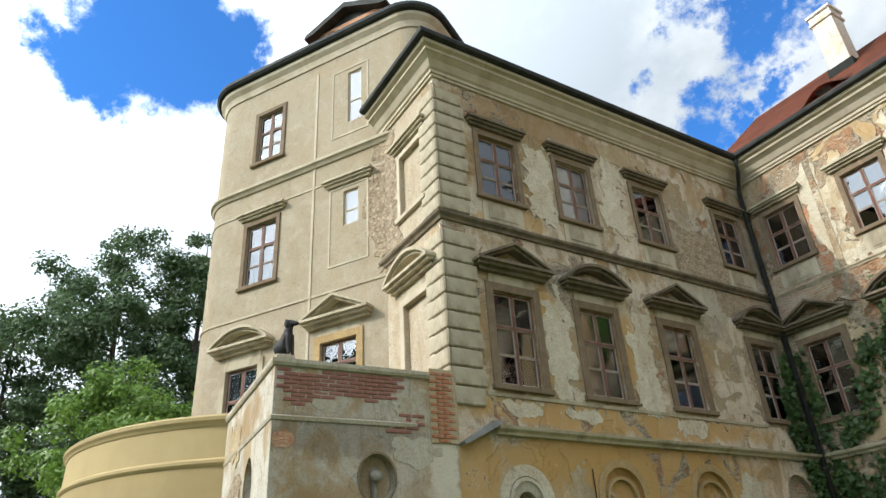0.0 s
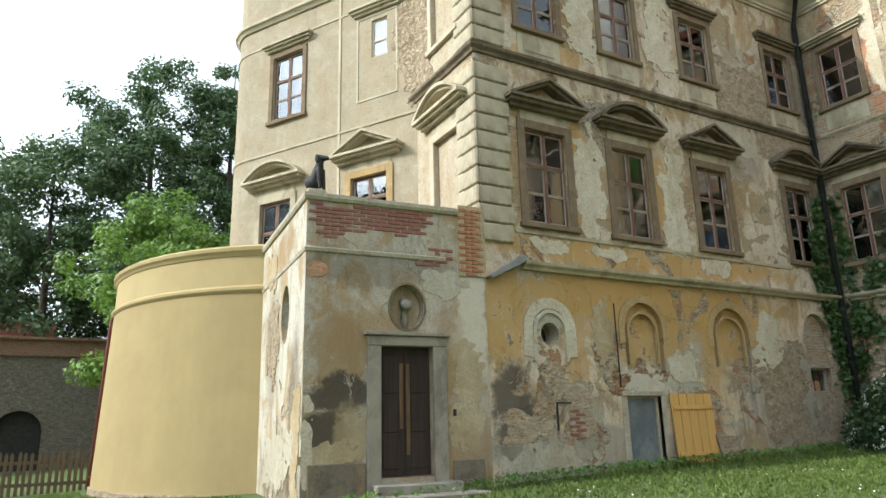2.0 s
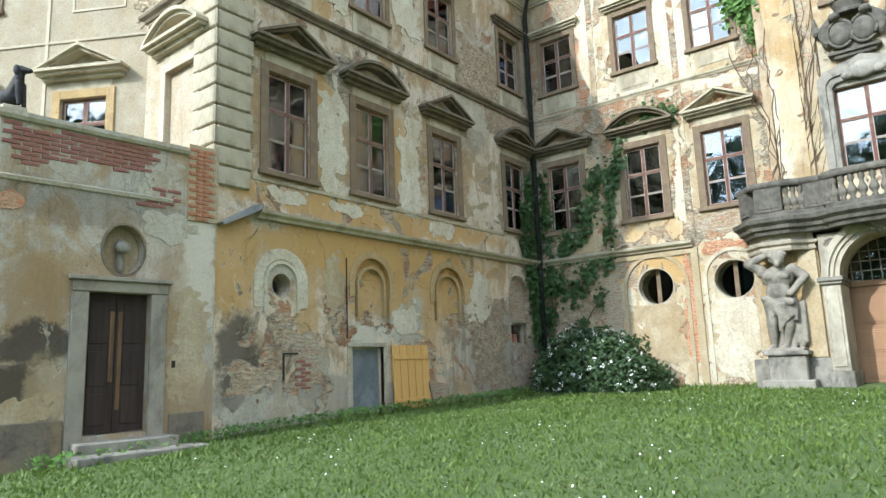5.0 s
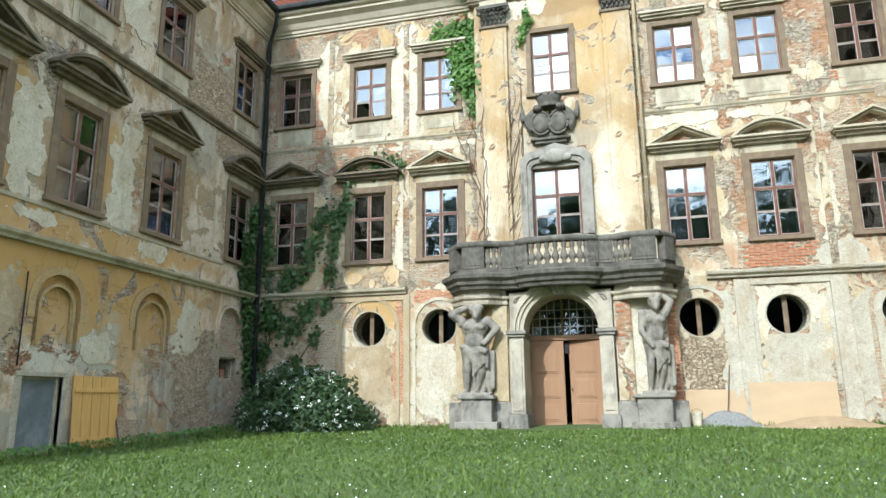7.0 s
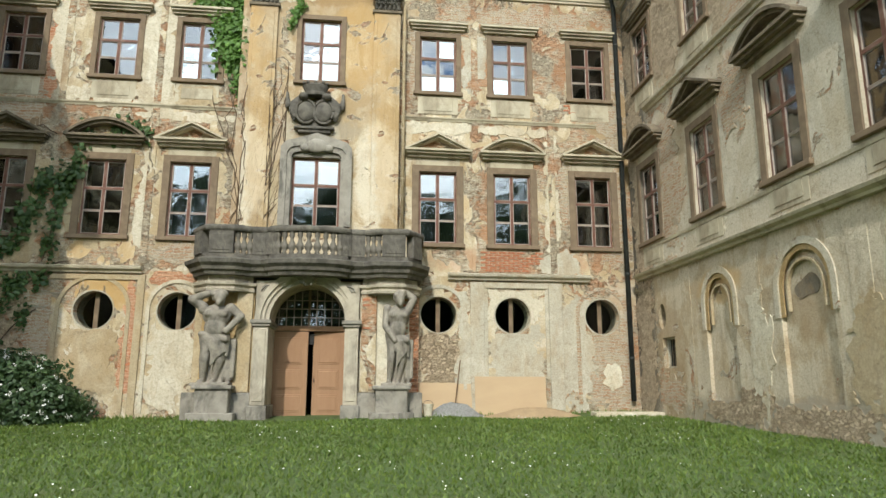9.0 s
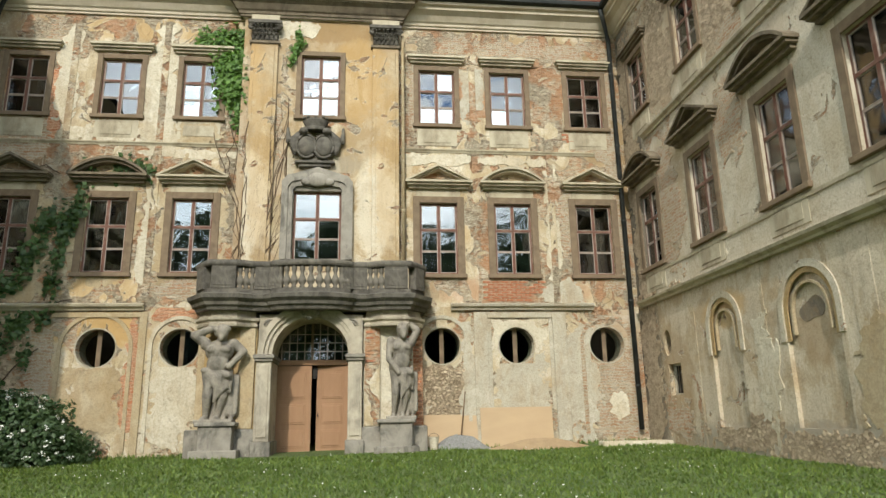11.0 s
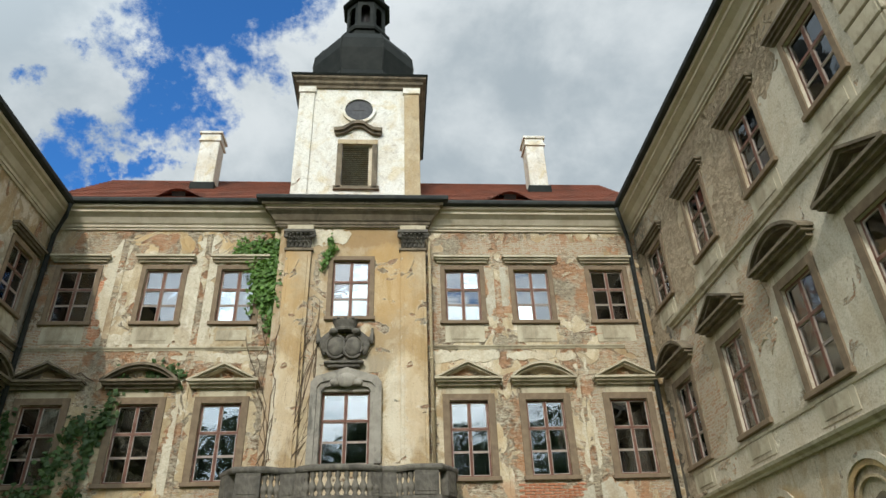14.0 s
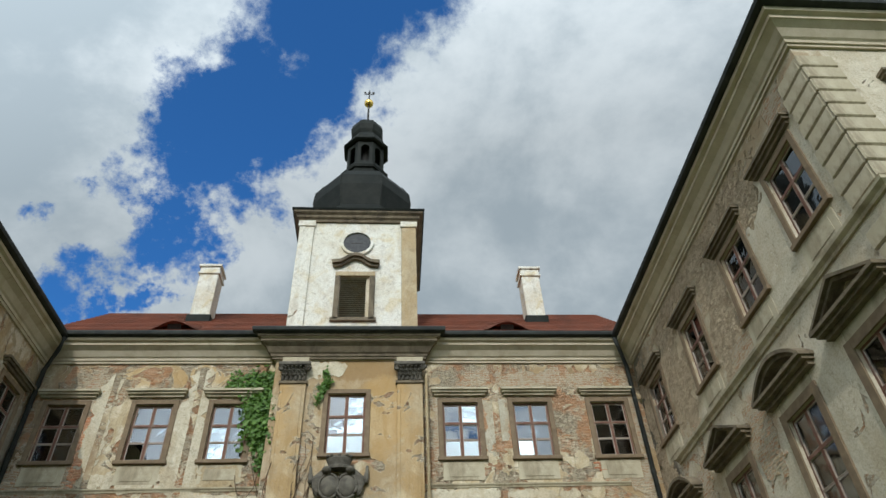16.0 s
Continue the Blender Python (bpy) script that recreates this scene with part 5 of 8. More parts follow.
spots = []
for i in range(11):
    a = math.pi * (1.6 + 6.8 * i / 10) / 10
    spots.append((-1.45 - 1.05 * math.cos(a), -1.12 - 0.36 * math.sin(a)))
spots += along((-3.36, -1.30), (-2.92, -1.12), 3) + along((0.03, -1.12), (0.46, -1.30), 3) + along((-4.40, -0.72), (-4.44, -0.12), 4) + along((1.50, -0.72), (1.54, -0.12), 4)
first.location = (spots[0][0], spots[0][1], 0)
for x, y in spots[1:]:
    o = first.copy()
    scene.collection.objects.link(o)
    o.location = (x, y, 0)
for x, y, w, rz in ((-3.68, -1.30, 0.62, 0), (0.78, -1.30, 0.62, 0), (-2.72, -1.10, 0.40, 0), (-0.18, -1.10, 0.40, 0), (-4.25, -1.02, 0.42, -54), (1.35, -1.02, 0.42, 54), (-2.36, -1.24, 0.30, -30), (-0.54, -1.24, 0.30, 30)):
    part("pedestal", boxes((-w / 2, w / 2, -0.12, 0.12, 4.97, 5.57), (-w / 2 + 0.07, w / 2 - 0.07, -0.135, -0.12, 5.05, 5.48), bev=0.008), M_STONE_DARK, balcony, m=pose(x, y, 0, 0, 0, rz))

for s, x0 in ((1, -4.45), (-1, 1.55)):
    pier = empty("portal_pier", C @ pose(x0, 0, 0), "plastered pier with a grey stone entablature beside the portal", "pier", kind="structure")
    pl = lambda a, b: tuple(sorted((s * a, s * b)))
    part("pier_body", boxes((*pl(0.30, 1.62), -0.85, 0.0, 0.60, 4.02), bev=0.01), M_P_OCHRE if s > 0 else M_P_WHITE, pier)
    part("pilaster", boxes((*pl(1.18, 1.58), -0.93, -0.85, 1.45, 4.02), bev=0.01), M_P_TAN if s > 0 else M_C_LOW, pier)
    part("pier_side", boxes((*pl(0.0, 0.30), -0.30, 0.0, 0.60, 4.02), bev=0.01), M_P_TAN if s > 0 else M_BRICKWALL_RED, pier)
    if s < 0:
        right_pier = pier
    part("socle", boxes((*pl(-0.05, 1.66), -1.0, 0.02, 0.35, 1.44), bev=0.02), M_STONE, pier)
    bm = bmesh.new()
    path = [(-4.45, -0.05), (-4.40, -0.75), (-4.00, -1.22), (-3.32, -1.22), (-3.0, -0.95), (-2.86, -0.95), (-2.86, -0.1)]
    path = [(x + 4.45, y) for x, y in path]
    if s < 0:
        path = [(-x, y) for x, y in path][::-1]
    moulding(bm, path, [(-0.5, 4.02), (0.02, 4.02), (0.04, 4.08), (0.0, 4.10), (0.0, 4.14), (0.07, 4.18), (0.08, 4.24), (-0.02, 4.26), (-0.04, 4.43), (-0.5, 4.43)])
    part("entablature", bm, M_ENTAB, pier)
    part("statue_pedestal", boxes((*pl(0.28, 1.26), -1.45, -0.75, 1.52, 1.62), (*pl(0.36, 1.18), -1.38, -0.75, 0.40, 1.52), (*pl(0.20, 1.34), -1.5, -0.75, 0.35, 0.95), bev=0.02), M_STONE, pier)


def capsule(bm, a, b, ra, rb):
    a, b = Vector(a), Vector(b)
    pts, rs = [], []
    for i in range(7):
        f = i / 6
        pts.append(a.lerp(b, f))
        rs.append(ra + (rb - ra) * f)
    tube(bm, pts, rs, 10)
    ball(bm, a, ra, 2)
    ball(bm, b, rb, 2)


def figure(m, bowed, label):
    """A carved figure that carries the balcony, as one plain stone mesh."""
    bm = bmesh.new()
    ball(bm, (0.02, 0.0, 1.76), (0.36, 0.24, 0.30), 3)
    ball(bm, (0.0, -0.04, 1.44), (0.28, 0.22, 0.28), 3)
    ball(bm, (-0.02, 0.0, 1.16), (0.31, 0.23, 0.22), 3)
    for s in (-1, 1):
        ball(bm, (s * 0.15 + 0.02, -0.17, 1.80), (0.16, 0.10, 0.12), 2)
        ball(bm, (s * 0.33, 0.0, 1.93), (0.15, 0.15, 0.15), 2)
    hx = 0.06 if bowed else 0.10
    capsule(bm, (0.04, 0, 1.98), (hx, -0.12, 2.12), 0.12, 0.12)
    ball(bm, (hx, -0.20, 2.20 if not bowed else 2.16), (0.145, 0.17, 0.18), 3)
    for i in range(9):
        a = 0.6 + i * 0.36
        ball(bm, (hx + 0.15 * math.cos(a), -0.14 - 0.05 * math.sin(i * 2.3), 2.24 + 0.13 * math.sin(a)), (0.08, 0.10, 0.08), 2)
    ball(bm, (hx, -0.33, 2.08), (0.07, 0.06, 0.10), 2)
    if bowed:
        arms_ = [((0.36, 0, 1.96), (0.52, -0.02, 2.22), 0.13, 0.11), ((0.52, -0.02, 2.22), (0.22, -0.02, 2.42), 0.11, 0.08),
                 ((-0.36, -0.02, 1.92), (-0.40, -0.12, 1.50), 0.12, 0.10), ((-0.40, -0.12, 1.50), (-0.10, -0.26, 1.14), 0.10, 0.08)]
    else:
        arms_ = [((-0.34, 0, 1.98), (-0.60, -0.08, 2.16), 0.13, 0.12), ((-0.60, -0.08, 2.16), (-0.10, -0.06, 2.38), 0.11, 0.09),
                 ((0.36, 0, 1.96), (0.62, -0.06, 1.74), 0.13, 0.11), ((0.62, -0.06, 1.74), (0.30, -0.18, 1.36), 0.10, 0.08)]
    for a, b, ra, rb_ in arms_:
        capsule(bm, a, b, ra, rb_)
    capsule(bm, (-0.15, 0, 1.10), (-0.20, -0.14, 0.64), 0.18, 0.125)
    capsule(bm, (-0.20, -0.14, 0.64), (-0.24, 0.0, 0.12), 0.125, 0.075)
    capsule(bm, (0.15, 0, 1.10), (0.16, -0.06, 0.62), 0.18, 0.125)
    capsule(bm, (0.16, -0.06, 0.62), (0.04, 0.02, 0.12), 0.125, 0.075)
    for x in (-0.26, 0.02):
        ball(bm, (x, -0.12, 0.08), (0.085, 0.18, 0.075), 2)
    # cloth wound round the hips, knotted and hanging
    for i in range(13):
        f = i / 12
        x = -0.34 + 0.68 * f
        capsule(bm, (x, -0.20 + 0.14 * abs(2 * f - 1) ** 2, 1.26 - 0.10 * math.sin(math.pi * f)), (x * 0.92 + 0.03, -0.23 + 0.12 * abs(2 * f - 1) ** 2, 0.92 - 0.14 * f + 0.06 * math.sin(i * 1.9)), 0.055, 0.042)
    capsule(bm, (-0.33, -0.10, 1.28), (0.30, -0.20, 1.14), 0.075, 0.085)
    for i in range(6):
        capsule(bm, (0.22 + 0.05 * i, 0.02 + 0.02 * i, 1.12), (0.20 + 0.055 * i, 0.06 + 0.03 * math.sin(i * 2.0), 0.10 + 0.06 * (i % 3)), 0.07, 0.055)
    for i in range(4):
        capsule(bm, (0.02 + 0.035 * i, -0.24, 1.10), (-0.02 + 0.05 * i, -0.20, 0.50 + 0.07 * i), 0.05, 0.035)
    capsule(bm, (0.0, 0.20, 1.9), (0.02, 0.24, 0.1), 0.22, 0.26)
    box(bm, -0.48, 0.46, -0.30, 0.30, -0.02, 0.07)
    ob = part("statue", bm, M_STATUE, m=m, smooth=True)
    mod = ob.modifiers.new("merge", "REMESH")
    mod.mode, mod.voxel_size, mod.use_smooth_shade = "VOXEL", 0.018, True
    sm = ob.modifiers.new("soft", "SMOOTH")
    sm.factor, sm.iterations = 0.5, 3
    return tagged(ob, label, "statue", "figures carrying the balcony")


figure(C @ pose(-3.74, -1.10, 1.62), False, "grey weathered stone figure with raised arm on a pedestal")
figure(C @ pose(0.92, -1.10, 1.62) @ Matrix.Diagonal((0.82, 1, 1.02, 1)), True, "grey weathered stone figure with bowed head on a pedestal")

# coat of arms, plain shields under a crown
arms = empty("coat_of_arms", CB @ pose(XC - 0.1, 0, 8.75) @ Matrix.Diagonal((0.93, 1, 0.82, 1)), "blackened carved stone coat of arms with crown and wings", "coat of arms")
for s in (-1, 1):
    bm = bmesh.new()
    ball(bm, (s * 0.27, -0.14, 0.78), (0.27, 0.14, 0.40), 3)
    part("shield", bm, M_STONE_DARK, arms, smooth=True)
    bm = bmesh.new()
    n = 24
    tube(bm, [(s * 0.27 + 0.30 * math.cos(math.tau * i / n), -0.16, 0.78 + 0.43 * math.sin(math.tau * i / n)) for i in range(n + 1)], 0.05, 6)
    part("shield_rim", bm, M_STONE_DARK, arms, smooth=True)
    bm = bmesh.new()
    for i in range(8):
        a = i / 7
        capsule(bm, (s * (0.50 + 0.05 * i), -0.10, 1.32 - 0.05 * i), (s * (0.62 + 0.035 * i), -0.12, 0.50 + 0.02 * i * i), 0.075, 0.045)
    ball(bm, (s * 0.36, -0.22, 1.32), (0.15, 0.16, 0.14), 2)
    part("wing", bm, M_STONE_DARK, arms, smooth=True)
bm = bmesh.new()
lathe(bm, [(0.34, 1.38), (0.36, 1.46), (0.32, 1.50), (0.36, 1.60), (0.42, 1.74), (0.30, 1.80)], 16, c=(0, -0.16), sq=0.5)
for i in range(7):
    ball(bm, (-0.36 + 0.12 * i, -0.26, 1.80 + 0.05 * (i % 2)), 0.06, 2)
part("crown", bm, M_STONE_DARK, arms)
part("bracket", boxes((-0.62, 0.62, -0.20, 0.0, 0.14, 0.24), (-0.5, 0.5, -0.14, 0.0, 0.02, 0.14), (-0.4, 0.4, -0.1, 0.0, 0.24, 0.45), bev=0.02), M_STONE_DARK, arms)

# giant pilasters of the centre bay
for x0 in (-3.52, 0.12):
    pil = empty("pilaster", CB @ pose(x0, 0, 0), "plastered pilaster with a blackened carved capital", "pilaster", kind="structure")
    part("shaft", boxes((0, 0.80, -0.11, 0, 4.9, 12.78), (0.10, 0.70, -0.135, -0.11, 5.2, 12.6), bev=0.012), M_C_MID, pil)
    part("neck", boxes((-0.05, 0.85, -0.16, 0, 12.70, 12.80), bev=0.012), M_TRIM_DARK, pil)
    bm = bmesh.new()
    box(bm, 0.02, 0.78, -0.14, 0, 12.80, 13.30)
    for j in range(3):
        for i in range(6 - j % 2):
            x = 0.06 + 0.68 * (i + 0.5 * (j % 2)) / 5
            capsule(bm, (x, -0.15, 12.84 + 0.14 * j), (x + 0.02 * math.sin(7 * i + j), -0.21 - 0.02 * j, 12.98 + 0.13 * j), 0.055, 0.035)
            ball(bm, (x, -0.25 - 0.025 * j, 12.97 + 0.13 * j), (0.045, 0.05, 0.035), 1)
    for x in (0.0, 0.80):
        tube(bm, [(x + 0.11 * (1 - k / 14) * math.cos(k * 0.7), -0.24, 13.20 + 0.11 * (1 - k / 14) * math.sin(k * 0.7)) for k in range(13)], 0.035, 6)
        ball(bm, (x, -0.20, 13.20), (0.11, 0.06, 0.10), 2)
    part("capital", bm, M_STONE_DARK, pil)
    part("abacus", boxes((-0.10, 0.90, -0.30, 0, 13.30, 13.42), bev=0.015), M_STONE_DARK, pil)
    part("entablature_block", boxes((-0.02, 0.82, -0.16, 0, 13.42, 13.66), bev=0.01), M_TRIM, pil)
run("cornice_centre", [(-3.84, 19.0), (-3.84, 18.78), (0.99, 18.78), (0.99, 19.0)], CORNICE, 13.62, M_TRIM_DARK, "dark stone cornice of the centre bay")
run("gutter_centre", [(-3.84, 19.0), (-3.84, 18.78), (0.99, 18.78), (0.99, 19.0)], GUTTER, 13.62, M_TIN, "dark tin gutter of the centre bay", "gutter")
tagged(part("attic_block", boxes((-3.83, 0.98, 18.79, 22.0, 13.9, 14.40)), M_TRIM), "plastered attic block under the clock tower", "wall", kind="structure")

# ---- clock tower ----
CT = pose(XC, 21.45, 0)
ct = empty("clock_tower", CT, "white plastered clock tower with a black onion roof", "tower")
hw = 2.22
bm = wall_mesh(-hw, hw, 14.7, 20.22, [rect(0, 15.66, 1.06, 1.80)], 0.4)
bmesh.ops.translate(bm, verts=bm.verts, vec=(0, -hw, 0))
part("front_wall", bm, M_WHITE, ct)
part("tower_body", boxes((-hw, hw, -hw + 0.41, hw, 14.0, 20.22)), M_WHITE, ct)
for x0 in (-hw - 0.03, hw - 0.53):
    part("corner_pilaster", boxes((x0, x0 + 0.56, -hw - 0.07, -hw, 14.72, 19.95), bev=0.01), M_P_TAN if x0 > 0 else M_WHITE, ct)
    part("pilaster_cap", boxes((x0 - 0.05, x0 + 0.61, -hw - 0.12, -hw, 19.95, 20.24), bev=0.015), M_WHITE, ct)
sqp = [(-hw, -hw), (hw, -hw), (hw, hw), (-hw, hw)]
bm = bmesh.new()
moulding(bm, sqp, [(-0.05, 20.20), (0.08, 20.20), (0.10, 20.30), (0.18, 20.36), (0.20, 20.46), (0.30, 20.54), (0.32, 20.62), (-0.05, 20.66)], closed=True)
part("cornice", bm, M_TRIM_DARK, ct)
bm = bmesh.new()
moulding(bm, sqp, [(-0.1, 20.62), (0.34, 20.625), (0.38, 20.70), (0.34, 20.74), (-0.1, 20.84)], closed=True)
part("eaves_tin", bm, M_COPPER, ct)
bm = bmesh.new()
lathe(bm, [(2.50, 20.80), (2.20, 21.15), (2.08, 21.6), (2.16, 22.1), (2.26, 22.7), (2.20, 23.3), (1.90, 23.85), (1.45, 24.25), (1.15, 24.55), (1.04, 24.9), (1.0, 25.2)], 8, turn=math.pi / 8)
part("onion_roof", bm, M_COPPER, ct)
bm = bmesh.new()
for i in range(8):
    a = math.pi / 8 + math.tau * i / 8
    tube(bm, [(r * math.cos(a), r * math.sin(a), z) for r, z in ((2.50, 20.84), (2.20, 21.15), (2.08, 21.6), (2.16, 22.1), (2.26, 22.7), (2.20, 23.3), (1.90, 23.85), (1.45, 24.25), (1.15, 24.55))], 0.03, 5)
part("roof_seams", bm, M_COPPER, ct)
bm = bmesh.new()
lathe(bm, [(1.12, 25.0), (1.16, 25.12), (1.0, 25.25), (0.96, 25.45)], 8, turn=math.pi / 8)
part("lantern_base", bm, M_COPPER, ct)
for i in range(8):
    a0, a1 = math.pi / 8 + math.tau * i / 8, math.pi / 8 + math.tau * (i + 1) / 8
    am, rr = (a0 + a1) / 2, 0.92 * math.cos(math.pi / 8)
    bm = wall_mesh(-0.35, 0.35, 25.45, 27.0, [arch(0, 25.6, 0.40, 26.75, 8)], 0.08)
    part("lantern_side", bm, M_COPPER, ct, m=pose(rr * math.cos(am), rr * math.sin(am), 0, 0, 0, math.degrees(am) + 90))
bm = bmesh.new()
lathe(bm, [(0.45, 25.45), (0.45, 27.0)], 8)
part("lantern_core", bm, M_IRON_AND_SHADE, ct)
bm = bmesh.new()
lathe(bm, [(1.02, 26.98), (1.14, 27.05), (1.14, 27.14), (0.98, 27.22), (0.90, 27.6), (0.72, 27.95), (0.80, 28.15), (0.84, 28.5), (0.78, 28.8), (0.52, 29.15), (0.10, 29.42)], 8, turn=math.pi / 8)
part("lantern_cap", bm, M_COPPER, ct)
bm = bmesh.new()
tube(bm, [(0, 0, 29.3), (0, 0, 32.3)], [0.06, 0.03], 8)
part("finial_rod", bm, M_IRON_AND_SHADE, ct)
bm = bmesh.new()
ball(bm, (0, 0, 31.15), 0.24, 3)
part("finial_ball", bm, M_GOLD, ct, "gilded ball", smooth=True)
bm = bmesh.new()
box(bm, -0.26, 0.26, -0.015, 0.015, 31.95, 32.0)
for x in (-0.22, 0, 0.22):
    ball(bm, (x, 0, 32.1), (0.07, 0.02, 0.1), 2)
part("weather_vane", bm, M_IRON_AND_SHADE, ct)
bm = bmesh.new()
n = 32
c1 = [(0.52 * math.cos(math.tau * i / n), 19.12 + 0.52 * math.sin(math.tau * i / n)) for i in range(n + 1)]
ring_strip(bm, c1, [(x * 1.2, 19.12 + (z - 19.12) * 1.2) for x, z in c1], -hw - 0.09, -hw)
part("clock_rim", bm, M_WHITE, ct)
bm = bmesh.new()
prism(bm, c1[:-1], -hw - 0.03, -hw)
dial = part("clock_face", bm, simple("black_clock_face", (0.035, 0.037, 0.04), (0.06, 0.06, 0.062), 4, 0.5, 0.1), ct, "black clock face")
part("clock_mark", boxes((-0.22, 0.22, -hw - 0.038, -hw - 0.03, 19.1, 19.14)), M_IRON_AND_SHADE, dial)
for x0, x1, z0, z1 in ((-0.72, -0.53, 15.5, 17.46), (0.53, 0.72, 15.5, 17.46), (-0.72, 0.72, 17.46, 17.66), (-0.80, 0.80, 15.45, 15.60)):
    part("louvre_surround", boxes((x0, x1, -hw - 0.10, -hw, z0, z1), bev=0.012), M_TRIM_DARK if z1 < 17.6 else M_P_TAN, ct)
part("louvre_shutter_board", boxes((0.40, 0.53, -hw + 0.05, -hw + 0.09, 15.66, 17.46)), M_TRIM_LIGHT, ct)
for i in range(20):
    part("louvre_slat", boxes((-0.53, 0.53, -0.045, 0.045, -0.008, 0.008)), M_TRIM_DARK, ct, m=pose(0, -hw + 0.10, 15.70 + 0.089 * i, 38))
bm = bmesh.new()
wave = [(-0.86, 17.98), (-0.55, 18.02), (-0.38, 18.14), (-0.2, 18.30), (0, 18.34), (0.2, 18.30), (0.38, 18.14), (0.55, 18.02), (0.86, 17.98)]
ring_strip(bm, wave, [(x * 1.03, z + 0.14) for x, z in wave], -hw - 0.24, -hw)
ring_strip(bm, [(x * 0.95, z - 0.10) for x, z in wave], wave, -hw - 0.14, -hw)
part("wavy_hood", bm, M_TRIM_DARK, ct)


def chimney(m, label):
    ch = empty("chimney", m, label, "chimney", "chimneys on the roof")
    part("chimney_body", boxes((-0.36, 0.36, -0.36, 0.36, -1.0, 1.95), bev=0.015), M_WHITE, ch)
    part("chimney_band", boxes((-0.42, 0.42, -0.42, 0.42, 1.95, 2.05), (-0.38, 0.38, -0.38, 0.38, 2.05, 2.30), (-0.44, 0.44, -0.44, 0.44, 2.30, 2.42), bev=0.012), M_WHITE, ch)
    part("chimney_foot", boxes((-0.44, 0.44, -0.44, 0.44, -1.0, -0.05), bev=0.012), M_COPPER, ch)
    return ch


ch1 = chimney(pose(-7.25, 21.2, 16.95), "white plastered chimney on the red roof")
copy_thing(ch1, pose(5.5, 21.2, 16.95))
for x in (-7.3, 3.9):
    dm = empty("roof_vent", pose(x, 19.15, 15.05, 42), "small eyebrow vent in the red roof", "roof vent", "eyebrow vents")
    bm = bmesh.new()
    n = 14
    up = [(-0.85 + 1.7 * i / n, 0.30 * math.sin(math.pi * i / n) ** 1.6) for i in range(n + 1)]
    vs = [[bm.verts.new((x_, -0.25 + y_ * 0.1, 0.03 + z_)) for x_, z_ in up] for y_ in (0,)]
    vb = [bm.verts.new((x_ * 0.9, 1.1, 0.02)) for x_, z_ in up]
    for i in range(n):
        bm.faces.new((vs[0][i], vs[0][i + 1], vb[i + 1], vb[i]))
    bmesh.ops.solidify(bm, geom=list(bm.faces), thickness=0.04)
    part("hood_tiles", bm, M_ROOF, dm)
    # black block painted as the shade inside the vent
    part("vent_opening", boxes((-0.22, 0.22, -0.20, -0.16, 0.02, 0.22)), M_IRON_AND_SHADE, dm)

# ---- drainpipes ----
def pipe(pts, r, material, label):
    bm = bmesh.new()
    tube(bm, pts, r, 10)
    ob = empty("drainpipe", pose(0, 0, 0), label, "drainpipe")
    part("pipe", bm, material, ob, smooth=True)
    a, b = Vector(pts[-2]), Vector(pts[-1])
    for i in range(5):
        p = a.lerp(b, (i + 0.5) / 5)
        bm = bmesh.new()
        lathe(bm, [(r + 0.012, -0.03), (r + 0.012, 0.03)], 10)
        part("bracket", bm, material, ob, m=pose(*p))
    return ob


pipe([(-10.35, 18.35, 14.2), (-10.45, 18.45, 13.8), (-10.85, 18.82, 13.3), (-10.85, 18.82, 0.6)], 0.075, M_TIN, "dark tin drainpipe in the corner of the court")
pipe([(7.35, 18.35, 14.2), (7.45, 18.45, 13.9), (7.72, 18.84, 13.4), (7.72, 18.84, 1.2)], 0.07, M_TIN, "dark tin drainpipe in the corner of the court")
pipe([(1.05, 18.78, 13.2), (1.05, 18.78, 12.9), (1.05, 18.78, 5.2)], 0.05, M_P_TAN, "ochre painted drainpipe beside the pilaster")

# ---- quoins ----
def quoins(corner, sx, material, label):
    """Bevelled corner blocks of the wing, long and short in turn."""
    q = empty("quoins", pose(corner[0], corner[1], 0), label, "quoins", kind="structure")
    z = 5.12
    i = 0
    meshes = {}
    while z < 13.2:
        h = 0.40
        if 9.2 < z + h and z < 9.62:
            z = 9.62
            continue
        a = 0.84 if i % 2 else 0.78
        key = i % 2
        if key not in meshes:
            bm = bmesh.new()
            if sx > 0:
                box(bm, -0.72, 0.07, -0.07, 0.0, 0.012, h - 0.012, bev=0.030)
                box(bm, 0.0, 0.07, 0.002, a, 0.012, h - 0.012, bev=0.030)
            else:
                box(bm, -0.07, 0.72, -0.07, 0.0, 0.012, h - 0.012, bev=0.030)
                box(bm, -0.07, 0.0, 0.002, a, 0.012, h - 0.012, bev=0.030)
            meshes[key] = part("quoin", bm, material, q, m=pose(0, 0, z))
        else:
            o = meshes[key].copy()
            scene.collection.objects.link(o)
            o.matrix_basis = pose(0, 0, z)
        z += h
        i += 1
    return q


quoins((-11.0, 7.05), 1, M_TRIM, "pale bevelled corner blocks of the west wing")
quoins((8.0, 7.05), -1, M_TRIM, "grey-beige bevelled corner blocks of the east wing")

# ---- west end: blind windows ----
for z, h, top in ((SILL1, H1 + 0.1, "seg"), (SILL2, H2, "hood")):
    bw = window_unit("window_20", 1.10, h, top, "blind window filled with pale plaster", END @ pose(-12.28, 0, z), sash=False, surround=M_TRIM_LIGHT, ped=M_TRIM)
    part("infill", boxes((-0.55, 0.55, 0.10, 0.2, 0, h)), M_END, bw)

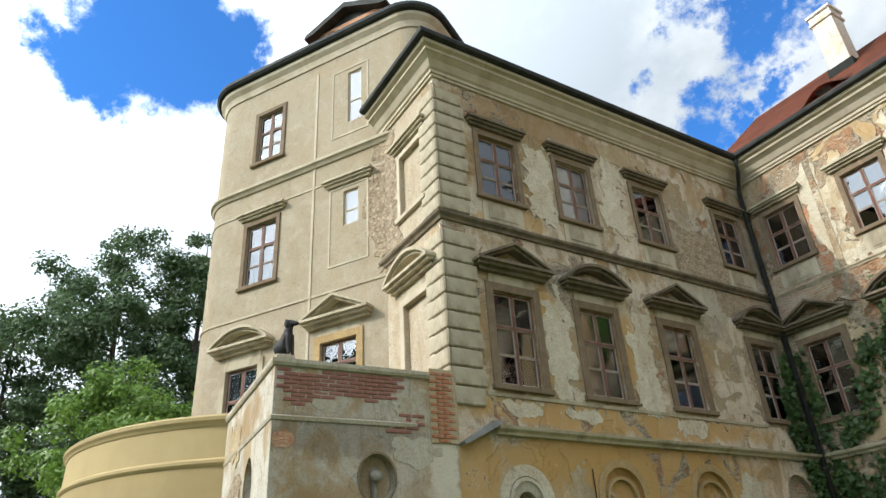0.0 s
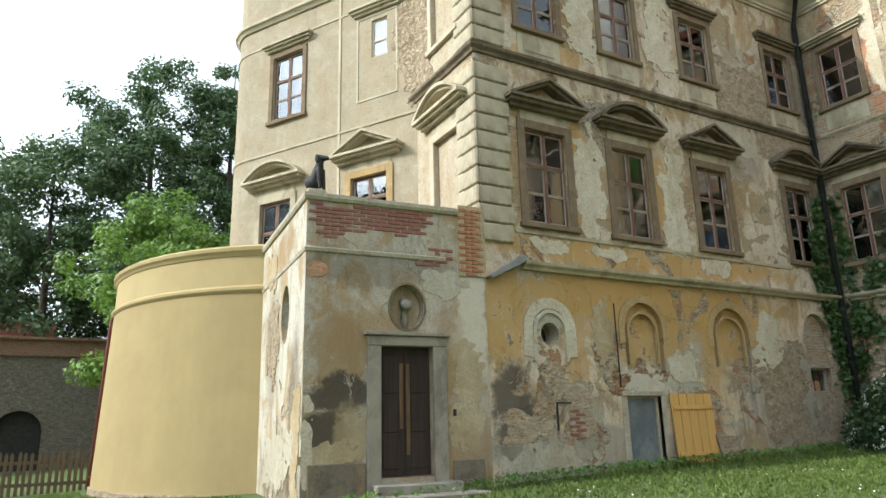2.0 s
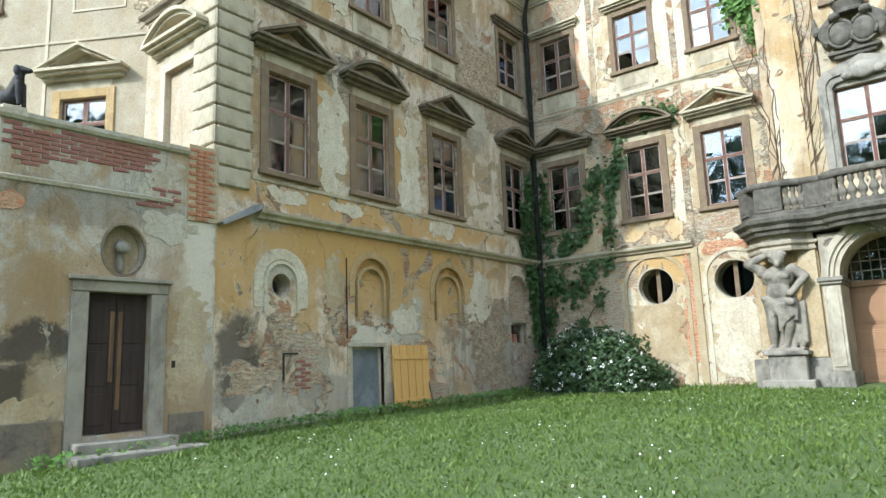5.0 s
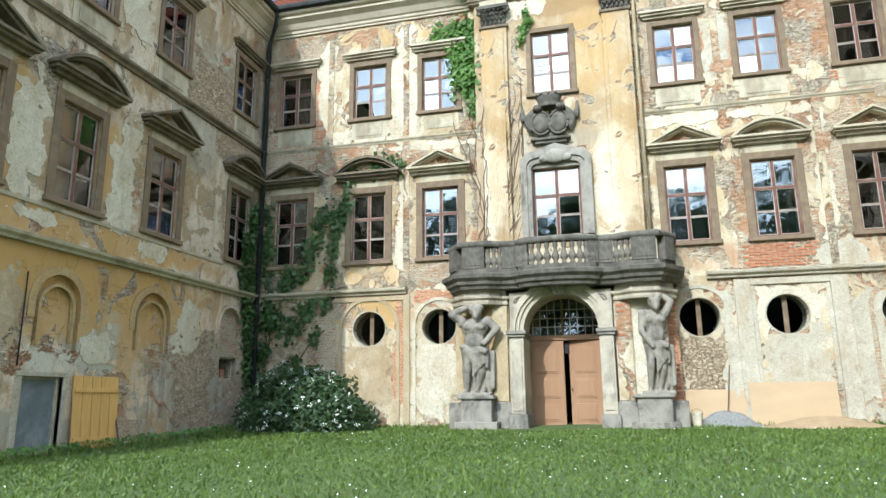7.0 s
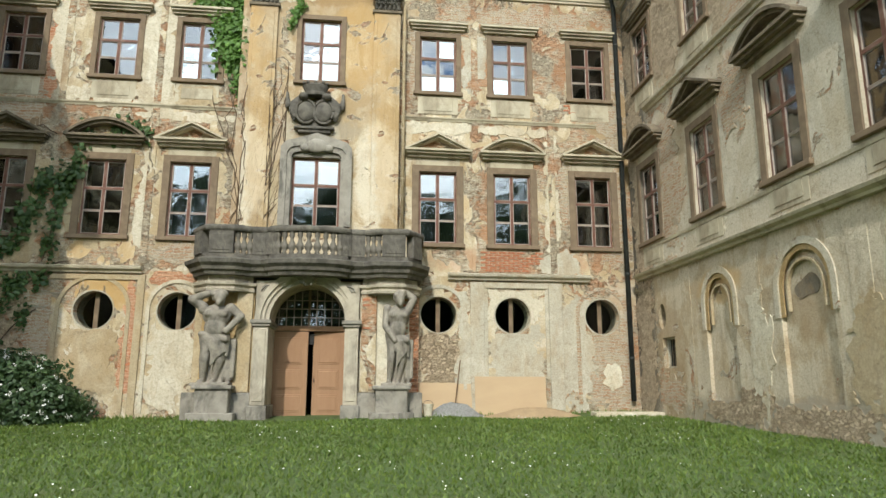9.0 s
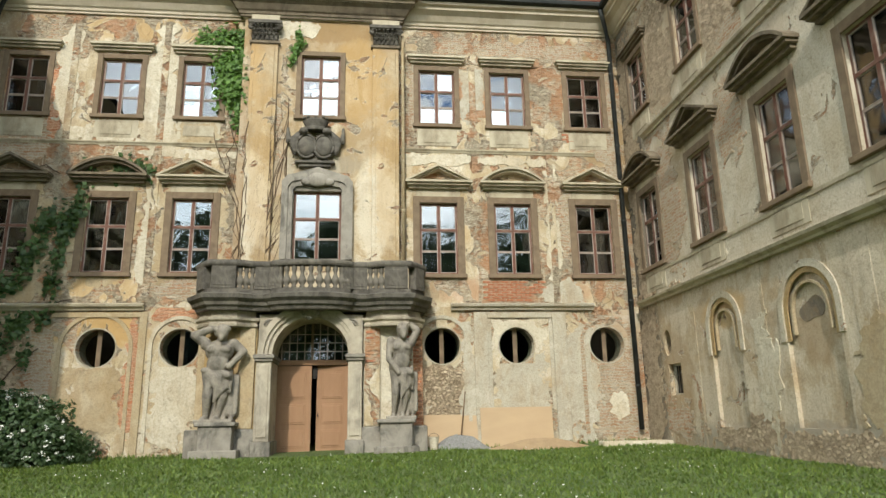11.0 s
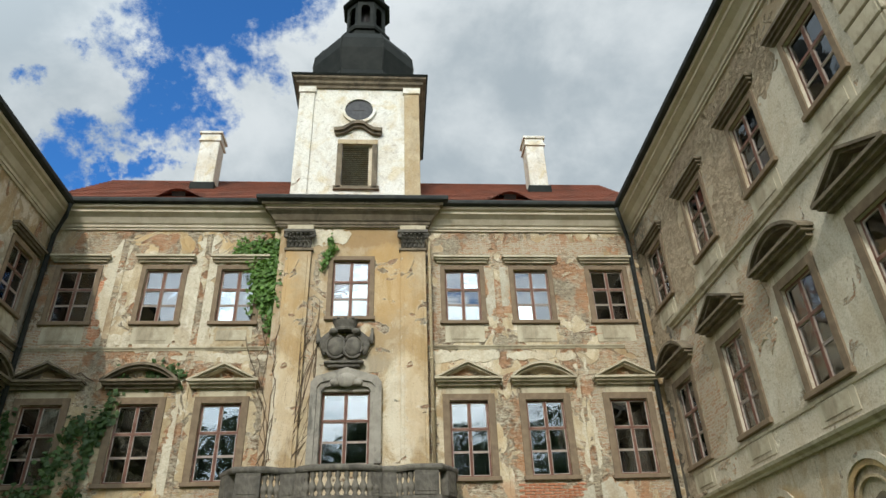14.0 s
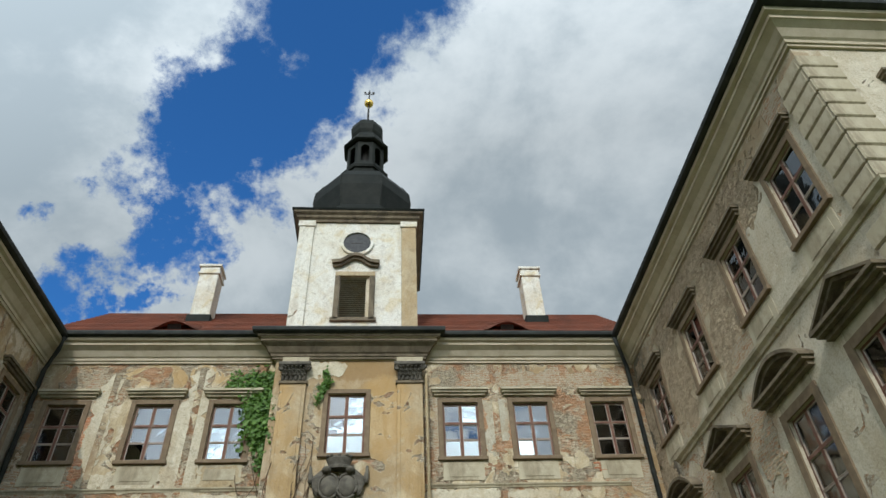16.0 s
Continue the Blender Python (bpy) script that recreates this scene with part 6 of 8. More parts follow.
# ---- round-cornered tower ----
def tower_path(grow=0.0, n=9):
    pts = []
    for cx, cy, r, a0 in ((1.75, 0.9, 0.9, -90), (1.15, 6.4, 1.5, 0), (-4.7, 6.4, 1.2, 90), (-4.7, 1.2, 1.2, 180)):
        for i in range(n + 1):
            a = radians(a0 + 90 * i / n)
            pts.append((cx + (r + grow) * math.cos(a), cy + (r + grow) * math.sin(a)))
    return pts


tower = empty("round_cornered_tower", TF, "tall pale yellow plastered tower with rounded corners", "tower")
TW = [-3.12, -0.14]
holes = [rect(-3.10, 14.45, 1.0, 1.90), rect(0.22, 14.60, 0.5, 1.95), rect(-3.12, 10.12, 1.12, 2.0), rect(0.12, 11.05, 0.52, 1.12), rect(-3.42, 5.4, 1.12, 2.25), rect(-0.22, 6.2, 1.12, 1.55)]
part("front_wall", wall_mesh(-4.7, 1.75, -0.2, 17.98, note_openings("round_cornered_tower_front", holes), 0.5), M_TOWER, tower)
pp = tower_path()
bm = bmesh.new()
moulding(bm, pp, [(0.0, -0.2), (0.0, 17.98), (-0.45, 17.98), (-0.45, -0.2)])
part("curved_wall", bm, M_TOWER, tower, smooth=False)
for z, prof, mt in ((13.35, [(-0.01, 0), (0.05, 0), (0.10, 0.08), (0.16, 0.12), (0.17, 0.2), (0.05, 0.26), (-0.01, 0.26)], M_TRIM_LIGHT), (9.12, [(-0.01, 0), (0.03, 0), (0.04, 0.05), (-0.01, 0.07)], M_TRIM_LIGHT), (12.62, [(-0.01, 0), (0.025, 0), (0.03, 0.05), (-0.01, 0.06)], M_TRIM_LIGHT),
                    (17.42, [(-0.01, 0), (0.04, 0), (0.06, 0.08), (0.10, 0.2), (0.22, 0.34), (0.24, 0.45), (-0.01, 0.5)], M_TRIM_LIGHT)):
    bm = bmesh.new()
    moulding(bm, pp, [(w, z + h) for w, h in prof], closed=True)
    part("moulding", bm, mt, tower)
bm = bmesh.new()
moulding(bm, pp, [(0.1, 17.92), (0.34, 17.92), (0.40, 18.0), (0.38, 18.14), (0.1, 18.16)], closed=True)
part("gutter", bm, M_TIN, tower)
def loft(rings, n=9):
    """Rings of the tower's outline, drawn in towards its middle, from the eaves upwards."""
    bm = bmesh.new()
    rows = [[bm.verts.new((-1.55 + (x + 1.55) * k, 3.9 + (y - 3.9) * k, z)) for x, y in tower_path()] for k, z in rings]
    for a, b in zip(rows, rows[1:]):
        for i in range(len(a)):
            bm.faces.new((a[i], a[(i + 1) % len(a)], b[(i + 1) % len(a)], b[i]))
    bm.faces.new(rows[-1])
    return bm


part("roof_slope", loft([(1.03, 18.12), (0.75, 19.0), (0.4, 19.9), (0.1, 20.4)]), M_ROOF, tower)
dormer = part("roof_dormer", boxes((-2.55, 0.30, 1.55, 4.2, 18.3, 20.85)), M_BRICKWALL_RED, tower)
bm = bmesh.new()
prism(bm, [(-3.0, 20.62), (-2.97, 20.78), (-1.21, 21.58), (0.58, 20.78), (0.60, 20.62), (0.30, 20.66), (-1.21, 21.34), (-2.6, 20.70)], 1.25, 4.3)
prism(bm, [(-2.5, 20.7), (-1.21, 21.33), (0.25, 20.7)], 1.58, 4.2)
part("dormer_roof", bm, M_TIN, dormer)
bm = bmesh.new()
tube(bm, [(-0.62, 1.6, 21.2), (-0.62, 1.6, 22.6)], 0.045, 6)
ball(bm, (-0.62, 1.6, 21.66), 0.19, 3)
part("finial", bm, M_GOLD, tower, "gilded ball on a rod", smooth=True)
for x0, x1, z0, z1 in ((-0.62, 0.70, 9.85, 12.35), (-0.62, 0.72, 14.15, 16.75)):
    part("blind_panel", boxes((x0, x0 + 0.05, -0.02, 0, z0, z1), (x1 - 0.05, x1, -0.02, 0, z0, z1), (x0 + 0.05, x1 - 0.05, -0.02, 0, z0, z0 + 0.05), (x0 + 0.05, x1 - 0.05, -0.02, 0, z1 - 0.05, z1)), M_TRIM_LIGHT, tower)
part("lesene", boxes((-1.25, -1.17, -0.025, 0, 4.0, 17.0)), M_TRIM_LIGHT, tower)
part("tower_floor", boxes((-5.5, 2.0, 0.6, 6.8, 9.2, 9.3), (-5.5, 2.0, 0.6, 6.8, 13.4, 13.5), (-5.5, 2.0, 0.6, 6.8, 4.9, 5.0), (-5.5, 2.0, 3.2, 3.3, 0, 17.5)), M_INSIDE, tower)
window_unit("window_21", 1.0, 1.90, None, "brown casement window in a plain stone surround", TF @ pose(-3.10, 0, 14.45))
window_unit("window_22", 1.12, 2.0, "hood", "brown casement window under a straight stone hood", TF @ pose(-3.12, 0, 10.12), ped=M_TRIM)
window_unit("window_23", 1.12, 2.25, "seg", "brown casement window under a segmental pediment", TF @ pose(-3.42, 0, 5.4), ped=M_TRIM, surround=M_TRIM)
w24 = window_unit("window_24", 1.12, 1.55, "tri", "half-blocked brown window under a triangular pediment", TF @ pose(-0.22, 0, 6.2), ped=M_TRIM, surround=M_P_OCHRE)
for x, z, h in ((0.12, 11.05, 1.12), (0.22, 14.60, 1.95)):
    wn_ = empty("window_25", TF @ pose(x, 0, z), "narrow white-framed window in a blind panel", "window", kind="structure")
    part("sash_frame", boxes((-0.26, -0.21, 0.04, 0.1, 0, h), (0.21, 0.26, 0.04, 0.1, 0, h), (-0.21, 0.21, 0.04, 0.1, 0, 0.05), (-0.21, 0.21, 0.04, 0.1, h - 0.05, h), (-0.21, 0.21, 0.04, 0.1, h * 0.4, h * 0.4 + 0.04)), M_P_WHITE, wn_)
    part("pane", boxes((-0.21, 0.21, 0.06, 0.065, h * 0.4 + 0.04, h - 0.05)), M_GLASS, wn_)
    part("pane", boxes((-0.21, 0.21, 0.06, 0.065, 0.05, h * 0.4)), M_GLASS, wn_)
hd = pediment("hood", 1.70)
bmesh.ops.translate(hd, verts=hd.verts, vec=(0.05, 0, 12.42))
part("hood", hd, M_TRIM, tower)

# ---- round yellow terrace ----
TX, TY = -20.5, 7.0
terrace = empty("round_terrace", pose(TX, TY, 0), "round smooth yellow rendered terrace wall", "terrace", kind="structure")
bm = bmesh.new()
lathe(bm, [(6.13, -0.3), (6.12, 0.1), (5.93, 4.70)], 128)
part("terrace_wall", bm, M_YELLOW, terrace, smooth=False)
bm = bmesh.new()
circ = [(5.90 * math.cos(math.tau * i / 128), 5.90 * math.sin(math.tau * i / 128)) for i in range(128)]
moulding(bm, circ, [(-0.1, 4.66), (0.05, 4.66), (0.10, 4.72), (0.10, 4.78), (0.02, 4.84), (0.01, 5.55), (-0.1, 5.55)], closed=True)
part("parapet", bm, M_YELLOW_TRIM, terrace)
bm = bmesh.new()
moulding(bm, circ, [(-0.4, 5.54), (0.03, 5.54), (0.06, 5.60), (0.11, 5.66), (0.12, 5.74), (0.04, 5.80), (-0.4, 5.82)], closed=True)
part("coping", bm, M_YELLOW_TRIM, terrace)
bm = bmesh.new()
lathe(bm, [(5.6, 4.9), (5.6, 5.0)], 64)
part("terrace_floor", bm, M_P_GREY, terrace)
bm = bmesh.new()
moulding(bm, [(x * 1.045, y * 1.045) for x, y in circ], [(-0.3, -0.2), (0.02, -0.2), (0.0, 0.22), (-0.3, 0.24)], closed=True)
part("stone_footing", bm, M_RUBBLE, terrace)
pipe([(-20.75, 1.10, 4.75), (-20.75, 1.03, 4.6), (-20.75, 0.86, 0.0)], 0.045, simple("red_brown_pipe", (0.20, 0.06, 0.045), (0.16, 0.05, 0.04), 5, 0.5, 0.1), "red-brown pipe on the terrace wall")

# ---- porch with the dark door ----
AX = pose(-11.25, 3.55, 0, 0, 0, 85.5)
porch = empty("porch", AX, "grey weathered plaster porch with a brick parapet", "porch", kind="structure")
AW = 3.56
part("front_wall", wall_mesh(0, AW, -0.1, 5.60, note_openings("porch_front", [rect(1.88, 0.70, 1.0, 2.27), circle(1.90, 3.70, 0.34, rz=0.42)]), 0.45), M_ANNEX, porch)
SD = pose(0, 4.4, 0, 0, 0, -90)
bm = wall_mesh(0, 4.4 - 0.001, -0.1, 5.60, note_openings("side_wall", [circle(2.78, 3.72, 0.36, rz=0.58)]), 0.45)
part("side_wall", bm, M_ANNEX_SIDE, porch, m=pose(-0.012, 4.4, 0, 0, 0, -90))
# added black sheet in place of the shade behind the side oval
part("dark_backing", boxes((0.40, 0.44, 1.0, 2.4, 3.0, 4.5)), M_IRON_AND_SHADE, porch)
part("porch_roof", boxes((0.4, AW, 0.4, 4.4, 5.2, 5.35), (0.5, AW - 0.05, 2.0, 2.1, 0.0, 5.2)), M_INSIDE, porch)
cap = [(-0.30, 5.58), (0.05, 5.58), (0.08, 5.63), (0.08, 5.70), (-0.30, 5.74)]
bm = bmesh.new()
moulding(bm, [(0, 4.4), (0, 0), (2.98, 0)], cap)
part("coping", bm, M_P_GREY, porch)
bm = bmesh.new()
moulding(bm, [(0, 4.4), (0, 0), (2.7, 0)], [(-0.01, 4.62), (0.03, 4.62), (0.05, 4.68), (-0.01, 4.72)])
part("string_course", bm, M_P_GREY, porch)
part("brick_post", boxes((2.98, 3.58, -0.035, 0.40, 4.35, 5.80), bev=0.01), M_P_TAN, porch)
part("plinth", boxes((0.10, 1.10, -0.035, 0, -0.1, 0.98), (2.75, 3.40, -0.03, 0, -0.1, 0.95), bev=0.012), M_P_DARK, porch)
for x0, x1, z0, z1 in ((1.12, 1.38, 0.45, 2.97), (2.38, 2.66, 0.45, 2.97)):
    part("door_jamb", boxes((x0, x1, -0.06, 0.02, z0, z1), bev=0.015), M_JAMB, porch)
part("door_lintel", boxes((1.12, 2.66, -0.07, 0.02, 2.97, 3.15), (1.06, 2.72, -0.13, 0.02, 3.15, 3.22), bev=0.012), M_JAMB, porch)
n = 30
bm = bmesh.new()
e1 = [(1.90 + 0.34 * math.cos(math.tau * i / n), 3.70 + 0.42 * math.sin(math.tau * i / n)) for i in range(n + 1)]
ring_strip(bm, e1, [(1.90 + (x - 1.90) * 1.10, 3.70 + (z - 3.70) * 1.10) for x, z in e1], -0.02, 0.02)
part("niche_rim", bm, M_P_DARK, porch)
bm = bmesh.new()
prism(bm, circle(1.90, 3.70, 0.36, rz=0.44), 0.25, 0.40)
part("niche_back", bm, M_P_TAN, porch)
door2 = empty("door_2", AX @ pose(1.88, 0.14, 0.72), "dark brown worn wooden double door with bare wood strips", "door", kind="structure")
for s in (-1, 1):
    x0, x1 = sorted((s * 0.005, s * 0.5))
    lf = part("leaf", boxes((x0, x1, 0, 0.06, 0, 2.25)), M_DOOR_DARK, door2)
    for z0, z1 in ((0.12, 0.62), (0.74, 1.30), (1.42, 2.10)):
        a, b = sorted((s * 0.12, s * 0.42))
        part("panel", boxes((a, b, -0.016, 0, z0, z1), bev=0.008), M_DOOR_DARK, lf)
    a, b = sorted((s * 0.03, s * 0.10))
    part("worn_strip", boxes((a, b, -0.02, 0, 0.35 if s > 0 else 0.8, 1.95), bev=0.004), M_DOOR_WORN, lf)
bm = bmesh.new()
tube(bm, [(0.16, -0.02, 1.0), (0.16, -0.07, 1.0), (0.10, -0.07, 1.0)], 0.013, 6)
part("door_handle", bm, M_IRON_AND_SHADE, door2)
for x0, x1, y0, z0, z1, nm in ((1.18, 2.76, -0.42, 0.42, 0.62, "step"), (1.05, 3.12, -0.80, 0.24, 0.46, "step"), (1.30, 2.50, 0.16, 0.40, 0.72, "threshold")):
    ob = empty("doorstep", AX @ pose(0, 0, 0), "worn grey stone step before the dark door", "step", "porch steps", kind="structure")
    part(nm, boxes((x0, x1, y0, 0.14 if nm == "step" else 0.30, z0, z1), bev=0.02), M_STONE, ob)
tagged(part("doorbell", boxes((2.78, 2.84, -0.03, 0, 1.72, 1.84), bev=0.006), M_IRON_AND_SHADE, m=AX), "small black doorbell box on the porch wall", "doorbell")
bm = bmesh.new()
lathe(bm, [(0.05, 3.30), (0.07, 3.45), (0.05, 3.62), (0.09, 3.72), (0.10, 3.82), (0.05, 3.90)], 10, c=(1.90, 0.14))
ball(bm, (1.90, 0.02, 3.74), (0.13, 0.06, 0.10), 2)
tagged(part("niche_ornament", bm, M_STONE, m=AX, smooth=True), "small weathered stone bust stump in the oval niche", "ornament")
# dog figure on the parapet corner
bm = bmesh.new()
ball(bm, (0, 0.05, 0.16), (0.12, 0.16, 0.15), 3)
capsule(bm, (0, 0.02, 0.18), (0, -0.08, 0.46), 0.115, 0.085)
capsule(bm, (-0.06, -0.12, 0.38), (-0.06, -0.15, 0.03), 0.045, 0.035)
capsule(bm, (0.06, -0.12, 0.38), (0.06, -0.15, 0.03), 0.045, 0.035)
capsule(bm, (0, -0.09, 0.48), (0, -0.10, 0.60), 0.07, 0.075)
capsule(bm, (0, -0.10, 0.62), (0.0, -0.26, 0.59), 0.075, 0.04)
for s in (-1, 1):
    ball(bm, (s * 0.075, -0.08, 0.60), (0.025, 0.05, 0.09), 2)
dog = part("dog_statue", bm, M_IRON_AND_SHADE, m=AX @ pose(0.16, 0.14, 5.80, 0, 0, 40), smooth=True)
mod = dog.modifiers.new("merge", "REMESH")
mod.mode, mod.voxel_size, mod.use_smooth_shade = "VOXEL", 0.014, True
tagged(dog, "small black sitting dog statue on the porch parapet", "statue")
tagged(part("statue_block", boxes((0.0, 0.34, 0.0, 0.34, 5.725, 5.80), bev=0.012), M_P_GREY, m=AX), "flat grey stone block on the parapet corner", "block")
# slanting tin flashing where the string course ends
bm = bmesh.new()
prism(bm, [(7.12, 4.38), (7.16, 4.33), (7.95, 4.72), (8.05, 4.84), (7.9, 4.84)], -0.22, 0.0)
tagged(part("flashing", bm, simple("grey_tin_flashing", (0.30, 0.31, 0.31), (0.22, 0.23, 0.23), 3, 0.5, 0.1, metal=0.4), m=W), "slanting grey tin flashing beside the porch", "flashing", kind="structure")

# ---- garden side: stone wall, fence, trees ----
gw = empty("garden_wall", pose(-36, 0, 0), "dark rubble garden wall with a brick coping", "wall", kind="structure")
bm = wall_mesh(-16, 14, -0.5, 5.0, [arch(-1.55, 0.0, 1.9, 2.6, 10, rise=0.95)], 0.7)
part("wall_body", bm, M_RUBBLE_DARK, gw, m=pose(0, 0, 0, 0, 0, 90))
part("wall_coping", boxes((-16, 14, -0.12, 0.8, 5.0, 5.25), (-16, 14, -0.02, 0.7, 5.25, 5.75), (-16, 14, -0.18, 0.86, 5.75, 5.88)), masonry("brick_coping", True, (0.55, 0.42, 0.40), 0.25), gw, m=pose(0, 0, 0, 0, 0, 90))
# black sheet gives the arched recess its shade by colour
part("recess_back", boxes((-3.2, 0.2, 0.5, 0.65, -0.3, 3.2)), M_IRON_AND_SHADE, gw, m=pose(0, 0, 0, 0, 0, 90))
rg = empty("plank_gate", pose(-35.9, -4.4, 0.1, 0, 0, 90), "rusty brown plank gate leaning at the garden wall", "gate")
for i in range(7):
    part("board", boxes((-0.14, 0.14, -0.06, 0.0, 0.0, 4.2 - 0.05 * (i % 3)), bev=0.01), simple("rusty_boards_%d" % i, (0.14, 0.065, 0.035), (0.09, 0.045, 0.028), 3, 0.85, 0.3, stretch=(2, 1, 0.3)) if i < 2 else bpy.data.materials["rusty_boards_%d" % (i % 2)], rg, m=pose(i * 0.29 - 1.0, 0, 0))
fence = empty("picket_fence", pose(-22.5, -3.2, -0.08, 0, 0, 88), "brown weathered wooden picket fence beside the terrace", "fence")
mf = simple("weathered_fence_wood", (0.16, 0.115, 0.075), (0.11, 0.08, 0.05), 5, 0.85, 0.3, stretch=(3, 1, 0.3))
for z in (0.28, 0.86):
    part("rail", boxes((-5.0, 4.6, 0.0, 0.04, z, z + 0.09)), mf, fence)
bm = bmesh.new()
prism(bm, [(-0.045, 0.0), (0.045, 0.0), (0.045, 1.12), (0.0, 1.20), (-0.045, 1.12)], -0.025, -0.003)
p0 = part("picket", bm, mf, fence, m=pose(-4.9, 0, 0))
for i in range(1, 62):
    o = p0.copy()
    scene.collection.objects.link(o)
    o.matrix_basis = pose(-4.9 + 0.155 * i, 0, 0.02 * math.sin(i * 1.9), 0, 1.2 * math.sin(i * 2.3), 0)
shed = empty("garden_shed", pose(-42, -3.0, 0), "small shed with a red tiled roof behind the garden wall", "shed")
part("shed_wall", boxes((-2.5, 2.0, -4.5, 2.0, 0, 5.6)), M_RUBBLE_DARK, shed)
bm = bmesh.new()
slabp = [(2.4, 5.4), (-0.4, 7.4), (-2.9, 5.4), (-2.9, 5.2), (-0.4, 7.15), (2.4, 5.2)]
vs0 = [bm.verts.new((x, -4.9, z)) for x, z in slabp]
vs1 = [bm.verts.new((x, 2.4, z)) for x, z in slabp]
bm.faces.new(vs0)
bm.faces.new(vs1[::-1])
for i in range(6):
    bm.faces.new((vs0[i], vs1[i], vs1[(i + 1) % 6], vs0[(i + 1) % 6]))
part("shed_roof", bm, M_ROOF, shed)


def leaf_material(name, a, b):
    m, nt, bs, co = blank(name)
    rnd = nd(nt, "ShaderNodeNewGeometry").outputs["Random Per Island"]
    col = mixc(nt, rnd, a, b)
    col = mixc(nt, mth(nt, "MULTIPLY", step(nt, noi(nt, co, 0.5, 4, 0.6), 0.4, 0.65), 0.6), col, mixc(nt, 1.0, col, (0.55, 0.6, 0.55), "MULTIPLY"))
    nt.links.new(col, bs.inputs["Base Color"])
    bs.inputs["Roughness"].default_value = 0.55
    tl = nd(nt, "ShaderNodeBsdfTranslucent", Color=col)
    mx = nd(nt, "ShaderNodeMixShader", Fac=0.28, i1=bs.outputs[0], i2=tl.outputs[0])
    nt.links.new(mx.outputs[0], nt.nodes["Material Output"].inputs[0])
    return m


M_LEAF = leaf_material("ash_leaves", (0.07, 0.125, 0.05), (0.125, 0.19, 0.075))
M_LEAF_LIGHT = leaf_material("light_maple_leaves", (0.13, 0.24, 0.035), (0.22, 0.34, 0.06))
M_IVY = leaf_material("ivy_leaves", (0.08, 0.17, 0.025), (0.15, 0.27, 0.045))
# the same ivy for the shaded corner, its shade put into a darker green
M_IVY_SHADED = leaf_material("shaded_ivy_leaves", (0.04, 0.08, 0.02), (0.085, 0.15, 0.035))
M_SHRUB = leaf_material("shrub_leaves", (0.045, 0.085, 0.028), (0.085, 0.14, 0.045))
M_BARK = simple("grey_bark", (0.11, 0.09, 0.07), (0.07, 0.055, 0.042), 3, 0.9, 0.6, stretch=(3, 3, 0.6))
M_STEM = simple("dry_vine_stem", (0.16, 0.11, 0.07), (0.10, 0.07, 0.045), 6, 0.9, 0.3)
M_FLOWER = simple("white_blossom", (0.78, 0.77, 0.70), (0.70, 0.68, 0.60), 8, 0.8, 0.0)


def leaf_mesh(name, centres, normals, sizes, material, parent, rng, aspect=0.62, label=""):
    """Many small pointed leaves, one mesh; each leaf a folded pair of triangles."""
    n = len(centres)
    c = np.asarray(centres, float)
    nr = np.asarray(normals, float) + rng.normal(0, 0.55, (n, 3))
    nr /= np.linalg.norm(nr, axis=1)[:, None]
    t = np.cross(nr, rng.normal(0, 1, (n, 3)))
    t /= np.linalg.norm(t, axis=1)[:, None] + 1e-9
    b = np.cross(nr, t)
    s = np.asarray(sizes, float)[:, None]
    v = np.stack([c - t * s * 0.5, c + b * s * 0.5 * aspect - nr * s * 0.06, c + t * s * 0.55, c - b * s * 0.5 * aspect - nr * s * 0.06], 1).reshape(-1, 3)
    i0 = np.arange(n) * 4
    f = np.concatenate([np.stack([i0, i0 + 1, i0 + 2], 1), np.stack([i0, i0 + 2, i0 + 3], 1)])
    me = bpy.data.meshes.new(name)
    me.from_pydata(v.tolist(), [], f.tolist())
    me.materials.append(material)
    ob = new(name, me)
    if parent is not None:
        ob.parent = parent
    if label:
        ob["label"] = label
    return ob


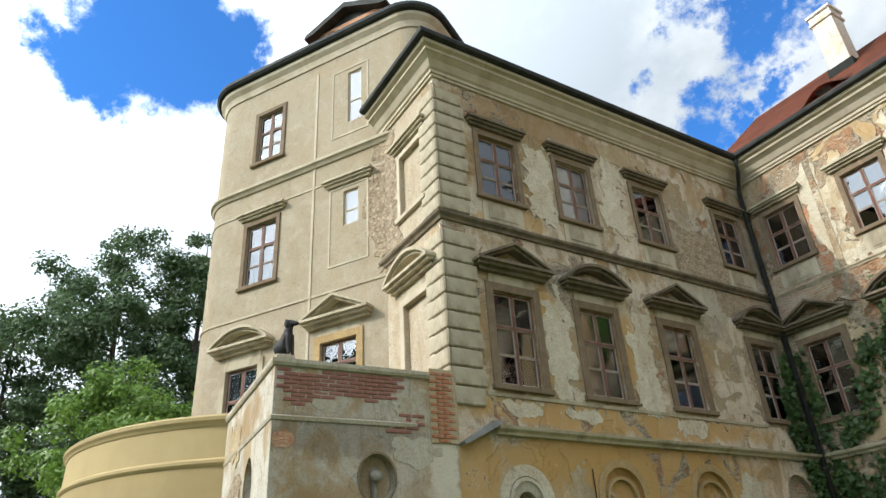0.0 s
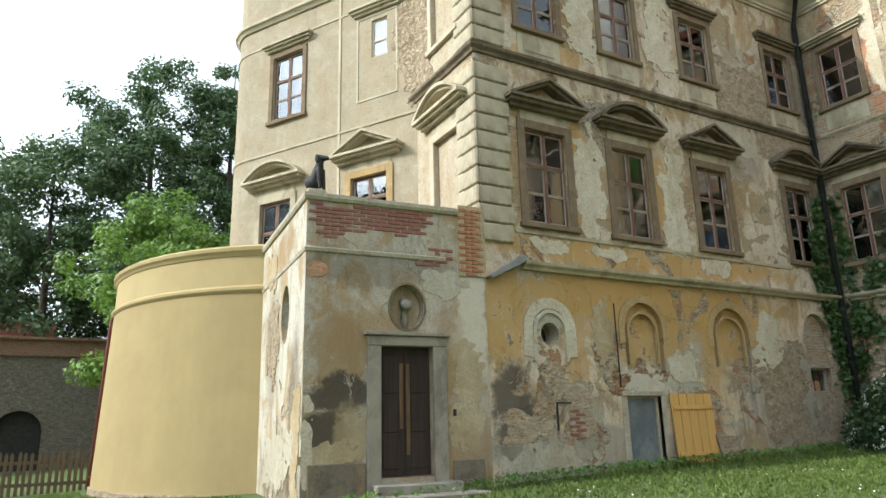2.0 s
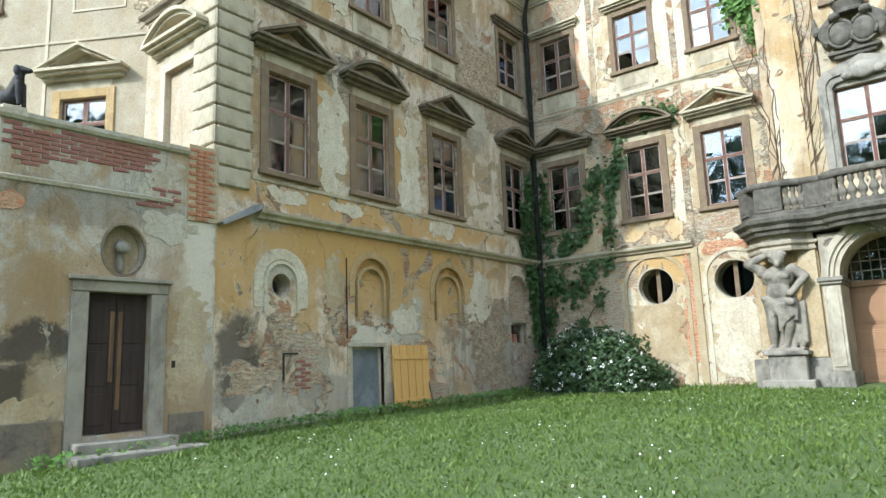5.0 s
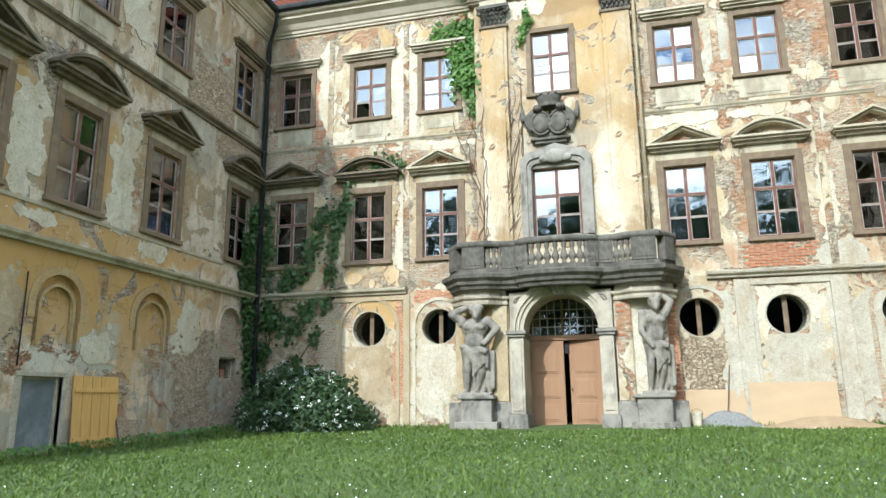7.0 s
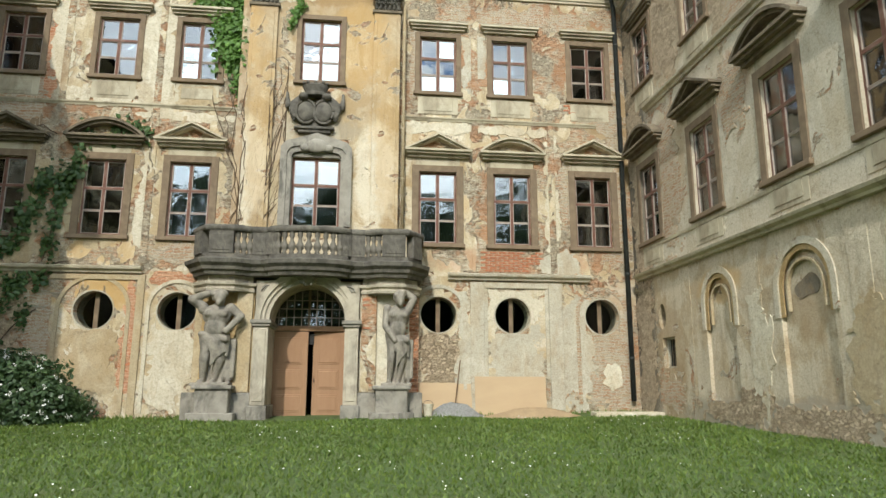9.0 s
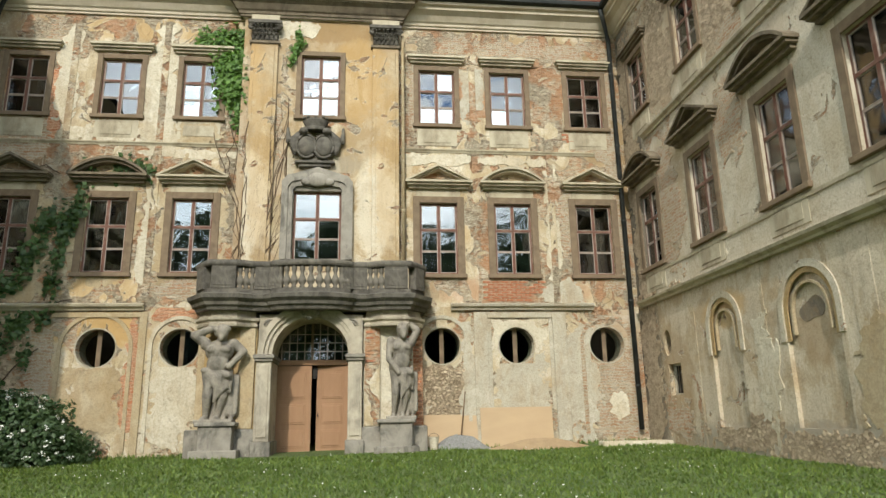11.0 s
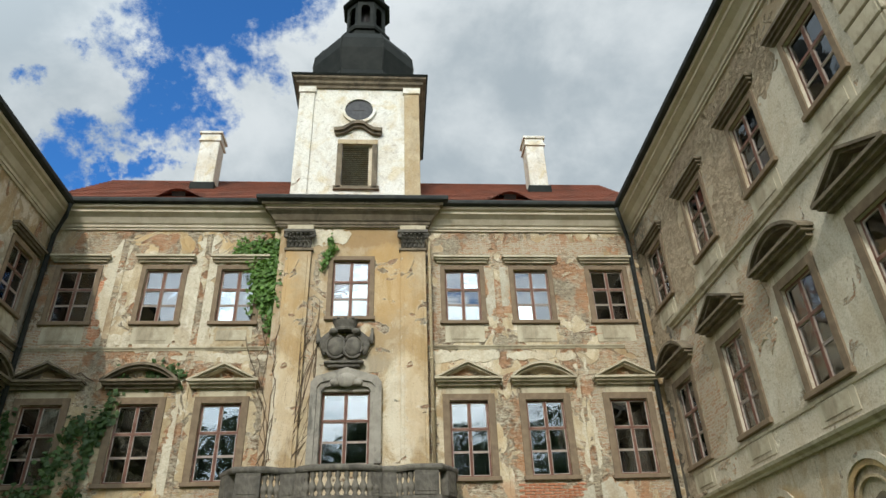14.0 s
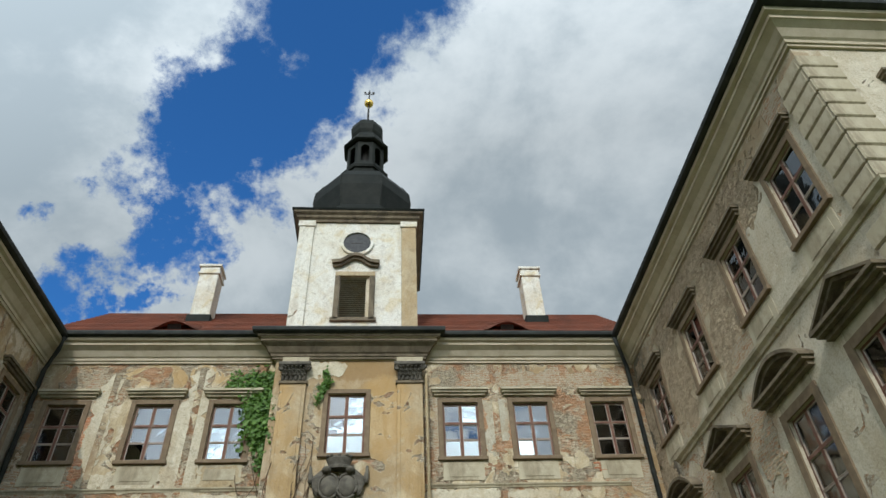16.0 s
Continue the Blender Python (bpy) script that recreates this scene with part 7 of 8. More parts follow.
def tree(name, m, height, spread, seed, leaf, label, leaves=16000, size=0.30, low=0.25):
    """A trunk that tapers, limbs that fork, and a crown of leaf clumps at the limbs' ends with gaps between."""
    rng = np.random.default_rng(seed)
    tr = empty(name, m, label, "tree")
    bm = bmesh.new()
    top = Vector((rng.normal(0, 0.4), rng.normal(0, 0.4), height * 0.92))
    tube(bm, [Vector((0, 0, -0.3)).lerp(top, f) + Vector((0.25 * math.sin(4 * f + seed), 0.25 * math.cos(3 * f), 0)) for f in (0, 0.1, 0.25, 0.45, 0.65, 0.85, 1.0)], [0.02 * height, 0.016 * height, 0.013 * height, 0.010 * height, 0.006 * height, 0.003 * height, 0.02], 9)
    clumps = []
    n = 34
    for i in range(n):
        f = low + (0.97 - low) * (i + rng.random()) / n
        a = i * 2.4 + rng.normal(0, 0.3)
        prof = math.sin(math.pi * min(1.0, max(0.0, (f - low * 0.55) / (1.06 - low * 0.55)))) ** 0.65
        L = spread * prof * rng.uniform(0.6, 1.08)
        p0 = Vector((0, 0, 0)).lerp(top, f * 0.92)
        d = Vector((math.cos(a), math.sin(a), rng.uniform(0.25, 0.8)))
        pts = [p0 + d * L * g + Vector((0, 0, -0.10 * L * g * g)) for g in (0, 0.35, 0.7, 1.0)]
        tube(bm, pts, [0.0045 * height * (1.15 - f), 0.003 * height * (1.15 - f), 0.0018 * height * (1.1 - f), 0.01], 5)
        for g, k in ((0.45, 0.55), (0.72, 0.8), (1.0, 1.0)):
            q = pts[0].lerp(pts[3], g)
            for _ in range(2):
                clumps.append((q + Vector(rng.normal(0, 0.16 * spread, 3)), spread * rng.uniform(0.13, 0.26) * (0.7 + 0.3 * k)))
    part("trunk", bm, M_BARK, tr, smooth=True)
    cs, ns, ss = [], [], []
    vol = np.array([r ** 2 for _, r in clumps])
    cnt = np.maximum(12, leaves * vol / vol.sum()).astype(int)
    for (q, r), k in zip(clumps, cnt):
        d = rng.normal(0, 1, (k, 3))
        d /= np.linalg.norm(d, axis=1)[:, None]
        rad = r * rng.random(k) ** 0.45
        pos = np.array(q) + d * rad[:, None] * np.array([1, 1, 0.72])
        pos[:, 2] -= 0.25 * r * rng.random(k) ** 2
        cs.append(pos)
        ns.append(d + np.array([0, 0, 0.5]))
        ss.append(rng.uniform(0.7, 1.3, k) * size)
    leaf_mesh("crown", np.concatenate(cs), np.concatenate(ns), np.concatenate(ss), leaf, tr, rng)
    return tr


t1 = tree("ash_tree", pose(-47.5, 4.6, 0.1), 29.5, 6.0, 3, M_LEAF, "tall dark green ash tree behind the garden wall", 46000, 0.27, 0.14)
t2 = tree("ash_tree", pose(-46.5, 8.6, 0.1), 30.0, 4.8, 11, M_LEAF, "tall dark green ash tree behind the garden wall", 34000, 0.27, 0.2)
t3 = tree("ash_tree", pose(-44.0, -1.5, 0.1), 20.5, 6.0, 7, M_LEAF, "broad dark green tree behind the garden wall", 40000, 0.26, 0.08)
tree("maple_bush", pose(-31.0, 4.0, 0.1), 12.2, 3.6, 5, M_LEAF_LIGHT, "light green maple beside the round terrace", 24000, 0.21, 0.3)
copy_thing(t3, pose(-52, -6.5, 0.1, 0, 0, 130))
copy_thing(t3, pose(-50, 13, 0.1, 0, 0, 70))
# trees across the lawn, mirrored in the windows
copy_thing(t3, pose(-9, -34, 0, 0, 0, 40))
copy_thing(t1, pose(2, -46, 0, 0, 0, 200))
copy_thing(t3, pose(13, -38, 0, 0, 0, 300))
copy_thing(t2, pose(24, -44, 0, 0, 0, 20))
copy_thing(t2, pose(-22, -42, 0, 0, 0, 120))
for i, (x, y) in enumerate(((-29, -38), (-15, -38), (-3, -38), (7, -36), (19, -37), (31, -40))):
    copy_thing(t3, pose(x, y, 0, 0, 0, 70 + 57 * i) @ Matrix.Diagonal((1.2, 1.2, 1.28, 1)))

# ---- shrub in the corner ----
def shrub(m, rx, ry, h, label):
    rng = np.random.default_rng(21)
    sh = empty("flowering_shrub", m, label, "shrub")
    bm = bmesh.new()
    for i in range(16):
        a = i * 2.4
        r = 0.2 + 0.8 * rng.random()
        tube(bm, [(0.1 * math.cos(a), 0.1 * math.sin(a), -0.1), (0.5 * r * rx * math.cos(a), 0.5 * r * ry * math.sin(a), h * 0.5), (r * rx * 0.9 * math.cos(a), r * ry * 0.9 * math.sin(a), h * (0.9 - 0.45 * r))], [0.03, 0.02, 0.008], 5)
    part("branches", bm, M_BARK, sh)
    k = 9000
    d = rng.normal(0, 1, (k, 3))
    d[:, 2] = np.abs(d[:, 2])
    d /= np.linalg.norm(d, axis=1)[:, None]
    lump = np.array([1 + 0.22 * noise.noise(Vector(q) * 2.6) for q in d])
    rad = (0.62 + 0.38 * rng.random(k) ** 0.6) * lump
    pos = d * rad[:, None] * np.array([rx, ry, h])
    leaf_mesh("leaves", pos, d, rng.uniform(0.09, 0.17, k), M_SHRUB, sh, rng)
    k = 60
    d2 = rng.normal(0, 1, (k, 3))
    d2[:, 2] = np.abs(d2[:, 2])
    d2[:, 1] = -np.abs(d2[:, 1])
    d2 /= np.linalg.norm(d2, axis=1)[:, None]
    cs, ns = [], []
    for q in d2:
        c = q * np.array([rx, ry, h]) * (1.0 + 0.2 * noise.noise(Vector(q) * 2.6))
        cs.append(c + rng.normal(0, 0.035, (10, 3)))
        ns.append(np.repeat(q[None], 10, 0))
    leaf_mesh("blossoms", np.concatenate(cs), np.concatenate(ns), rng.uniform(0.03, 0.06, k * 10), M_FLOWER, sh, rng, aspect=0.9)
    return sh


shrub(pose(-8.65, 17.75, ground_z(-8.65, 17.75)), 2.15, 1.0, 1.75, "dark green shrub with white blossom in the corner of the court")

# ---- ivy ----
def ivy(m, strands, per, width, size, material, label, seed, stem=0.018, gaps=-1.0):
    """Climbing plant: stems along plan lines on a wall, with leaves set close round them."""
    rng = np.random.default_rng(seed)
    iv = empty("ivy", m, label, "climbing plant")
    bm = bmesh.new()
    cs = []
    for line, dens in strands:
        pts = [Vector((x, -0.05, z)) for x, z in line]
        fine = []
        for a, b in zip(pts, pts[1:]):
            k = max(2, int((b - a).length / 0.25))
            for i in range(k):
                q = a.lerp(b, i / k)
                q += Vector((0.10 * noise.noise(q * 1.7), 0, 0.10 * noise.noise(q * 1.7 + Vector((5, 5, 5)))))
                fine.append(q)
        fine.append(pts[-1])
        tube(bm, fine, stem, 5)
        L = sum((b - a).length for a, b in zip(fine, fine[1:]))
        for _ in range(int(per * L * dens)):
            i = rng.integers(0, len(fine) - 1)
            q = fine[i].lerp(fine[i + 1], rng.random())
            if noise.noise(q * 1.9 + Vector((seed, 3, 0))) < gaps:
                continue
            clump = 0.55 + 0.45 * noise.noise(q * 1.3 + Vector((seed, 0, 0)))
            cs.append((q.x + rng.normal(0, width * max(0.25, clump) * dens), -0.04 - abs(rng.normal(0, 0.10)) * clump, q.z + rng.normal(0, width * 0.9)))
    part("stems", bm, M_STEM, iv)
    nrm = np.tile(np.array([0, -1.0, 0.35]), (len(cs), 1))
    leaf_mesh("leaves", np.array(cs), nrm, rng.uniform(0.7, 1.3, len(cs)) * size, material, iv, rng, aspect=0.85)
    return iv


ivy(C, [([(-5.1, 12.75), (-4.4, 12.9), (-3.75, 12.7), (-3.6, 13.2)], 0.9), ([(-3.85, 12.7), (-3.9, 11.8), (-3.75, 10.8), (-3.8, 10.1)], 1.1), ([(-4.2, 12.7), (-4.25, 11.7), (-4.0, 10.9)], 1.3), ([(-4.0, 12.8), (-3.95, 11.9)], 1.3)], 330, 0.26, 0.14, M_IVY, "bright green ivy on the sunlit wall below the eaves", 4)
ivy(CB, [([(-2.35, 12.05), (-2.2, 12.5), (-2.0, 12.75), (-2.15, 13.15)], 0.9)], 200, 0.11, 0.11, M_IVY, "small tuft of green ivy beside the upper window", 6)
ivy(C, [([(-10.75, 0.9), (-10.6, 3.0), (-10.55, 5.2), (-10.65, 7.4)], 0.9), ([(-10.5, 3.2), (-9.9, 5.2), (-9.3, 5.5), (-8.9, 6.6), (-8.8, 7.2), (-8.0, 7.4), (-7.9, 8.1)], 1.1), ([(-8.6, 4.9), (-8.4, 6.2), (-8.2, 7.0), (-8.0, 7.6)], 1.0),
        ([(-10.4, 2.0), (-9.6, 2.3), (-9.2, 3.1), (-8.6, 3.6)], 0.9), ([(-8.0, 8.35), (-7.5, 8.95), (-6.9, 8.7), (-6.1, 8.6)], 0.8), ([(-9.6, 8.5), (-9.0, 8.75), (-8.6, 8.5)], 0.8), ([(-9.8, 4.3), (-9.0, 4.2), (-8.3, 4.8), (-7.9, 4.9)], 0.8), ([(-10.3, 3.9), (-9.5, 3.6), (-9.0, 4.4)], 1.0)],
    185, 0.20, 0.15, M_IVY_SHADED, "green ivy creeping over the shaded corner wall, darkened by colour for shade", 8, gaps=0.02)
ivy(W, [([(18.6, 2.0), (18.45, 4.5), (18.4, 6.2), (18.55, 7.5)], 1.4), ([(18.3, 4.0), (18.0, 5.4), (18.1, 6.6)], 0.9)], 190, 0.17, 0.13, M_IVY_SHADED, "green ivy climbing beside the corner drainpipe, darkened by colour for shade", 9)
# bare vine stems on the centre bay
rngv = random.Random(5)
vine = empty("dry_vine", CB, "bare dry brown vine stems on the yellow plaster", "climbing plant")
for i in range(26):
    x, z = -3.7 + rngv.random() * 0.7, 4.9 + rngv.random() * 1.0
    pts = []
    dx = rngv.uniform(-0.05, 0.16)
    for k in range(14):
        pts.append((x, -0.125 if -3.55 < x < -2.7 else -0.012, z))
        x += dx + rngv.uniform(-0.16, 0.16)
        z += rngv.uniform(0.22, 0.52)
        x = max(-4.6, min(-2.35, x))
    bm = bmesh.new()
    tube(bm, [p for p in pts if p[2] < 12.5], 0.011, 4)
    part("stem", bm, M_STEM, vine)

# ---- loose things along the walls ----
sht = empty("plank_shutter", W @ pose(12.48, -0.14, 0.60, -3.0, 0, 0), "new yellow pine plank shutter leaning on the wall", "shutter")
for i in range(5):
    part("plank", boxes((-0.125, 0.125, 0, 0.025, 0, 1.50), bev=0.004), M_PLANK, sht, m=pose(-0.53 + 0.264 * i, 0, 0))
for z in (0.16, 1.16):
    part("batten", boxes((-0.62, 0.62, -0.025, 0, z, z + 0.09), bev=0.004), M_PLANK, sht)
bm = bmesh.new()
tube(bm, [(13.05, -0.30, 0.58), (13.12, -0.06, 1.30)], 0.02, 6)
tagged(part("wooden_stick", bm, M_STEM, m=W), "thin brown stick leaning at the plank shutter", "stick")
bm = bmesh.new()
tube(bm, [(10.42, -0.04, 2.25), (10.42, -0.04, 4.05)], 0.014, 6)
tagged(part("iron_rod", bm, M_IRON_AND_SHADE, m=W), "thin black iron rod fixed to the plaster wall", "rod", kind="structure")
bm = bmesh.new()
for a in ((8.68, 8.71, -0.03, 0, 1.40, 1.95), (8.71, 9.05, -0.03, 0, 1.92, 1.95)):
    box(bm, *a)
tagged(part("hatch_frame", bm, M_IRON_AND_SHADE, m=W), "rusty angle frame of a walled-up hatch", "frame", kind="structure")
board = empty("plywood_board", C @ pose(4.20, -0.16, 0.80, -5), "tan plywood sheets leaning on the plastered wall", "board")
mply = simple("tan_plywood", (0.50, 0.365, 0.22), (0.46, 0.33, 0.20), 2, 0.75, 0.1, stretch=(0.3, 1, 1))
part("sheet", boxes((-1.05, 0.98, 0, 0.02, 0.0, 1.08), bev=0.003), mply, board)
b2 = empty("tan_tarpaulin", C @ pose(2.35, -0.10, 0.85, -6), "tan sheet behind a heap of gravel at the wall", "sheet")
part("sheet", boxes((-0.78, 0.72, 0, 0.02, 0.0, 0.86), bev=0.003), mply, b2)


def heap(name, m, rx, ry, h, material, label, seed):
    bm = bmesh.new()
    n, k = 40, 12
    rows = []
    for j in range(k + 1):
        f = j / k
        row = []
        for i in range(n):
            a = math.tau * i / n
            q = Vector((math.cos(a) * f * 2, math.sin(a) * f * 2, seed))
            z = h * max(0.0, (math.cos(math.pi * f) + 1) / 2 + 0.25 * noise.noise(q * 1.5) * (1 - f)) - 0.05
            row.append(bm.verts.new((rx * f * math.cos(a) * (1 + 0.2 * noise.noise(q)), ry * f * math.sin(a), z + 0.02 * noise.noise(q * 6))))
        rows.append(row)
    for a, b in zip(rows, rows[1:]):
        for i in range(n):
            bm.faces.new((a[i], b[i], b[(i + 1) % n], a[(i + 1) % n]))
    return tagged(part(name, bm, material, m=m, smooth=True), label, "heap", kind="stuff")


M_SAND = simple("ochre_sand", (0.46, 0.33, 0.19), (0.38, 0.27, 0.16), 5, 0.95, 0.8, bump_d=0.03)
M_GRAVEL = simple("grey_gravel", (0.42, 0.41, 0.38), (0.26, 0.25, 0.23), 26, 0.95, 1.0, bump_d=0.03)
heap("sand_heap", pose(4.6, 18.1, ground_z(4.6, 18.1)), 2.1, 0.85, 0.28, M_SAND, "trodden ochre sand at the foot of the wall", 3.3)
heap("gravel_heap", pose(2.5, 18.5, ground_z(2.5, 18.5)), 1.1, 0.5, 0.42, M_GRAVEL, "small heap of grey gravel by the tan sheet", 5.1)
tagged(part("concrete_slab", boxes((-0.9, 0.9, -0.32, 0.32, -0.1, 0.10), bev=0.02), M_P_WHITE, m=pose(7.0, 17.6, ground_z(7.0, 17.6), 0, 0, -6)), "pale concrete slab lying on the grass", "slab")
shv = empty("shovel", C @ pose(2.55, -0.22, 0.9, -8, 8, 0), "shovel with a wooden handle leaning on the wall", "shovel")
bm = bmesh.new()
tube(bm, [(0, 0, 0.25), (0, 0, 1.45)], 0.016, 6)
part("handle", bm, M_DOOR_WORN, shv)
part("blade", boxes((-0.11, 0.11, -0.012, 0.012, -0.05, 0.27), bev=0.005), M_IRON_AND_SHADE, shv)
bkt = empty("bucket", C @ pose(1.78, -0.75, ground_z(1.78, 18.2)), "white plastic bucket beside the portal pier", "bucket")
bm = bmesh.new()
lathe(bm, [(0.10, 0), (0.14, 0.30), (0.15, 0.30), (0.15, 0.33), (0.13, 0.33), (0.09, 0.02)], 16)
part("bucket_body", bm, M_P_WHITE, bkt)
bm = bmesh.new()
tube(bm, [(0.14 * math.cos(math.pi * i / 8), -0.02, 0.30 + 0.12 * math.sin(math.pi * i / 8)) for i in range(9)], 0.006, 5)
part("bucket_handle", bm, M_IRON_AND_SHADE, bkt)
wl = empty("wall_lamp", C @ pose(-1.42, 0.55, 3.0), "small black lantern inside the open door", "lamp")
part("lamp_body", boxes((-0.07, 0.07, -0.07, 0.07, -0.25, 0.0), (-0.09, 0.09, -0.09, 0.09, 0.0, 0.04), bev=0.008), M_IRON_AND_SHADE, wl)

# ---- coats of plaster and bared spots on the walls ----
M_P_BROWN = plaster("brown_plaster", (0.34, 0.225, 0.105), (0.30, 0.20, 0.10), (0.38, 0.26, 0.13), bare=0.72, brick=0.3, stain=0.5, off=(83, 0, 1))
patch(wall_west, 17.8, 6.9, 0.95, 1.6, M_RUBBLE, rough=0.3)
patch(wall_west, 16.2, 10.0, 1.6, 1.2, M_RUBBLE, "bared_stone", 0.5)
patch(wall_west, 18.2, 9.3, 0.9, 0.8, M_BRICKWALL, "bared_brick", 0.45)
patch(wall_west, 15.2, 8.9, 0.9, 0.5, M_P_GREY, rough=0.5)
for u, z, ru, rz, mt in ((8.85, 5.18, 0.62, 0.19, M_P_WHITE), (10.3, 5.2, 0.52, 0.16, M_P_WHITE), (14.0, 5.15, 0.45, 0.20, M_P_WHITE),
                         (10.05, 6.6, 0.40, 1.25, M_P_WHITE), (12.7, 6.3, 0.42, 1.2, M_P_WHITE), (12.9, 7.6, 0.3, 0.5, M_P_WHITE), (13.4, 13.1, 1.0, 0.30, M_P_TAN), (10.15, 11.2, 0.45, 0.9, M_P_WHITE), (12.75, 11.3, 0.5, 1.1, M_P_WHITE), (7.95, 10.0, 0.3, 0.3, M_P_WHITE)):
    patch(wall_west, u, z, ru, rz, mt)
for u, z, ru, rz, mt in ((10.05, 3.3, 0.28, 0.9, M_P_TAN), (9.2, 2.15, 0.35, 0.22, M_BRICKWALL), (9.35, 1.45, 0.30, 0.45, M_BRICKWALL), 
                         (16.0, 2.2, 0.9, 1.2, M_RUBBLE), (18.2, 2.0, 0.7, 1.1, M_RUBBLE), (18.3, 3.4, 0.5, 0.9, M_BRICKWALL), (13.6, 1.0, 0.45, 0.22, M_BRICKWALL), (15.6, 3.6, 0.5, 0.7, M_P_WHITE), (8.4, 0.75, 1.1, 0.30, M_P_GREY), (12.4, 2.75, 0.4, 0.35, M_P_WHITE), (16.9, 0.95, 1.2, 0.3, M_RUBBLE)):
    patch(wall_west_base, u, z, ru, rz, mt)
for u, z, ru, rz, mt in ((2.1, 9.22, 1.05, 0.20, M_P_WHITE), (4.4, 9.2, 0.9, 0.14, M_P_WHITE), (3.2, 11.5, 0.38, 0.85, M_P_GREY), (5.55, 7.0, 0.20, 1.8, M_P_WHITE), (1.35, 7.4, 0.22, 1.6, M_C_MID), (7.4, 7.2, 0.45, 2.0, M_BRICKWALL),
                         (6.0, 7.4, 0.25, 1.4, M_BRICKWALL), (7.3, 11.0, 0.5, 1.7, M_BRICKWALL), (6.9, 9.75, 0.8, 0.35, M_BRICKWALL), (4.4, 13.0, 2.4, 0.35, M_BRICKWALL), (1.4, 11.4, 0.18, 1.5, M_BRICKWALL), (5.7, 5.1, 0.6, 0.3, M_P_GREY)):
    patch(wall_north_right, u, z, ru, rz, mt)
for u, z, ru, rz, mt in ((-8.75, 11.6, 0.32, 1.7, M_P_WHITE), (-6.0, 11.0, 0.45, 2.2, M_P_WHITE), (-7.2, 9.7, 1.3, 0.28, M_P_WHITE), (-4.95, 9.8, 0.62, 0.32, M_P_TAN), (-5.0, 9.2, 1.2, 0.13, M_P_WHITE), (-7.25, 7.0, 0.9, 1.6, M_P_TAN), (-4.95, 7.0, 0.95, 1.6, M_P_TAN), (-6.1, 6.9, 0.22, 1.5, M_P_WHITE), (-10.0, 9.6, 1.0, 0.9, M_BRICKWALL),
                         (-9.2, 12.8, 0.35, 0.5, M_BRICKWALL), (-9.0, 11.0, 0.16, 1.2, M_BRICKWALL_RED), (-5.0, 5.15, 0.8, 0.28, M_BRICKWALL), (-9.4, 6.6, 0.7, 1.5, M_P_TAN)):
    patch(wall_north_left, u, z, ru, rz, mt)
for u, z, ru, rz, mt in ((-7.2, 2.2, 0.8, 1.1, M_P_TAN), (-8.6, 2.6, 0.32, 1.7, M_BRICKWALL), (-6.15, 2.8, 0.22, 1.4, M_BRICKWALL_RED), (-5.0, 2.3, 0.62, 1.3, M_P_WHITE), (-5.2, 4.5, 0.7, 0.15, M_BRICKWALL_RED), (4.3, 2.4, 0.80, 1.1, M_P_GREY), (4.3, 3.9, 0.85, 0.5, M_P_WHITE), 
                         (2.2, 2.2, 0.7, 0.9, M_RUBBLE), (7.0, 2.5, 0.75, 1.5, M_BRICKWALL), (6.1, 2.7, 0.45, 1.8, M_P_GREY), (7.2, 1.9, 0.28, 0.35, M_P_WHITE), (-9.7, 2.6, 0.7, 1.7, M_RUBBLE), (2.9, 2.8, 0.25, 1.7, M_P_GREY)):
    patch(wall_north_base, u, z, ru, rz, mt)
for u, z, ru, rz, mt in ((-3.1, 9.6, 0.5, 1.2, M_BRICKWALL), (-2.2, 13.3, 0.7, 0.3, M_P_WHITE), (-2.5, 7.0, 0.18, 0.9, M_P_TAN)):
    patch(wall_north_centre, u, z, ru, rz, mt)
for u, z, ru, rz, mt in ((-16.4, 7.2, 0.55, 1.8, M_BRICKWALL), (-18.3, 7.5, 0.55, 3.8, M_RUBBLE), (-13.1, 7.9, 0.5, 0.8, M_BRICKWALL), (-13.0, 11.3, 0.75, 1.7, M_RUBBLE), (-16.2, 11.5, 0.8, 1.6, M_RUBBLE), (-10.4, 12.6, 0.5, 0.8, M_RUBBLE), (-12.6, 9.9, 0.6, 0.35, M_BRICKWALL), (-14.4, 5.15, 0.6, 0.22, M_P_WHITE), (-13.4, 13.2, 3.5, 0.3, M_RUBBLE), (-18.4, 11.6, 0.5, 1.8, M_RUBBLE), (-8.0, 13.0, 0.6, 0.4, M_BRICKWALL)):
    patch(wall_east, u, z, ru, rz, mt)
for u, z, ru, rz, mt in ((-18.4, 2.8, 0.55, 1.9, M_RUBBLE), (-17.0, 1.5, 0.7, 0.5, M_BRICKWALL), (-14.0, 1.1, 1.3, 0.35, M_RUBBLE), (-11.5, 0.95, 1.5, 0.30, M_RUBBLE), (-12.9, 2.4, 0.35, 1.0, M_P_WHITE), (-9.8, 2.0, 0.5, 0.8, M_P_TAN)):
    patch(wall_east_base, u, z, ru, rz, mt)
fw = [o for o in porch.children if o.name.startswith("front_wall")][0]
sdw = [o for o in porch.children if o.name.startswith("side_wall")][0]
for u, z, ru, rz, mt in ((0.55, 1.15, 0.5, 0.18, M_P_TAN), (3.1, 2.0, 0.32, 0.9, M_P_TAN), (0.2, 4.3, 0.18, 0.14, M_BRICKWALL_RED), (1.0, 5.0, 0.30, 0.2, M_P_GREY), (2.5, 5.05, 0.35, 0.35, M_P_GREY), (0.08, 1.0, 0.10, 0.75, M_P_WHITE), (2.55, 4.2, 0.4, 0.3, M_P_GREY)):
    patch(fw, u, z, ru, rz, mt)
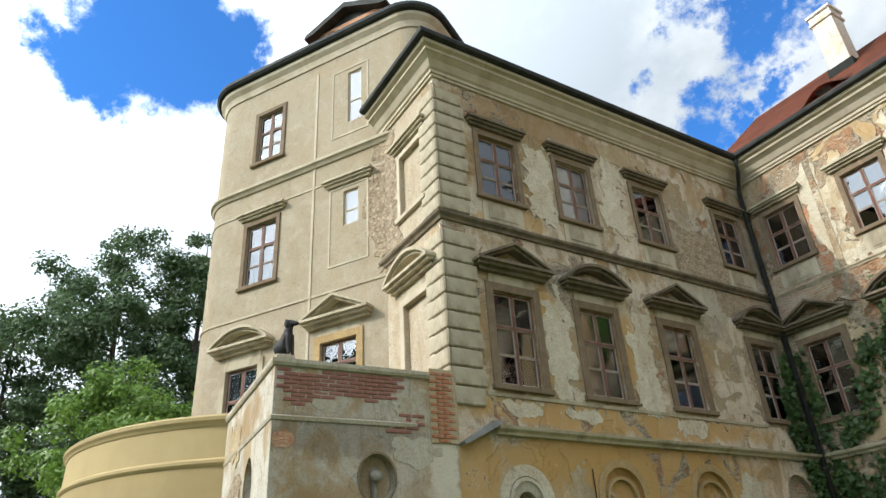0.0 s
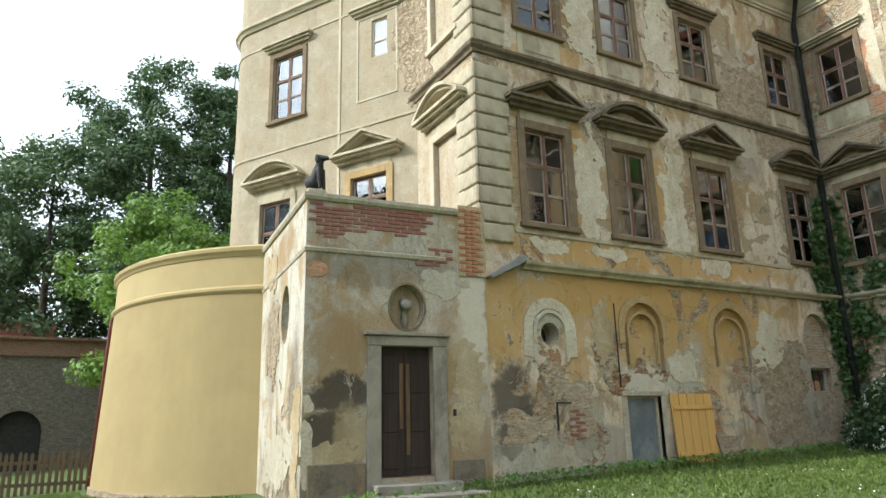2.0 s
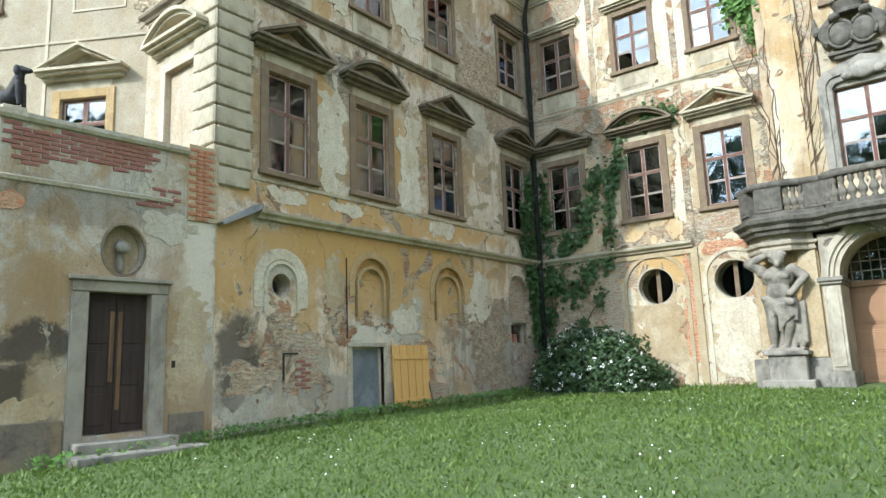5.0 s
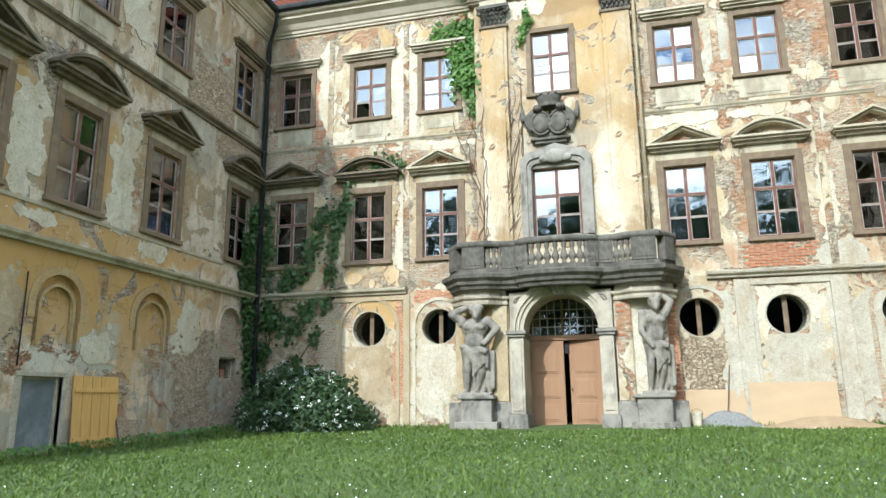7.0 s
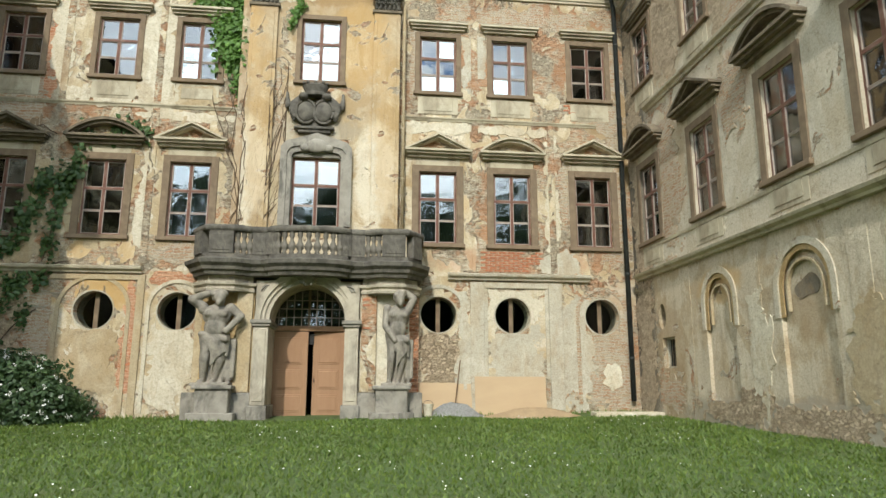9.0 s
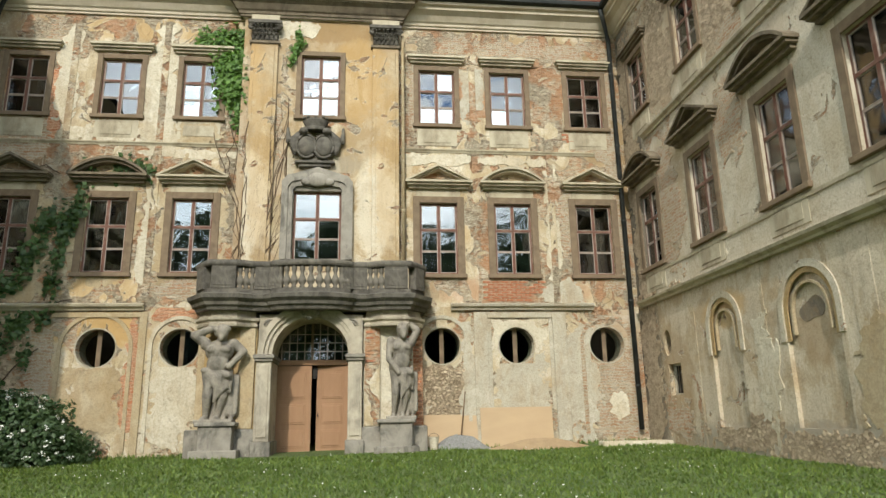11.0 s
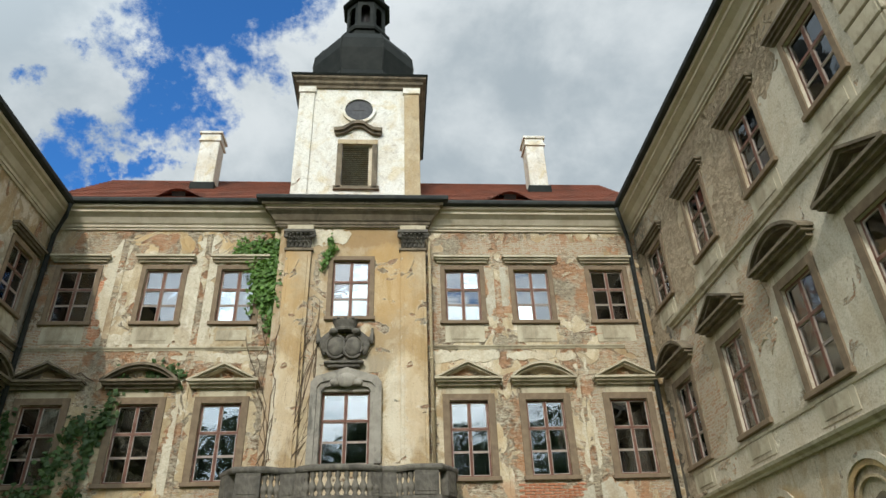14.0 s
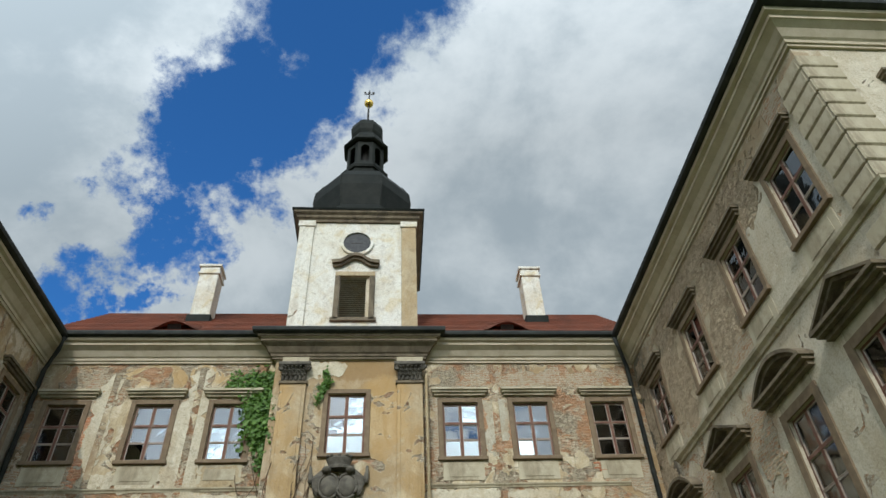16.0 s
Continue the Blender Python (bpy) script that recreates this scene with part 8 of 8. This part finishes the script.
for u, z, ru, rz, mt in ((1.6, 3.4, 0.7, 0.8, M_RUBBLE), (3.9, 1.3, 0.30, 0.9, M_P_TAN), (2.4, 1.0, 1.2, 0.6, M_P_GREY), (1.2, 4.9, 0.6, 0.35, M_P_TAN)):
    patch(sdw, u, z, ru, rz, mt)
ewl = wall_west_end
patch(ewl, -13.4, 11.0, 0.5, 2.0, M_RUBBLE, "bared_stone", 0.5)
patch([o for o in tower.children if o.name.startswith("front_wall")][0], 1.15, 11.3, 0.45, 1.9, M_RUBBLE, "bared_stone", 0.45)

# ---- bared bricks of the porch parapet, one by one ----
M_BRICK = simple("single_red_brick", (0.31, 0.135, 0.10), (0.22, 0.10, 0.08), 7, 0.9, 0.6, dirt=(0.36, 0.31, 0.25), dirt_amount=0.85)
bm = bmesh.new()
box(bm, -0.128, 0.128, -0.014, 0.01, -0.030, 0.030, bev=0.006)
proto = part("brick", bm, M_BRICK, fw, m=pose(0.16, 0, 5.52))
rb = random.Random(9)
count = 1
for row in range(14):
    z = 5.52 - row * 0.076
    for k in range(12):
        x = 0.16 + k * 0.272 + (0.136 if row % 2 else 0)
        keep = noise.noise(Vector((x * 1.1, z * 1.6, 3.7))) + (0.30 if x < 0.6 else -0.02 if x < 2.5 else -0.1) - 0.03 * row + (0.1 if row < 4 else 0)
        if x > 2.85 or keep < 0.02 or count > 290 or (x < 0.2 and row == 0):
            continue
        o = proto.copy()
        scene.collection.objects.link(o)
        o.matrix_basis = pose(x + rb.uniform(-0.008, 0.008), rb.uniform(-0.008, 0.006), z, rb.uniform(-2, 2), rb.uniform(-1, 1), 0)
        count += 1

def brick_field(parent, x0, x1, z0, z1, y, seed, gap=0.0, orange=False):
    """Single bricks in courses on a parent's face, some left out."""
    first_ = proto.copy()
    scene.collection.objects.link(first_)
    first_.parent = parent
    if orange:
        first_.data = proto.data.copy()
        first_.data.materials[0] = M_BRICK_ORANGE
    rr = random.Random(seed)
    rows_ = int((z1 - z0) / 0.076)
    done = False
    for r in range(rows_):
        x = x0 + (0.0 if r % 2 else -0.13)
        while x < x1:
            c = x + 0.136
            x += 0.272
            if c - 0.128 < x0 - 0.02 or c + 0.128 > x1 + 0.02:
                continue
            if noise.noise(Vector((c * 1.3, z0 + r * 0.1, seed))) < gap - 0.5:
                continue
            o = first_ if not done else first_.copy()
            if done:
                scene.collection.objects.link(o)
            done = True
            o.matrix_basis = pose(c + rr.uniform(-0.006, 0.006), y + rr.uniform(-0.006, 0.004), z0 + 0.038 + r * 0.076, rr.uniform(-2, 2), rr.uniform(-1, 1), 0)


M_BRICK_ORANGE = simple("single_orange_brick", (0.43, 0.165, 0.075), (0.33, 0.125, 0.065), 9, 0.9, 0.5, dirt=(0.42, 0.34, 0.25), dirt_amount=0.5)
post = [o for o in porch.children if o.name.startswith("brick_post")][0]
brick_field(post, 2.98, 3.56, 4.36, 5.80, -0.035, 3, 0.0, True)
pier_body = [o for o in right_pier.children if o.name.startswith("pier_body")][0]
brick_field(pier_body, -0.60, -0.30, 1.5, 4.0, -0.85, 5, 0.15, True)
pier_side = [o for o in right_pier.children if o.name.startswith("pier_side")][0]
brick_field(pier_side, -0.30, 0.0, 1.5, 4.0, -0.30, 6, 0.15, True)
pilb = [o for o in right_pier.children if o.name.startswith("pilaster")][0]
brick_field(pilb, -1.56, -1.18, 3.0, 4.0, -0.93, 7, 0.2, True)
brick_field(wall_north_right, 3.35, 5.25, 4.86, 5.5, 0.0, 9, 0.45, True)
brick_field(wall_west_base, 9.0, 9.5, 1.2, 2.4, 0.0, 13, 0.55)
brick_field(wall_north_right, 6.0, 7.6, 9.4, 10.2, 0.0, 15, 0.5, True)

# ---- grass and daisies ----
def lawn():
    rng = np.random.default_rng(2)
    k = 150000
    r = 3.5 + 19 * rng.random(k) ** 0.75
    a = np.radians(rng.uniform(-50, 100, k))
    x, y = -r * np.sin(a), r * np.cos(a)
    ok = (x > -21) & (x < 7.9) & (y < 18.9) & (y > -3) & ~((x < -10.9) & (y > 3.4)) & ((x + 20.5) ** 2 + (y - 7) ** 2 > 6.3 ** 2)
    ok &= ~(((x - 4.6) / 2.0) ** 2 + ((y - 18.1) / 0.8) ** 2 < 1) & ~((x > -4.6) & (x < 1.7) & (y > 17.3))
    x, y = x[ok], y[ok]
    n = len(x)
    z = np.array([ground_z(p, q) for p, q in zip(x, y)])
    clump = np.array([noise.noise(Vector((p * 0.9, q * 0.9, 4))) for p, q in zip(x, y)])
    h = (0.025 + 0.032 * rng.random(n)) * (1 + 0.9 * np.maximum(0, clump)) * (0.8 + 0.02 * np.hypot(x, y))
    wall_near = (np.abs(x + 11) < 0.7) | (y > 18.2)
    h = np.where(wall_near & (rng.random(n) < 0.5), h * 2.0, h)
    th = rng.uniform(0, math.tau, n)
    w = 0.010 + 0.0012 * np.hypot(x, y)
    lean = rng.normal(0, 0.035, (n, 2))
    dx, dy = np.cos(th) * w, np.sin(th) * w
    v = np.stack([np.stack([x - dx, y - dy, z - 0.02], 1), np.stack([x + dx, y + dy, z - 0.02], 1), np.stack([x + lean[:, 0] + dx * 0.3, y + lean[:, 1], z + h], 1)], 1).reshape(-1, 3)
    me = bpy.data.meshes.new("grass")
    me.from_pydata(v.tolist(), [], np.arange(3 * n).reshape(-1, 3).tolist())
    me.materials.append(leaf_material("grass_blades", (0.08, 0.142, 0.02), (0.17, 0.222, 0.038)))
    tagged(new("grass", me), "short uneven green grass with tufts along the walls", "grass", kind="stuff")
    k = 900
    cx, cy = rng.uniform(-9, 7.5, k), rng.uniform(5, 18, k)
    ok = np.array([noise.noise(Vector((p * 0.5, q * 0.5, 9))) > 0.05 for p, q in zip(cx, cy)])
    cx, cy = cx[ok], cy[ok]
    pos = np.stack([cx, cy, [ground_z(p, q) + 0.06 for p, q in zip(cx, cy)]], 1)
    nn = np.tile(np.array([0, -0.4, 1.0]), (len(cx), 1))
    ob = leaf_mesh("daisies", pos, nn, rng.uniform(0.016, 0.034, len(cx)), M_FLOWER, None, rng, aspect=0.9)
    tagged(ob, "small white daisies scattered in the lawn", "flowers", kind="stuff")
    k = 1500
    cx, cy = rng.uniform(-10.9, -6, k), rng.uniform(4, 18, k)
    edge = np.abs(rng.normal(0, 0.25, k))
    px, py = -10.95 + edge, cy
    pos = np.stack([px, py, [ground_z(p, q) + 0.08 + 0.12 * rng.random() for p, q in zip(px, py)]], 1)
    ob = leaf_mesh("weeds", pos, np.tile(np.array([0.5, 0, 0.8]), (k, 1)), rng.uniform(0.05, 0.12, k), M_IVY, None, rng)
    tagged(ob, "leafy weeds along the foot of the wall", "weeds", kind="stuff")


lawn()
